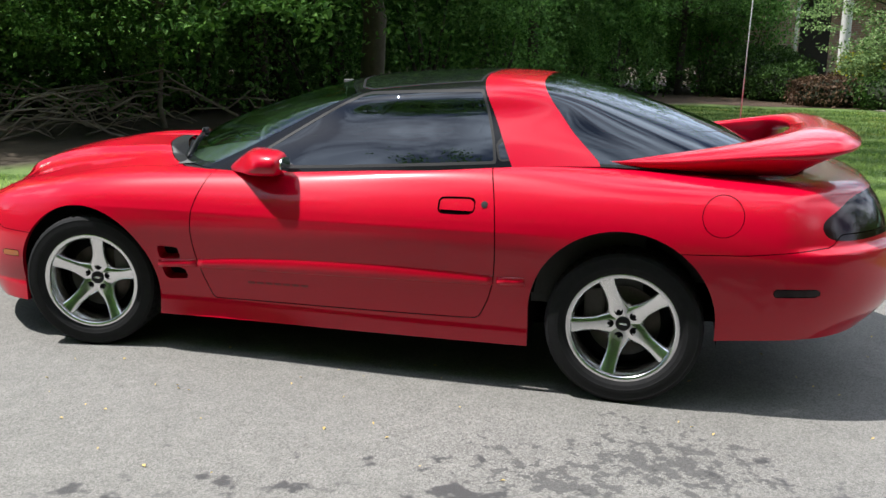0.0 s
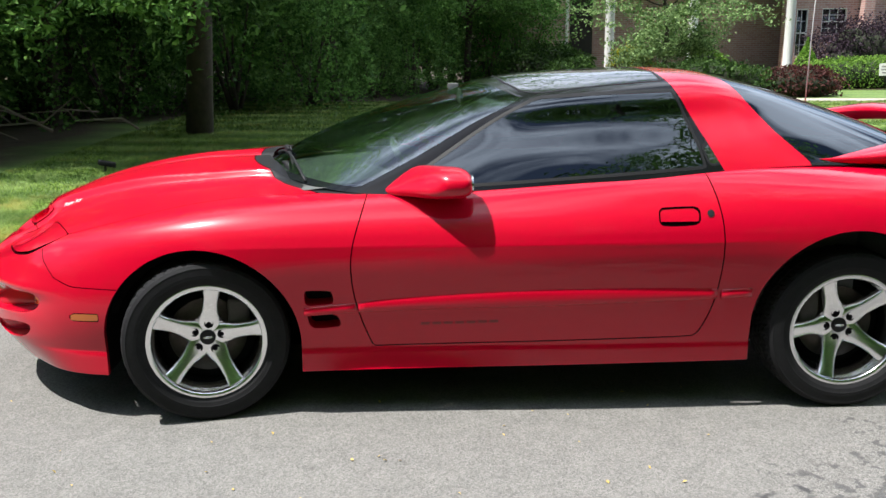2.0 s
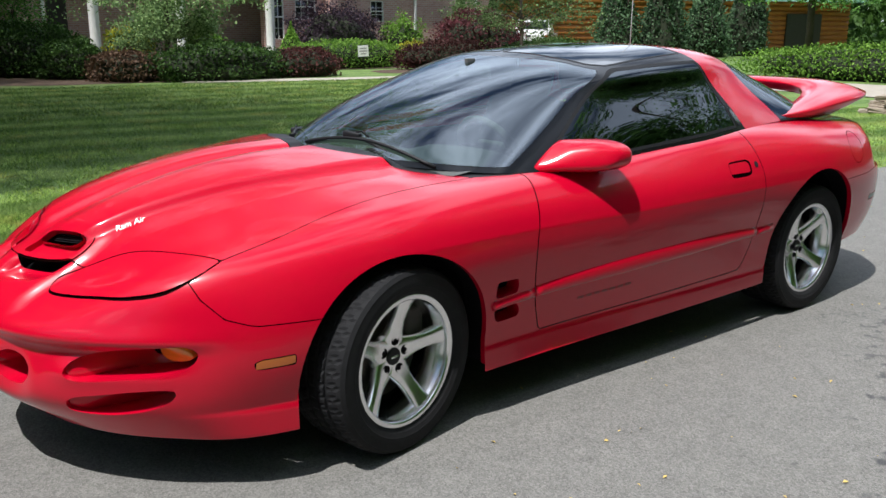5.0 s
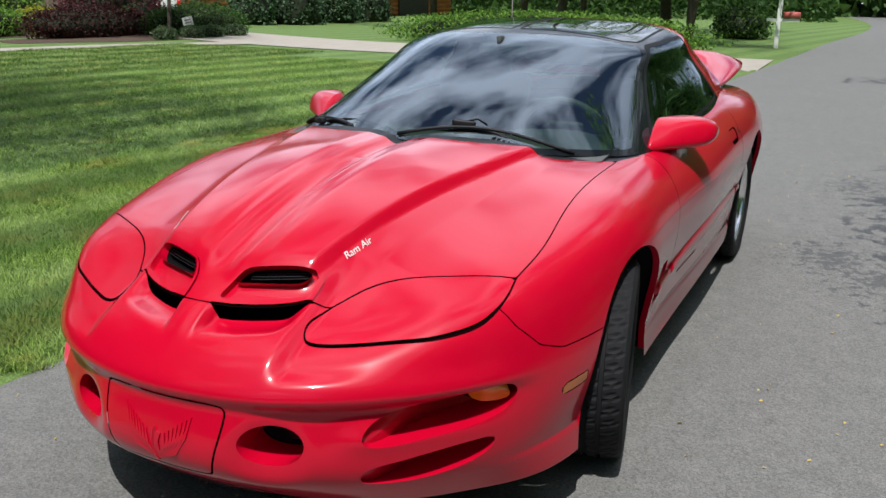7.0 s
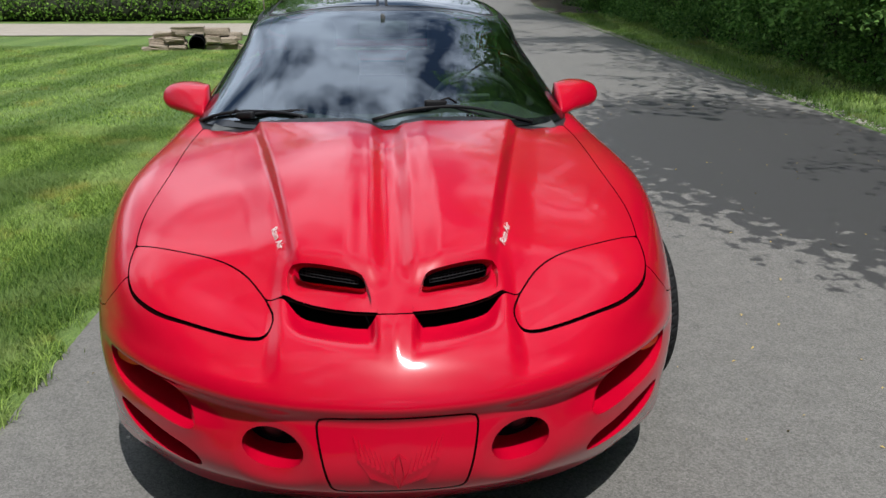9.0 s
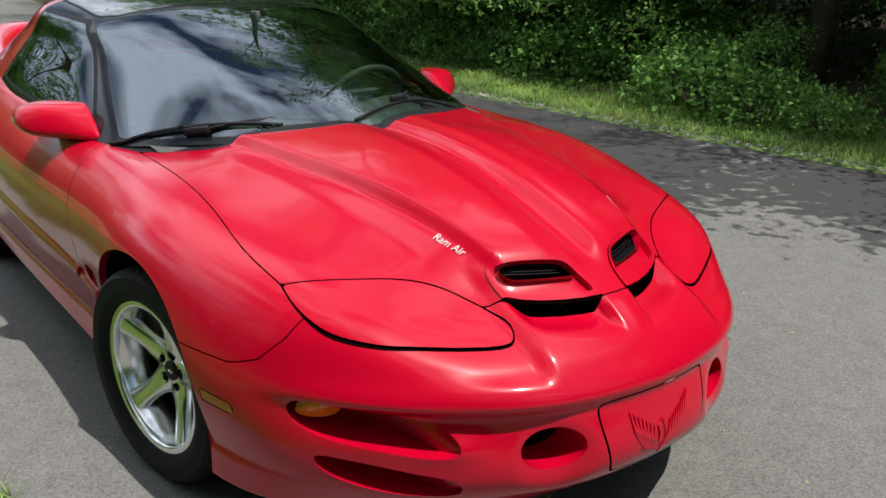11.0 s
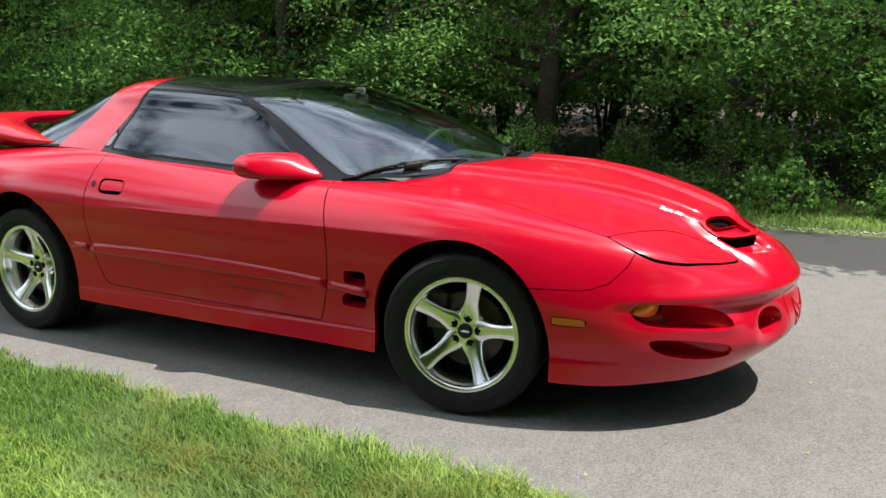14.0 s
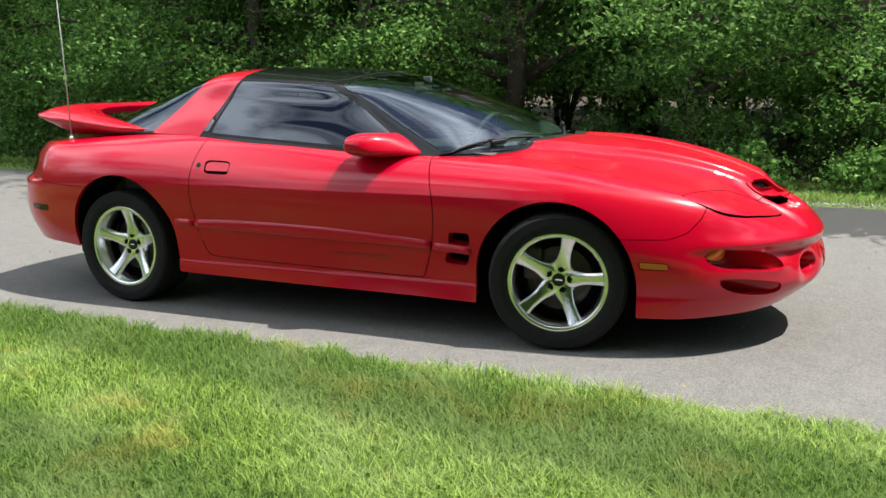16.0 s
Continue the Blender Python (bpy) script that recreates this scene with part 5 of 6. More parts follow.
# ---- foliage ----
def leaf_material(name, dark, light, through=.35):
    m = mat(name, light, .6, Specular_IOR_Level=.18)
    nt = m.node_tree
    geo = nt.nodes.new("ShaderNodeNewGeometry")
    col = ramp(m, geo.outputs["Random Per Island"], [(.0, dark), (.6, tuple((a + b) / 2 for a, b in zip(dark, light))), (1.0, light)])
    info = nt.nodes.new("ShaderNodeObjectInfo")
    hue = nt.nodes.new("ShaderNodeHueSaturation")
    link(m, col, hue.inputs["Color"])
    link(m, calc(m, "MULTIPLY_ADD", info.outputs["Random"], .55, .66), hue.inputs["Value"])
    link(m, hue.outputs[0], bsdf(m).inputs["Base Color"])
    tr = nt.nodes.new("ShaderNodeBsdfTranslucent")
    link(m, hue.outputs[0], tr.inputs["Color"])
    mx = nt.nodes.new("ShaderNodeMixShader")
    mx.inputs[0].default_value = through
    link(m, bsdf(m).outputs[0], mx.inputs[1])
    link(m, tr.outputs[0], mx.inputs[2])
    link(m, mx.outputs[0], nt.nodes["Material Output"].inputs["Surface"])
    return m


def blade_material():
    m = leaf_material("grass_blade", (0.030, 0.095, 0.010), (0.46, 0.63, 0.14), .42)
    hue = next(n for n in m.node_tree.nodes if n.type == "HUE_SAT")
    pale = ramp(m, noise_out(m, 1.3, 5, .65), [(.46, (0, 0, 0)), (.60, (1, 1, 1))])
    dry = ramp(m, noise_out(m, 1.5, 6, .7), [(.545, (0, 0, 0)), (.66, (1, 1, 1))])
    col = mixed(m, calc(m, "MULTIPLY", pale, .6), hue.outputs[0], (0.42, 0.53, 0.20))
    col = mixed(m, calc(m, "MULTIPLY", dry, .65), col, (0.52, 0.43, 0.12))
    x, y, z = xyz(m)
    wave = calc(m, "SINE", calc(m, "ADD", calc(m, "MULTIPLY", calc(m, "ADD", calc(m, "MULTIPLY", x, .15), y), 5.4), calc(m, "MULTIPLY", noise_out(m, 2.6, 5), 1.6)))
    col = mixed(m, calc(m, "MULTIPLY_ADD", wave, 1.1, .5, True), mixed(m, .54, col, (0.045, 0.115, 0.02)), col)
    link(m, col, bsdf(m).inputs["Base Color"])
    link(m, col, next(n for n in m.node_tree.nodes if n.type == "BSDF_TRANSLUCENT").inputs["Color"])
    return m


LEAF = leaf_material("broad_leaf", (0.05, 0.135, 0.032), (0.30, 0.54, 0.13), .45)
# darker copy of the broad leaf: the wood's inner shade is in its colour
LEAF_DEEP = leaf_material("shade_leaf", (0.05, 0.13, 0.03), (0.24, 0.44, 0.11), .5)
LEAF_BOX = leaf_material("clipped_box_leaf", (0.08, 0.18, 0.025), (0.28, 0.48, 0.075))
LEAF_DARK = leaf_material("dark_shrub_leaf", (0.022, 0.055, 0.013), (0.10, 0.19, 0.04))
LEAF_MAROON = leaf_material("maroon_leaf", (0.045, 0.018, 0.016), (0.15, 0.055, 0.048))
LEAF_MAPLE = leaf_material("red_maple_leaf", (0.075, 0.022, 0.026), (0.24, 0.075, 0.085))
LEAF_PURPLE = leaf_material("purple_smoke_leaf", (0.035, 0.024, 0.034), (0.12, 0.080, 0.108))
LEAF_RUSSET = leaf_material("russet_leaf", (0.09, 0.05, 0.03), (0.26, 0.16, 0.10))
LEAF_GOLD = leaf_material("golden_leaf", (0.25, 0.28, 0.02), (0.55, 0.52, 0.05))
LEAF_BLUE = leaf_material("spruce_needle", (0.045, 0.10, 0.045), (0.17, 0.28, 0.14))
LEAF_GREY = leaf_material("olive_leaf", (0.06, 0.10, 0.04), (0.20, 0.29, 0.13))
BLADE = blade_material()


def fast_mesh(name, v, tris, material, parent=None):
    me = bpy.data.meshes.new(name)
    v, tris = np.asarray(v, np.float32), np.asarray(tris, np.int32)
    me.vertices.add(len(v))
    me.vertices.foreach_set("co", v.ravel())
    me.loops.add(tris.size)
    me.loops.foreach_set("vertex_index", tris.ravel())
    me.polygons.add(len(tris))
    me.polygons.foreach_set("loop_start", np.arange(0, tris.size, 3, dtype=np.int32))
    me.update(calc_edges=True)
    me.materials.append(material)
    ob = new(name, me)
    ob.parent = parent
    return ob


def unit(a):
    return a / np.maximum(np.linalg.norm(a, axis=1), 1e-9)[:, None]


def leaf_cloud(rs, c, size, flat=.6, broad=(.42, .64)):
    """Folded leaves at the points c."""
    n = len(c)
    nrm = unit(rs.normal(0, 1, (n, 3)) * (1 - flat) + np.array([0, 0, 1]) * flat + rs.normal(0, .25, (n, 3)))
    d = unit(np.cross(nrm, rs.normal(0, 1, (n, 3))))
    s = np.cross(nrm, d)
    L = size * rs.uniform(.6, 1.35, n)[:, None]
    W = L * rs.uniform(*broad, n)[:, None]
    droop = nrm * L * -.18
    v = np.stack([c - d * L * .5, c + s * W * .5 + d * L * .04 + nrm * L * .10, c + d * L * .5 + droop, c - s * W * .5 + d * L * .04 + nrm * L * .10], 1).reshape(-1, 3)
    b = np.arange(n)[:, None] * 4
    t = np.concatenate([b + [0, 2, 1], b + [0, 3, 2]])
    return v, t


def sprays(rs, centres, per, radius, thick=.28):
    """Points in flat clusters round the centres, as leaves sit on twigs."""
    n = len(centres)
    tilt = unit(np.array([0, 0, 1]) + rs.normal(0, .35, (n, 3)))
    pts = rs.normal(0, 1, (n, per, 3)) * radius
    along = (pts * tilt[:, None]).sum(2, keepdims=True) * tilt[:, None]
    return (centres[:, None] + pts - along * (1 - thick)).reshape(-1, 3)


def limb(bm, a, b, r0, r1, rs, seg=6, n=5, wander=.12):
    a, b = np.asarray(a, float), np.asarray(b, float)
    L = np.linalg.norm(b - a)
    pts = [a + (b - a) * f + rs.normal(0, wander * L * .12, 3) * (0 < i < n) + np.array([0, 0, .10 * L * math.sin(f * math.pi)]) for i, f in enumerate(np.linspace(0, 1, n + 1))]
    tube(bm, pts, 0, seg, [r0 + (r1 - r0) * f for f in np.linspace(0, 1, n + 1)])


def make_tree(seed, tall, girth, low, reach, clumps, per, leaf, material, label, category="tree", one_side=None, name="tree", bias=2.3, boughs=(), high=()):
    """A tapered trunk with limbs, and a crown of leaf sprays on them."""
    rs = np.random.RandomState(seed)
    ob = empty(name, label=label, category=category)
    bm = bmesh.new()
    lean = rs.normal(0, .02 * tall, 2)
    limb(bm, (0, 0, -.15), (lean[0], lean[1], tall * .93), girth, girth * .12, rs, 10, 9, .06)
    tips = []
    for i in range(int(10 + tall)):
        f = low + (.95 - low) * rs.uniform(0, 1) ** bias
        a = rs.uniform(0, 2 * math.pi) if one_side is None else rs.normal(one_side, 1.0)
        long = reach * (1.05 - .75 * abs(f - .45)) * rs.uniform(.55, 1.1)
        p = np.array([lean[0] * f, lean[1] * f, tall * .93 * f])
        q = p + np.array([math.cos(a) * long, math.sin(a) * long, long * rs.uniform(-.05, .45)])
        r = girth * (1 - f) * .42 + .012
        limb(bm, p, q, r, r * .25, rs)
        for g in (.35, .55, .75, .9, 1.0):
            tips.append((p + (q - p) * g, long * .22))
    hung = []
    for bx, by, bz in boughs:
        p, q = np.array([0, 0, bz + 1.3]), np.array([bx, by, bz])
        limb(bm, p, q, .045, .008, rs)
        hung += [p + (q - p) * g + np.array([0, 0, .10 * math.sin(g * math.pi) * np.linalg.norm(q - p)]) for g in np.linspace(.45, 1.02, 9)]
    for bx, by, bz in high:
        limb(bm, (0, 0, bz - 3.2), (bx, by, bz), .075, .012, rs)
    part("trunk", bm, BARK, ob, "rough grey-brown trunk with limbs")
    pick = rs.randint(0, len(tips), clumps)
    cen = np.array([tips[i][0] for i in pick]) + rs.normal(0, 1, (clumps, 3)) * np.array([tips[i][1] for i in pick])[:, None] * [1, 1, .6]
    pts = sprays(rs, cen, per, reach * .085)
    if hung:
        pts = np.concatenate([pts, sprays(rs, np.repeat(np.array(hung), 2, axis=0) + rs.normal(0, .16, (len(hung) * 2, 3)), 46, .19)])
    if high:
        top = np.repeat(np.array(high, float), 26, axis=0) + rs.normal(0, 1, (len(high) * 26, 3)) * [.75, .75, .45]
        pts = np.concatenate([pts, sprays(rs, top, 44, .26)])
    v, t = leaf_cloud(rs, pts, leaf)
    fast_mesh("crown", v, t, material, ob)
    return ob


# near-black fill for bushes: the shade between leaves is put into its colour
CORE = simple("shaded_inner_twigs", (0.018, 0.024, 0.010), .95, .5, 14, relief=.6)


def make_bush(seed, rx, ry, tall, count, leaf, material, label, rough=.35, category="bush", cone=0.0, name="bush", flat=.35, core=0.0):
    """Twigs and a lumpy shell of leaves with gaps; core adds a dark lump inside."""
    rs = np.random.RandomState(seed)
    ob = empty(name, label=label, category=category)
    bm = bmesh.new()
    for i in range(7):
        a = rs.uniform(0, 2 * math.pi)
        limb(bm, (rs.normal(0, .04), rs.normal(0, .04), -.05), (math.cos(a) * rx * .6, math.sin(a) * ry * .6, tall * rs.uniform(.5, .85)), .018 + .01 * tall, .005, rs, 5, 3)
    part("stem", bm, BARK, ob)
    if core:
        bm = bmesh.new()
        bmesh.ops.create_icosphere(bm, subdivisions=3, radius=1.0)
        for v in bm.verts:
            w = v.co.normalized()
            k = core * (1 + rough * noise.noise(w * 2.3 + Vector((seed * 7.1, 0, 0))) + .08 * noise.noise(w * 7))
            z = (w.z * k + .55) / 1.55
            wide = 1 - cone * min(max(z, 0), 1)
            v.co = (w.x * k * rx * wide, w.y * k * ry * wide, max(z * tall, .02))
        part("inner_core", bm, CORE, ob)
    d = unit(rs.normal(0, 1, (count, 3)))
    d[:, 2] = np.where(d[:, 2] < -.5, -d[:, 2], d[:, 2])
    lump = np.array([1 + rough * noise.noise(Vector(w) * 2.3 + Vector((seed * 7.1, 0, 0))) + rough * .5 * noise.noise(Vector(w) * 6 + Vector((0, seed * 3.3, 0))) for w in d])
    r = lump * np.clip(rs.normal(.93, .10, count), .45, 1.12)
    c = d * r[:, None]
    c[:, 2] = (c[:, 2] + .55) / 1.55
    wide = 1 - cone * np.clip(c[:, 2], 0, 1)
    c = np.stack([c[:, 0] * rx * wide, c[:, 1] * ry * wide, np.maximum(c[:, 2] * tall, .03)], -1)
    v, t = leaf_cloud(rs, c, leaf, flat, (.6, .9))
    fast_mesh("foliage", v, t, material, ob)
    return ob


def put(ob, x, y, turn=0.0, scale=1.0, sink=0.0):
    ob.matrix_world = Matrix.Translation((x, y, height(x, y) - sink)) @ Matrix.Rotation(turn, 4, "Z") @ Matrix.Scale(scale, 4)
    return ob


def again(ob, x, y, turn=0.0, scale=1.0, sink=0.0):
    c = copy_thing(ob, Matrix())
    return put(c, x, y, turn, scale, sink)


R = random.Random(11)
T_LABEL = "leafy broadleaf woodland tree with low green branches"
edge_trees = [make_tree(20 + i, 11 + i * 1.1, .13 + .02 * i, .09, 2.9, 430, 76, .077, LEAF, T_LABEL) for i in range(3)]
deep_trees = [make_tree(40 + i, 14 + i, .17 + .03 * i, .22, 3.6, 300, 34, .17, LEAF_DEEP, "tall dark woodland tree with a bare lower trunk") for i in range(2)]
shrubs = [make_bush(60 + i, .95 + .1 * i, .8, 1.5 + .25 * i, 3000, .07, LEAF, "wild green undergrowth bush at the wood's edge", .7, flat=.55) for i in range(3)]
low_shrub = make_bush(70, .75, .6, .7, 1500, .075, LEAF, "low green weeds and brambles by the verge", .8, flat=.55)

# the wood beyond the road
k = 0
for x in np.arange(-40, 12, 2.25):
    y = edge_l(x) + R.uniform(2.6, 3.6)
    src = edge_trees[k % 3]
    (put if k < 3 else again)(src, float(x + R.uniform(-.5, .5)), float(y), R.uniform(0, 6.3), R.uniform(.85, 1.1) * (.84 if .5 < x < 8 else 1))
    k += 1
k = 0
for row, (d, gap) in enumerate(((6.2, 3.0), (9.5, 3.4), (14, 4.2))):
    for x in np.arange(-46, 18, gap):
        src = deep_trees[k % 2]
        (put if k < 2 else again)(src, float(x + R.uniform(-.9, .9)), float(edge_l(x) + d + R.uniform(-1, 1)), R.uniform(0, 6.3), R.uniform(.8, 1.1))
        k += 1
for x, y, s in ((-6.8, 8.6, 1.5), (-11.0, 9.2, 1.6), (-17.5, 9.8, 1.7)):
    again(deep_trees[0], x, y, x * 1.7, s)
k = 0
for x in np.arange(-34, 9, 1.4):
    y = edge_l(x) + R.uniform(1.6, 2.6) + (.7 if x < -3 else 0)
    src = shrubs[k % 3]
    (put if k < 3 else again)(src, float(x + R.uniform(-.3, .3)), float(y), R.uniform(0, 6.3), R.uniform(.4, .95), .05)
    k += 1
k = 0
for x in np.arange(-30, 8, .9):
    (put if k < 1 else again)(low_shrub, float(x + R.uniform(-.3, .3)), float(edge_l(x) + R.uniform(.95, 1.3) + (.8 if x < -3 else 0)), R.uniform(0, 6.3), R.uniform(.5, 1.0), .04)
    k += 1

# the wood beside the lawn
big_tree = put(make_tree(90, 16, .23, .17, 7.6, 1450, 44, .112, LEAF, "large shade tree with a thick dark trunk on the lawn", bias=1.2, one_side=2.35,
                         boughs=((-1.1, 4.9, 1.95), (-.8, 4.7, 2.2), (.45, 4.6, 1.85), (.1, 4.4, 2.15), (-.35, 4.6, 2.2), (-1.4, 4.7, 2.35), (.8, 4.3, 2.2), (2.1, 1.4, 2.3), (-1.9, .4, 3.1)),
                         high=((-2.2, 3.6, 7.2), (-3.4, 4.8, 7.6), (-4.6, 3.4, 8.0), (-1.6, 5.4, 7.0), (-3.2, 6.2, 7.4), (-5.2, 5.0, 8.2), (-4.4, 6.4, 7.8), (-3.0, 2.2, 8.0), (-1.0, 4.0, 6.8), (-5.6, 2.2, 8.2), (-2.2, 1.2, 7.6), (-.6, 2.2, 7.0))), 4.15, -10.9, 0.0)
again(big_tree, 7.6, -13.2, -.25, 1.05)
again(big_tree, 16.5, -12.5, 3.4, 1.1)
again(big_tree, 8.0, -15.2, 5.2, 1.0)
again(big_tree, 9.0, -6.3, 2.6, .68)
again(big_tree, 12.5, -17.5, 4.1, 1.0)
for x, y, s in ((9.5, -7.2, .9), (14.5, -12.0, 1.0), (8.2, -15.5, .8), (11.3, -14.2, 1.0), (7.0, -16.5, .95), (15.5, -8.0, 1.0), (10.0, -19.5, 1.05), (4.2, -20.5, .95),
                (14, -17, 1.1), (1.2, -25.5, 1.0), (4.0, -28, 1.0), (-.9, -29.5, .95), (7.5, -25, 1.1), (17, -12.5, 1.0), (19, -5.5, 1.0), (12, -24, 1.0)):
    again(deep_trees[R.randrange(2)] if y > -22 else edge_trees[R.randrange(3)], x, y, R.uniform(0, 6.3), s)
for i in range(34):
    a, d = R.uniform(-.05, 1.05), R.uniform(17, 34)
    x, y = 2 + d * math.sin(a), 2 - d * math.cos(a) - 4
    if (y > -19 and x < 10) or x < .6:
        continue
    again(deep_trees[i % 2], x, y, R.uniform(0, 6.3), R.uniform(.8, 1.1))
for i in range(9):
    x = R.uniform(-1, 20)
    y = -20 - R.uniform(0, 9) + max(0, x - 6) * .95
    again(shrubs[i % 3], max(x, 2.5), y, R.uniform(0, 6.3), R.uniform(.6, 1.2), .05)
for i in range(4):
    x = 3.6 + i * 3.6
    again(low_shrub, x + R.uniform(-.8, .8), -20.5 + max(0, x - 3) * .95 + R.uniform(-.6, .6), R.uniform(0, 6.3), R.uniform(.8, 1.4))

# understorey that closes the wood beside the lawn, dimmed by its leaf colour
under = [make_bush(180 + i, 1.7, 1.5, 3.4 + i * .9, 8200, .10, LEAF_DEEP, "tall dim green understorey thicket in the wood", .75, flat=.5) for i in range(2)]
k = 0
for row, step in ((15.4, 2.3), (18.6, 2.8), (22.5, 3.2)):
    for s in np.arange(-9, 13, step):
        x = .66 * row + .75 * s + R.uniform(-.6, .6)
        y = -.75 * row + .66 * s + R.uniform(-.6, .6)
        if x < -.6 or math.hypot(x - 4.15, y + 10.9) < 1.8:
            continue
        (put if k < 2 else again)(under[k % 2], x, y, R.uniform(0, 6.3), R.uniform(.75, 1.15), .05)
        k += 1

for x in np.arange(-26, 13, 2.9):
    again(under[k % 2], float(x + R.uniform(-.7, .7)), float(edge_l(x) + R.uniform(4.8, 6.6)), R.uniform(0, 6.3), R.uniform(.75, 1.1), .05)
    k += 1
for x, y, s in ((.6, -22.6, .9), (2.4, -23.6, 1.0), (-.2, -26.4, 1.1), (4.4, -22.2, 1.0), (1.6, -20.9, .6), (-2.0, -25.3, .95), (-3.3, -25.6, .85)):
    again(under[int(x * 10) % 2], x, y, x * 2.3, s, .05)

# far woods all round close the view
rs_ = np.random.RandomState(5)
n_ = 110000
a_ = rs_.uniform(0, 2 * math.pi, n_)
d_ = rs_.uniform(52, 75, n_)
px_, py_ = -8 + d_ * np.cos(a_), -5 + d_ * np.sin(a_)
keep_ = (np.abs(py_ - (edge_l(px_) + edge_r(px_)) / 2) > 6)
pts_ = np.stack([px_, py_, terrain(px_, py_) + rs_.uniform(0, 1, n_) ** 1.5 * 14], -1)[keep_]
v_, t_ = leaf_cloud(rs_, pts_, .62, .3)
w2_ = leaf_cloud(rs_, np.stack([-8 + rs_.uniform(76, 88, 24000) * np.cos(a_[:24000]), -5 + rs_.uniform(76, 88, 24000) * np.sin(a_[:24000]), rs_.uniform(-1, 12, 24000)], -1), 1.9, .1)
w3_ = leaf_cloud(rs_, np.stack([-8 + rs_.uniform(89, 96, 30000) * np.cos(a_[30000:60000]), -5 + rs_.uniform(89, 96, 30000) * np.sin(a_[30000:60000]), rs_.uniform(-1, 13, 30000)], -1), 2.6, .0)
for w_ in (w2_, w3_):
    t_ = np.concatenate([t_, w_[1] + len(v_)])
    v_ = np.concatenate([v_, w_[0]])
tagged(fast_mesh("far_woods", v_, t_, LEAF_DARK), "distant dark green woods round the clearing", "woods", kind="stuff")

# brush pile at the wood's edge
pile = empty("brush_pile", label="heap of dead grey branches at the wood's edge", category="brush pile")
for i in range(46):
    rs = np.random.RandomState(300 + i)
    bm = bmesh.new()
    a = rs.uniform(-.7, .7) + (math.pi if i % 2 else 0)
    L = rs.uniform(.8, 2.4)
    c = np.array([rs.normal(0, 1.0), rs.normal(0, .55), rs.uniform(.05, .55)])
    d = np.array([math.cos(a), math.sin(a) * .8, rs.normal(.0, .22)])
    limb(bm, c - d * L / 2, c + d * L / 2, rs.uniform(.012, .03), .006, rs, 5, 5, .5)
    part("branch", bm, STICK, pile)
put(pile, 7.9, -7.4, .75)
dead = empty("dead_sapling", label="thin bare dead sapling with broken limbs", category="tree")
rs = np.random.RandomState(77)
bm = bmesh.new()
limb(bm, (0, 0, -.1), (.15, .1, 4.2), .05, .015, rs, 7, 8, .2)
for z0, dx, dy, dz in ((1.0, -.9, .3, -.6), (1.4, .5, .2, .9), (1.9, -.6, .1, .7), (1.2, -.5, -.3, .8), (2.3, .5, -.2, .6)):
    limb(bm, (.03, .02, z0), (dx, dy, z0 + dz), .022, .006, rs, 5, 4, .3)
part("trunk", bm, STICK, dead)
put(dead, 7.2, -9.0)

# grass
def grass(name, x0, x1, y0, y1, per_m2, tall, wide, seed, mask, label):
    rs = np.random.RandomState(seed)
    n = int((x1 - x0) * (y1 - y0) * per_m2)
    x, y = rs.uniform(x0, x1, n), rs.uniform(y0, y1, n)
    keep = mask(x, y)
    x, y = x[keep], y[keep]
    n = len(x)
    patch = np.sin(x * 2.1 + 1.3 * np.sin(y * 1.7)) * np.sin(y * 2.6 + 1.1 * np.sin(x * 1.3 + 2)) + .5 * np.sin(x * 5.3 + y * 3.1) * np.sin(y * 4.7)
    h = tall * rs.uniform(.55, 1.25, n) * (1 + .22 * patch)
    a = rs.uniform(0, 2 * math.pi, n)
    bend = rs.uniform(.3, 1.7, n) * h
    d = np.stack([np.cos(a), np.sin(a), np.zeros(n)], -1)
    s = np.stack([-np.sin(a), np.cos(a), np.zeros(n)], -1) * (wide * rs.uniform(.7, 1.3, n))[:, None]
    b = np.stack([x, y, np.maximum(terrain(x, y), -.006) - .004], -1)
    up = np.array([0, 0, 1.0])
    m = b + d * (bend * .3)[:, None] + up * (h * .6)[:, None]
    t = b + d * bend[:, None] + up * h[:, None]
    v = np.stack([b - s, b + s, m - s * .75, m + s * .75, t], 1).reshape(-1, 3)
    k = np.arange(n)[:, None] * 5
    f = np.concatenate([k + [0, 1, 3], k + [0, 3, 2], k + [2, 3, 4]])
    ob = fast_mesh(name, v, f, BLADE)
    return tagged(ob, label, "grass", kind="stuff")


def lawn_side(x, y):
    return y < edge_r(x) - .01 + .05 * np.sin(x * 7.0) * np.sin(x * 2.3) + .03 * np.sin(x * 23.0) + np.random.RandomState(6).normal(0, .022, len(x))


NEAR = lambda x, y: (x > -4.2) & (x < 4.6) & (y > -4.4)
grass("lawn_grass", -4.2, 4.6, -4.4, -1.1, 11500, .046, .0022, 1, lawn_side, "thick green lawn grass with yellowed tips")
grass("lawn_grass_beyond", -13, 7, -11, -.8, 2100, .034, .0032, 2, lambda x, y: lawn_side(x, y) & ~NEAR(x, y) & ~((x > 5.4) & (y < -3.6)), "mown green lawn grass")
grass("lawn_grass_far", -16, 5.4, -19.5, -11, 620, .045, .008, 4, lambda x, y: (y > -16.8 - .16 * (x + 9)) & (x > -15.0), "mown green lawn grass before the garden beds")
grass("verge_grass", -24, 8, 4.4, 8.2, 900, .07, .0040, 3, lambda x, y: (y > edge_l(x) + .06) & (y < edge_l(x) + 1.9), "unmown grass on the road's verge")

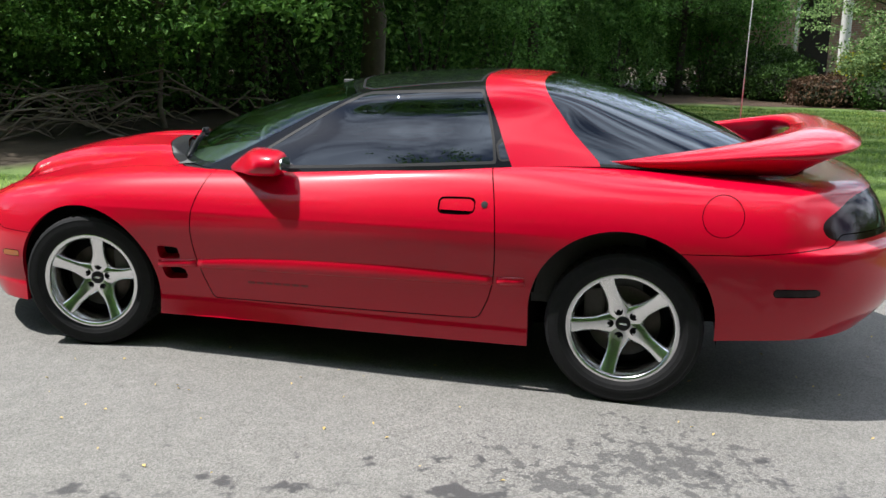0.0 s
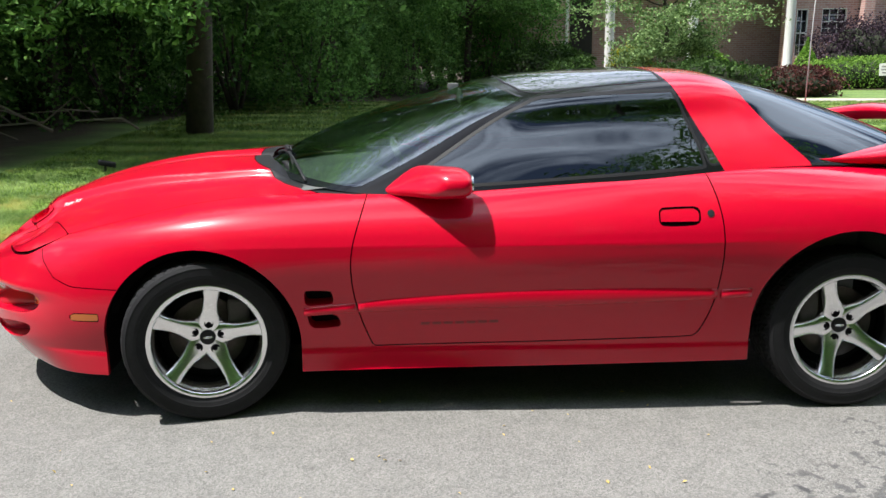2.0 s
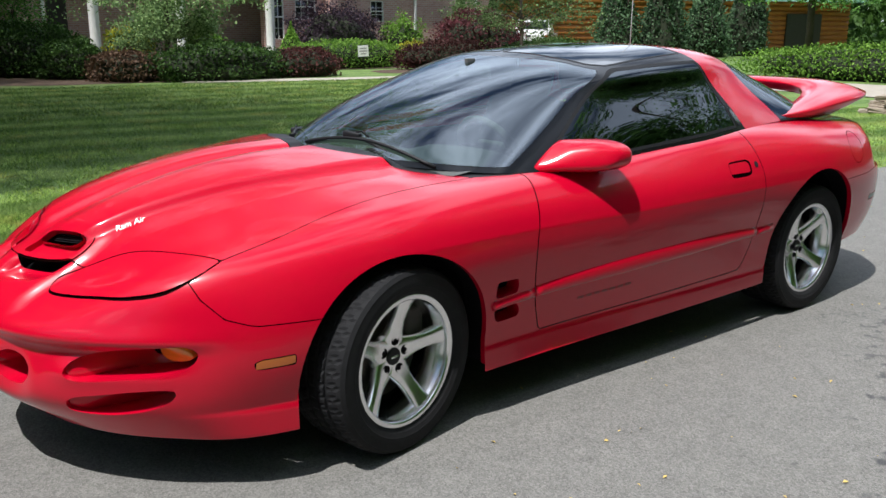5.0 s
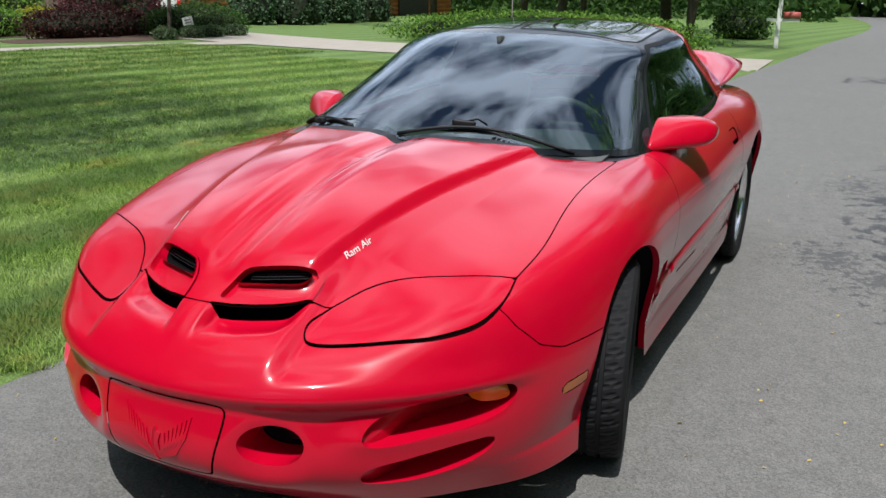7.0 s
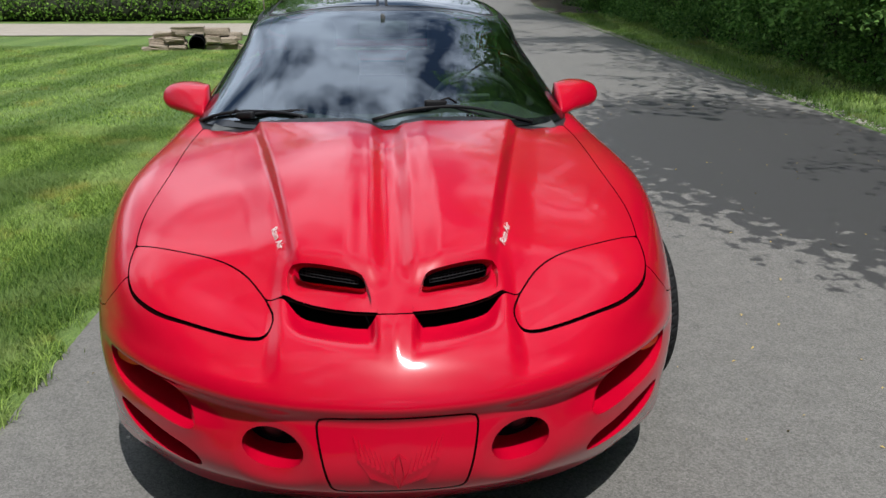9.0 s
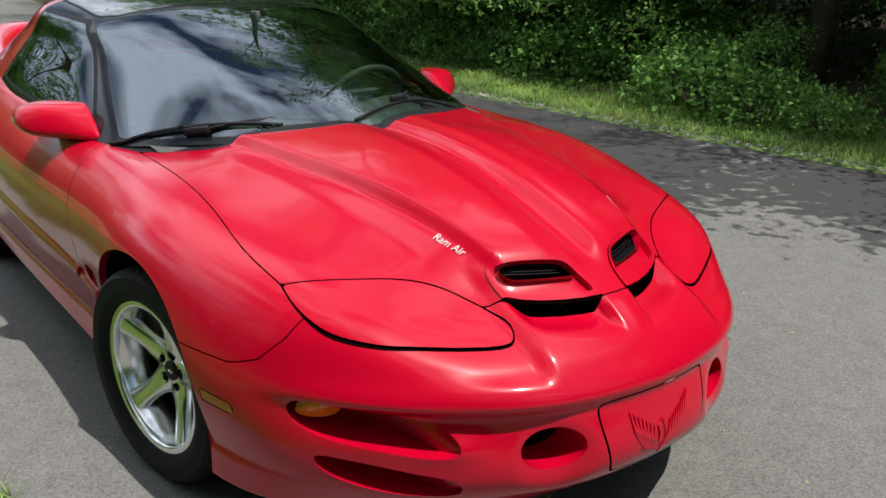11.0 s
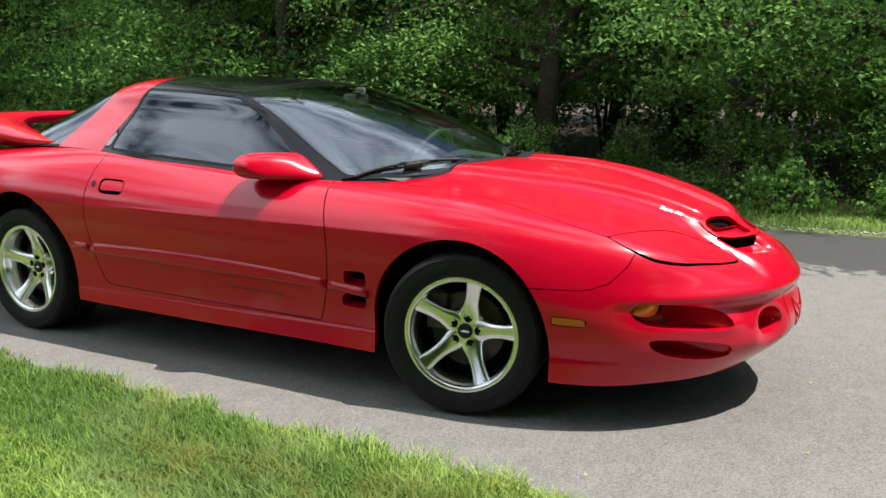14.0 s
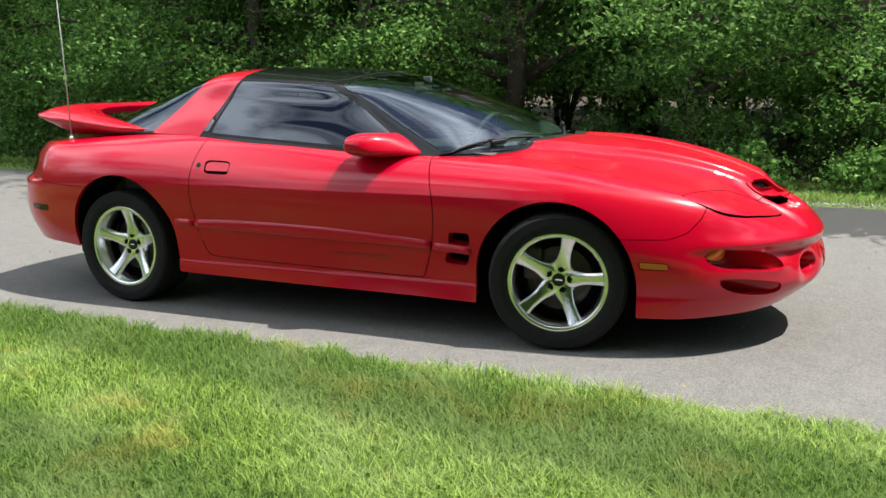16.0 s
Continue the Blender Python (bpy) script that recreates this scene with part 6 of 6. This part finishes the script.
# gravel along the far edge
rs_ = np.random.RandomState(8)
n_ = 3200
gx2 = rs_.uniform(-26, 6, n_)
gy2 = edge_l(gx2) + np.abs(rs_.normal(0, .13, n_)) - .05
gs = rs_.uniform(.005, .019, n_)
oct_ = np.array([[1, 0, 0], [-1, 0, 0], [0, 1, 0], [0, -1, 0], [0, 0, .7], [0, 0, -.5]])
rot_ = rs_.uniform(.6, 1.4, (n_, 6, 3))
v_ = (np.stack([gx2, gy2, np.full(n_, .006)], -1)[:, None] + oct_[None] * rot_ * gs[:, None, None]).reshape(-1, 3)
f_ = np.array([[0, 2, 4], [2, 1, 4], [1, 3, 4], [3, 0, 4], [2, 0, 5], [1, 2, 5], [3, 1, 5], [0, 3, 5]])
t_ = (np.arange(n_)[:, None, None] * 6 + f_[None]).reshape(-1, 3)
tagged(fast_mesh("shoulder_gravel", v_, t_, GRAVEL), "pale loose gravel along the asphalt's edge", "gravel", kind="stuff")
# fallen bits on the asphalt
n_ = 420
lx, ly = rs_.uniform(-7, 5, n_), rs_.uniform(-1.2, 4.7, n_)
v_, t_ = leaf_cloud(rs_, np.stack([lx, ly, np.full(n_, .008)], -1), .017, .95)
tagged(fast_mesh("road_litter", v_, t_, simple("dry_petals", (0.45, 0.33, 0.10), .8, .4, 3)), "scattered dry seed husks and petals on the asphalt", "litter", kind="stuff")

# ---- houses and garden ----
BRICK = mat("red_brown_brick", (0.3, 0.16, 0.12), .85)
_br = node(BRICK, "ShaderNodeTexBrick", Scale=1.0, Mortar_Size=0.011)
_br.inputs["Color1"].default_value, _br.inputs["Color2"].default_value, _br.inputs["Mortar"].default_value = (.44, .22, .19, 1), (.60, .36, .31, 1), (.60, .52, .48, 1)
_br.inputs["Brick Width"].default_value, _br.inputs["Row Height"].default_value = .22, .075
_mp2 = BRICK.node_tree.nodes.new("ShaderNodeMapping")
_mp2.inputs["Rotation"].default_value = (radians(90), 0, 0)
link(BRICK, coords(BRICK), _mp2.inputs["Vector"])
link(BRICK, _mp2.outputs[0], _br.inputs["Vector"])
link(BRICK, mixed(BRICK, calc(BRICK, "MULTIPLY", noise_out(BRICK, 1.2), .5), _br.outputs["Color"], (.34, .20, .16)), bsdf(BRICK).inputs["Base Color"])
bump(BRICK, _br.outputs["Fac"], -.4, .01)
WHITE = simple("white_painted_wood", (.78, .77, .74), .5, .06, 4)
PANE = mat("dark_window_pane", (.02, .025, .03), .05, Coat_Weight=1.0)
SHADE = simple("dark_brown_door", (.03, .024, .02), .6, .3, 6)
SHINGLE = simple("grey_shingle", (.12, .11, .105), .9, .3, 10, relief=.5)
LOG = simple("orange_stained_log", (.42, .14, .035), .5, .3, 3, relief=.3)
GREENROOF = simple("green_metal_roof", (.16, .32, .22), .4, .1, 2)


def wall_panel(bm, x0, x1, z0, z1, y, thick, openings):
    """A wall with holes for its windows."""
    cuts = sorted({x0, x1, *[o[0] for o in openings], *[o[1] for o in openings]})
    for a, b in zip(cuts, cuts[1:]):
        spans = sorted((o[2], o[3]) for o in openings if o[0] <= a + 1e-6 and o[1] >= b - 1e-6)
        z = z0
        for s, e in spans + [(z1, z1)]:
            if s > z + 1e-6:
                box(bm, (a + b) / 2, y, (z + s) / 2, b - a, thick, s - z)
            z = e


def build_window(house, x0, x1, z0, z1, y, cols, rows, arched=False):
    bm = bmesh.new()
    w = .06
    for cx, cz, sx, sz in (((x0 + x1) / 2, z0 - .02, x1 - x0 + .1, .08), ((x0 + x1) / 2, z1, x1 - x0 + .04, w), (x0, (z0 + z1) / 2, w, z1 - z0), (x1, (z0 + z1) / 2, w, z1 - z0), ((x0 + x1) / 2, (z0 + z1) / 2, x1 - x0, .05)):
        box(bm, cx, y + .10, cz, sx, .09, sz, .008)
    if arched:
        c, r = (x0 + x1) / 2, (x1 - x0) / 2
        tube(bm, [(c + r * math.cos(a), y + .11, z1 + r * .6 * math.sin(a)) for a in [math.pi * i / 12 for i in range(13)]], .04, 6)
    win = part("window", bm, WHITE, house, "white-framed sash window", False)
    for i in range(1, cols):
        bm = bmesh.new()
        box(bm, x0 + (x1 - x0) * i / cols, y + .07, (z0 + z1) / 2, .022, .03, z1 - z0)
        part("glazing_bar", bm, WHITE, win)
    for i in range(1, rows):
        bm = bmesh.new()
        box(bm, (x0 + x1) / 2, y + .07, z0 + (z1 - z0) * i / rows, x1 - x0, .03, .022)
        part("glazing_bar", bm, WHITE, win)
    bm = bmesh.new()
    box(bm, (x0 + x1) / 2, y + .03, (z0 + z1) / 2, x1 - x0, .02, z1 - z0)
    part("pane", bm, PANE, win)


house = empty("brick_house", label="red-brown brick house with white columns and sash windows", category="house")
hy, g0 = -26.6, .15
WINS = [(-13.10, -12.70, .86, 2.45, 2, 4, False), (-14.45, -13.58, 1.58, 2.47, 3, 4, False), (-17.55, -16.93, 1.52, 2.30, 2, 3, True), (-15.35, -15.05, 1.5, 2.45, 1, 4, False)]
bm = bmesh.new()
wall_panel(bm, -23.4, -12.3, g0, 4.3, hy, .3, [w[:4] for w in WINS])
box(bm, -3.3, hy, (g0 + 4.3) / 2, 3.1, .3, 4.3 - g0)
box(bm, -15.0, hy + .35, (g0 + 4.3) / 2, .35, .5, 4.3 - g0)
box(bm, -9.1, hy - 2.2, (g0 + 4.3) / 2, 8.5, .3, 4.3 - g0)
box(bm, -1.9, hy - 4, (g0 + 4.3) / 2, .3, 8, 4.3 - g0)
box(bm, -23.25, hy - 4, (g0 + 4.3) / 2, .3, 8, 4.3 - g0)
box(bm, -12.5, hy - 8, (g0 + 4.3) / 2, 21.2, .3, 4.3 - g0)
part("wall", bm, BRICK, house, "red-brown brick wall", False)
for w in WINS:
    build_window(house, *w[:4], hy, w[4], w[5], w[6])
# plain dark box fills the opening behind the porch
bm = bmesh.new()
box(bm, -5.45, hy - 2.0, 1.6, 1.2, .12, 2.9)
part("door", bm, SHADE, house, "dark recessed front door", False)
bm = bmesh.new()
box(bm, -9.1, hy - .9, .12, 8.4, 2.6, .3)
part("porch", bm, CONCRETE, house, "concrete porch floor", False)
for cx in (-6.15, -9.0, -12.32):
    bm = bmesh.new()
    lathe(bm, [(.0005, 0), (.22, 0), (.22, .12), (.17, .16), (.16, .3), (.15, 3.6), (.19, 3.7), (.22, 3.75), (.22, 3.95), (.0005, 3.95)], 20, Matrix.Translation((cx, hy + .55, .28)) @ Matrix.Rotation(radians(90), 4, "X"))
    part("column", bm, WHITE, house, "white round porch column")
for cx in (-4.75, -19.08, -22.3):
    bm = bmesh.new()
    box(bm, cx, hy + .2, 2.25, .10, .08, 4.0, .01)
    part("downspout", bm, WHITE, house, "white downspout")
bm = bmesh.new()
ov = [(-24.2, hy + .45, 4.25), (-1.2, hy + .45, 4.25), (-1.2, hy - 9, 4.25), (-24.2, hy - 9, 4.25), (-19.5, hy - 3.8, 7.4), (-6, hy - 3.8, 7.4)]
vs_ = [bm.verts.new(p) for p in ov]
for f in ((0, 1, 5, 4), (1, 2, 5), (2, 3, 4, 5), (3, 0, 4), (3, 2, 1, 0)):
    bm.faces.new([vs_[i] for i in f])
part("roof", bm, SHINGLE, house, "grey shingle hip roof", False)
bm = bmesh.new()
box(bm, -12.7, hy + .43, 4.2, 23, .06, .2)
part("fascia", bm, WHITE, house, "", False)

lodge = empty("log_house", label="orange log house with a green metal roof and garage", category="house")
for i in range(10):
    bm = bmesh.new()
    lathe(bm, [(.0005, 0), (.165, 0), (.165, 22), (.0005, 22)], 10, Matrix.Translation((0, 0, .2 + i * .3)) @ Matrix.Rotation(radians(-90), 4, "Z"))
    part("log", bm, LOG, lodge)
bm = bmesh.new()
box(bm, 11, -4, 1.6, 22, 7.6, 3.1)
part("wall", bm, LOG, lodge, "", False)
for cx in (14.5, 18.5):
    bm = bmesh.new()
    box(bm, cx, .2, 1.15, 2.6, .12, 2.2, .02)
    door_ = part("garage_door", bm, SHADE, lodge, "dark garage door", False)
    for j in range(1, 4):
        bm = bmesh.new()
        box(bm, cx, .27, .05 + j * .55, 2.6, .02, .03)
        part("rail", bm, SHADE, door_, "", False)
bm = bmesh.new()
vs_ = [bm.verts.new(p) for p in ((-1, 1.4, 2.95), (23, 1.4, 2.95), (23, -4, 5.6), (-1, -4, 5.6), (23, -9.4, 2.95), (-1, -9.4, 2.95))]
for f in ((0, 1, 2, 3), (3, 2, 4, 5), (0, 3, 5), (1, 4, 2)):
    bm.faces.new([vs_[i] for i in f])
bmesh.ops.solidify(bm, geom=bm.faces, thickness=.1)
part("roof", bm, GREENROOF, lodge, "green standing-seam metal roof", False)
for i in range(24):
    bm = bmesh.new()
    tube(bm, [(-.5 + i, 1.42, 3.0), (-.5 + i, -3.98, 5.65)], .03, 4)
    part("seam", bm, GREENROOF, lodge)
lodge.matrix_world = Matrix.Translation((-33.5, -34.5, height(-33, -34))) @ Matrix.Rotation(radians(158), 4, "Z") @ Matrix.Diagonal((1, -1, 1, 1))

# parked pickup
truck = empty("pickup_truck", label="white pickup truck parked in the drive", category="truck")
TRUCKWHITE = simple("white_car_paint", (.75, .75, .74), .3, .05, 2, Coat_Weight=.8)
bm = bmesh.new()
box(bm, 0, 0, .78, 5.5, 1.9, .62, .08)
box(bm, -1.75, 0, 1.12, 1.9, 1.86, .12, .03)
part("body", bm, TRUCKWHITE, truck, "", False)
bm = bmesh.new()
rings = [[(x, sy * w, z) for x, w, z in ((-.7, .90, 1.05), (-.45, .78, 1.72), (.65, .78, 1.74), (1.25, .90, 1.08))] for sy in (1, -1)]
va, vb = [bm.verts.new(p) for p in rings[0]], [bm.verts.new(p) for p in rings[1]]
for i in range(4):
    bm.faces.new((va[i], va[(i + 1) % 4], vb[(i + 1) % 4], vb[i]))
bm.faces.new(va[::-1])
bm.faces.new(vb)
bmesh.ops.recalc_face_normals(bm, faces=bm.faces)
part("cab", bm, TRUCKWHITE, truck, "", False)
bm = bmesh.new()
box(bm, -.60, 0, 1.42, .03, 1.4, .42, .01, Matrix.Translation((0, 0, 0)))
part("rear_window", bm, PANE, truck)
bm = bmesh.new()
box(bm, -2.76, 0, .82, .06, 1.5, .46, .02)
gate_ = part("tailgate", bm, TRUCKWHITE, truck, "", False)
bm = bmesh.new()
box(bm, -2.80, 0, 1.0, .03, .26, .09, .01)
part("handle", bm, BLACKTRIM, gate_)
TAILRED = mat("red_lamp_lens", (.55, .015, .012), .15, Coat_Weight=.6)
for sy in (1, -1):
    bm = bmesh.new()
    box(bm, -2.74, sy * .86, .86, .08, .16, .38, .02)
    part("tail_lamp", bm, TAILRED, truck, "red tail lamp")
    for wx_ in (-1.7, 1.75):
        bm = bmesh.new()
        lathe(bm, [(.0005, -.12), (.3, -.12), (.38, -.10), (.385, .08), (.32, .12), (.2, .10), (.0005, .09)], 24, Matrix.Translation((wx_, sy * .82, .385)) @ Matrix.Diagonal((1, sy, 1, 1)))
        part("wheel", bm, RUBBER, truck)
bm = bmesh.new()
box(bm, -2.82, 0, .48, .14, 1.8, .16, .04)
part("bumper", bm, CHROME, truck)
truck.matrix_world = Matrix.Translation((-28.0, -28.6, height(-28, -28))) @ Matrix.Rotation(radians(-140), 4, "Z")


# shrubs in the beds
LEAF_PALE = leaf_material("pale_sunlit_leaf", (0.05, 0.10, 0.03), (0.30, 0.42, 0.17), .45)


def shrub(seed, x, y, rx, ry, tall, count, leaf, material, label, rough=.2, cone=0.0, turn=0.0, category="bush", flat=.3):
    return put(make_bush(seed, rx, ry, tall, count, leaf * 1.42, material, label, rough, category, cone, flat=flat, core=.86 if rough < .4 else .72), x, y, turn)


def bed(x, y, rx, ry, seed):
    rs = np.random.RandomState(seed)
    n = 40
    v = [(x, y, height(x, y) + .05)]
    for i in range(n):
        a = 2 * math.pi * i / n
        k = 1 + .07 * math.sin(3 * a + seed) + .04 * math.sin(7 * a)
        px, py = x + rx * k * math.cos(a), y + ry * k * math.sin(a)
        v.append((px, py, height(px, py) + .012))
    tagged(mesh_part("mulch_bed", v, [(0, i + 1, (i + 1) % n + 1) for i in range(n)], MULCH), "dark bark mulch bed round the shrubs", "mulch", kind="structure")


bed(-4.8, -22.0, 4.6, 3.3, 1)
bed(-14.5, -23.8, 4.2, 2.0, 2)
bed(-17.6, -19.6, 4.9, 1.9, 3)
shrub(101, -3.55, -23.2, 1.5, 1.3, 1.42, 11000, .055, LEAF_DARK, "large dark rounded evergreen shrub with yellow-green tips")
shrub(102, -4.05, -21.4, .88, .85, 1.0, 5600, .05, LEAF_DARK, "dark rounded evergreen shrub in a mulch bed")
shrub(103, -4.95, -19.8, .95, .8, .78, 2800, .06, LEAF_RUSSET, "russet flowering shrub at the lawn's edge")
shrub(104, -7.2, -19.0, 1.85, .85, .95, 5200, .06, LEAF_DARK, "long dark clipped hedge in front of the porch")
shrub(105, -6.3, -23.6, .75, .75, 1.35, 2600, .055, LEAF_GOLD, "yellow-green rounded shrub by the porch")
shrub(106, -8.6, -23.2, .7, .7, 1.2, 2200, .055, LEAF_BOX, "bright green rounded shrub by the porch")
shrub(107, -12.25, -24.4, .72, .72, 1.45, 4500, .045, LEAF_BOX, "clipped green cone-shaped shrub", .06, .92)
shrub(108, -14.6, -25.2, 2.1, .9, 2.0, 6500, .06, LEAF_PURPLE, "tall dark purple smoke bush against the house", .5)
shrub(109, -17.4, -25.0, .9, .8, 1.65, 2800, .06, LEAF_BOX, "loose bright green shrub by the house", .5)
shrub(110, -13.5, -22.9, 2.55, .85, .95, 9000, .045, LEAF_BOX, "long clipped green box hedge", .07)
shrub(111, -17.0, -23.6, 1.05, .7, .85, 2600, .05, LEAF_GOLD, "bright yellow low garden shrub", .15)
shrub(112, -16.4, -20.6, 2.35, .95, .95, 8000, .05, LEAF_MAROON, "wide clipped maroon barberry hedge", .08)
shrub(113, -19.8, -23.2, 2.0, 1.6, 1.95, 7000, .07, LEAF_MAPLE, "weeping red laceleaf maple in a bed", .25, category="small tree")
shrub(114, -20.2, -19.7, 2.4, .85, 1.0, 7500, .05, LEAF_DARK, "dark green clipped hedge beside the drive", .08)
shrub(117, -9.8, -19.4, 1.2, .8, .8, 3000, .055, LEAF_MAROON, "dark maroon rounded barberry shrub", .1)
for i, x in enumerate((-16.7, -17.9, -18.8, -20.0)):
    shrub(120 + i, x, -17.9, .38 + .08 * (i > 1), .34, .40, 900, .04, LEAF_GREY, "small grey-green shrub at the bed's edge", .15)
for i, x in enumerate((-20.8, -22.6)):
    shrub(126 + i, x, -25.6, .5, .5, 2.6, 2600, .06, LEAF_DARK, "narrow dark upright evergreen by the wall", .25, .5)
hedge = shrub(130, -21.3, -7.6, .85, 4.9, .95, 11000, .06, LEAF_BOX, "long green clipped hedge beyond the drive", .1)
for i in range(7):
    x, y = -29 - i * 1.7, -24.2 + (i % 2) * 1.2
    shrub(140 + i, x, y, 1.3, 1.3, 4.6 + (i % 3) * .6, 5200, .10, LEAF_BLUE, "dense dark spruce in a screen", .3, .85, category="spruce")
put(make_tree(152, 8.0, .12, .30, 3.1, 640, 40, .11, LEAF_DEEP, "dark leafy tree against the brick wall", name="small_tree"), -1.2, -24.3, .3)
put(make_tree(150, 5.2, .09, .22, 2.3, 430, 44, .095, LEAF_PALE, "small leafy ornamental tree in a mulch bed", name="small_tree"), -7.0, -22.2, .3)
put(make_tree(151, 5.0, .07, .33, 2.3, 280, 40, .09, LEAF_PALE, "young pale-leaved tree with a slim trunk", name="small_tree"), -17.5, -18.5, 1.2)
for x, y, s in ((-25.5, -8.5, 1.0), (-27.5, -5.2, 1.15), (-31, -12, 1.0), (-24.5, -3.9, .75), (-36, -6, 1.1), (-33, -17, 1.0), (-40, -12, 1.1)):
    again(deep_trees[0], x, y, x, s)
shrub(160, -31, -3.2, 1.0, 1.0, 1.3, 3000, .07, LEAF_DARK, "dark round shrub beside the road")

# stones of the culvert
culvert = empty("stone_culvert", label="low stack of tan flagstones round a drain opening", category="stone wall")
rs = np.random.RandomState(44)
for cx, cz, w, h in ((-.60, .045, .34, .09), (-.28, .05, .30, .10), (-.55, .135, .44, .08), (-.24, .145, .24, .08), (-.62, .215, .28, .08), (-.32, .22, .34, .08), (-.48, .295, .40, .08), (-.20, .30, .24, .07), (-.08, .365, .58, .12),
                     (.38, .06, .30, .12), (.66, .065, .28, .13), (.36, .185, .26, .14), (.62, .19, .30, .13), (.42, .315, .46, .13), (.74, .29, .22, .12), (-.80, .06, .16, .12), (.86, .07, .2, .14)):
    bm = bmesh.new()
    box(bm, cx, rs.normal(0, .04), cz, w, .36, h, .028, Matrix.Rotation(rs.normal(0, .05), 4, "Y"))
    for v in bm.verts:
        v.co += Vector(rs.normal(0, .010, 3))
    part("stone", bm, STONE, culvert, "", False)
bm = bmesh.new()
lathe(bm, [(.13, -.16), (.145, -.16), (.145, .5), (.13, .5), (.0005, .5)], 20, Matrix.Translation((.06, 0, .13)))
part("drain_pipe", bm, DARK, culvert, "dark round drain pipe")
culvert.matrix_world = Matrix.Translation((-12.2, -3.3, height(-12.2, -3.3) - .02)) @ Matrix.Rotation(radians(97), 4, "Z")

# mailbox on its white post
box_ = empty("mailbox_post", label="white wooden mailbox post with an arm by the road", category="mailbox")
bm = bmesh.new()
box(bm, 0, 0, .80, .12, .12, 1.7, .008)
part("post", bm, WHITE, box_, "", False)
bm = bmesh.new()
box(bm, 0, 0, 1.68, .17, .17, .05, .012)
part("post_cap", bm, WHITE, box_, "", False)
bm = bmesh.new()
box(bm, 0, .12, .84, .09, .95, .09, .008)
part("arm", bm, WHITE, box_, "", False)
bm = bmesh.new()
rings = [[(w * .085 * math.cos(a) if z_ else w * .085, y, .90 + (.10 + .085 * math.sin(a))) for w, a, z_ in [(1, math.pi * i / 10, 1) for i in range(11)]] + [(-.085, y, .90), (.085, y, .90)] for y in (.12, .60)]
loft_rings(bm, rings)
bmesh.ops.recalc_face_normals(bm, faces=bm.faces)
part("mailbox", bm, simple("faded_mailbox_red", (.42, .10, .08), .5, .2, 8), box_, "faded red mailbox")
box_.matrix_world = Matrix.Translation((-25.2, -1.35, height(-25.2, -1.35)))

# small signs in the beds
for x, y, z0, tilt in ((-13.6, -21.9, .42, 3), (-18.2, -18.2, .30, 12)):
    sg = empty("garden_sign", label="small white garden sign on a thin stake", category="sign")
    bm = bmesh.new()
    box(bm, 0, 0, z0 + .18, .36, .012, .36, .004)
    part("board", bm, WHITE, sg, "", False)
    for k_, wd in enumerate((.22, .26, .18)):
        bm = bmesh.new()
        box(bm, 0, .008, z0 + .27 - k_ * .09, wd, .004, .035)
        part("line_of_text", bm, simple("grey_print", (.3, .28, .27), .7), sg, "", False)
    bm = bmesh.new()
    tube(bm, [(0, -.01, -.1), (0, -.01, z0 + .3)], .012, 6)
    part("stake", bm, BLACKTRIM, sg)
    sg.matrix_world = Matrix.Translation((x, y, height(x, y))) @ Matrix.Rotation(radians(-18), 4, "Z") @ Matrix.Rotation(radians(tilt), 4, "Y")
lamp_ = empty("garden_spotlight", label="small black spotlight lying low on the lawn", category="lamp")
bm = bmesh.new()
box(bm, 0, 0, .09, .20, .13, .06, .015, Matrix.Rotation(radians(-14), 4, "Y"))
part("head", bm, BLACKTRIM, lamp_)
bm = bmesh.new()
tube(bm, [(0, 0, -.05), (0, 0, .08)], .014, 8)
part("spike", bm, BLACKTRIM, lamp_)
put(lamp_, 4.19, -6.4, .4)

# what repeats belongs together
GROUPS = {"tree": "trees of the woods", "bush": "bushes of the undergrowth and beds", "spruce": "spruces in the screen", "sign": "garden signs", "small tree": "small garden trees"}
for ob_ in list(scene.objects):
    if ob_.parent is None and ob_.get("category") in GROUPS:
        tagged(ob_, group=GROUPS[ob_["category"]])
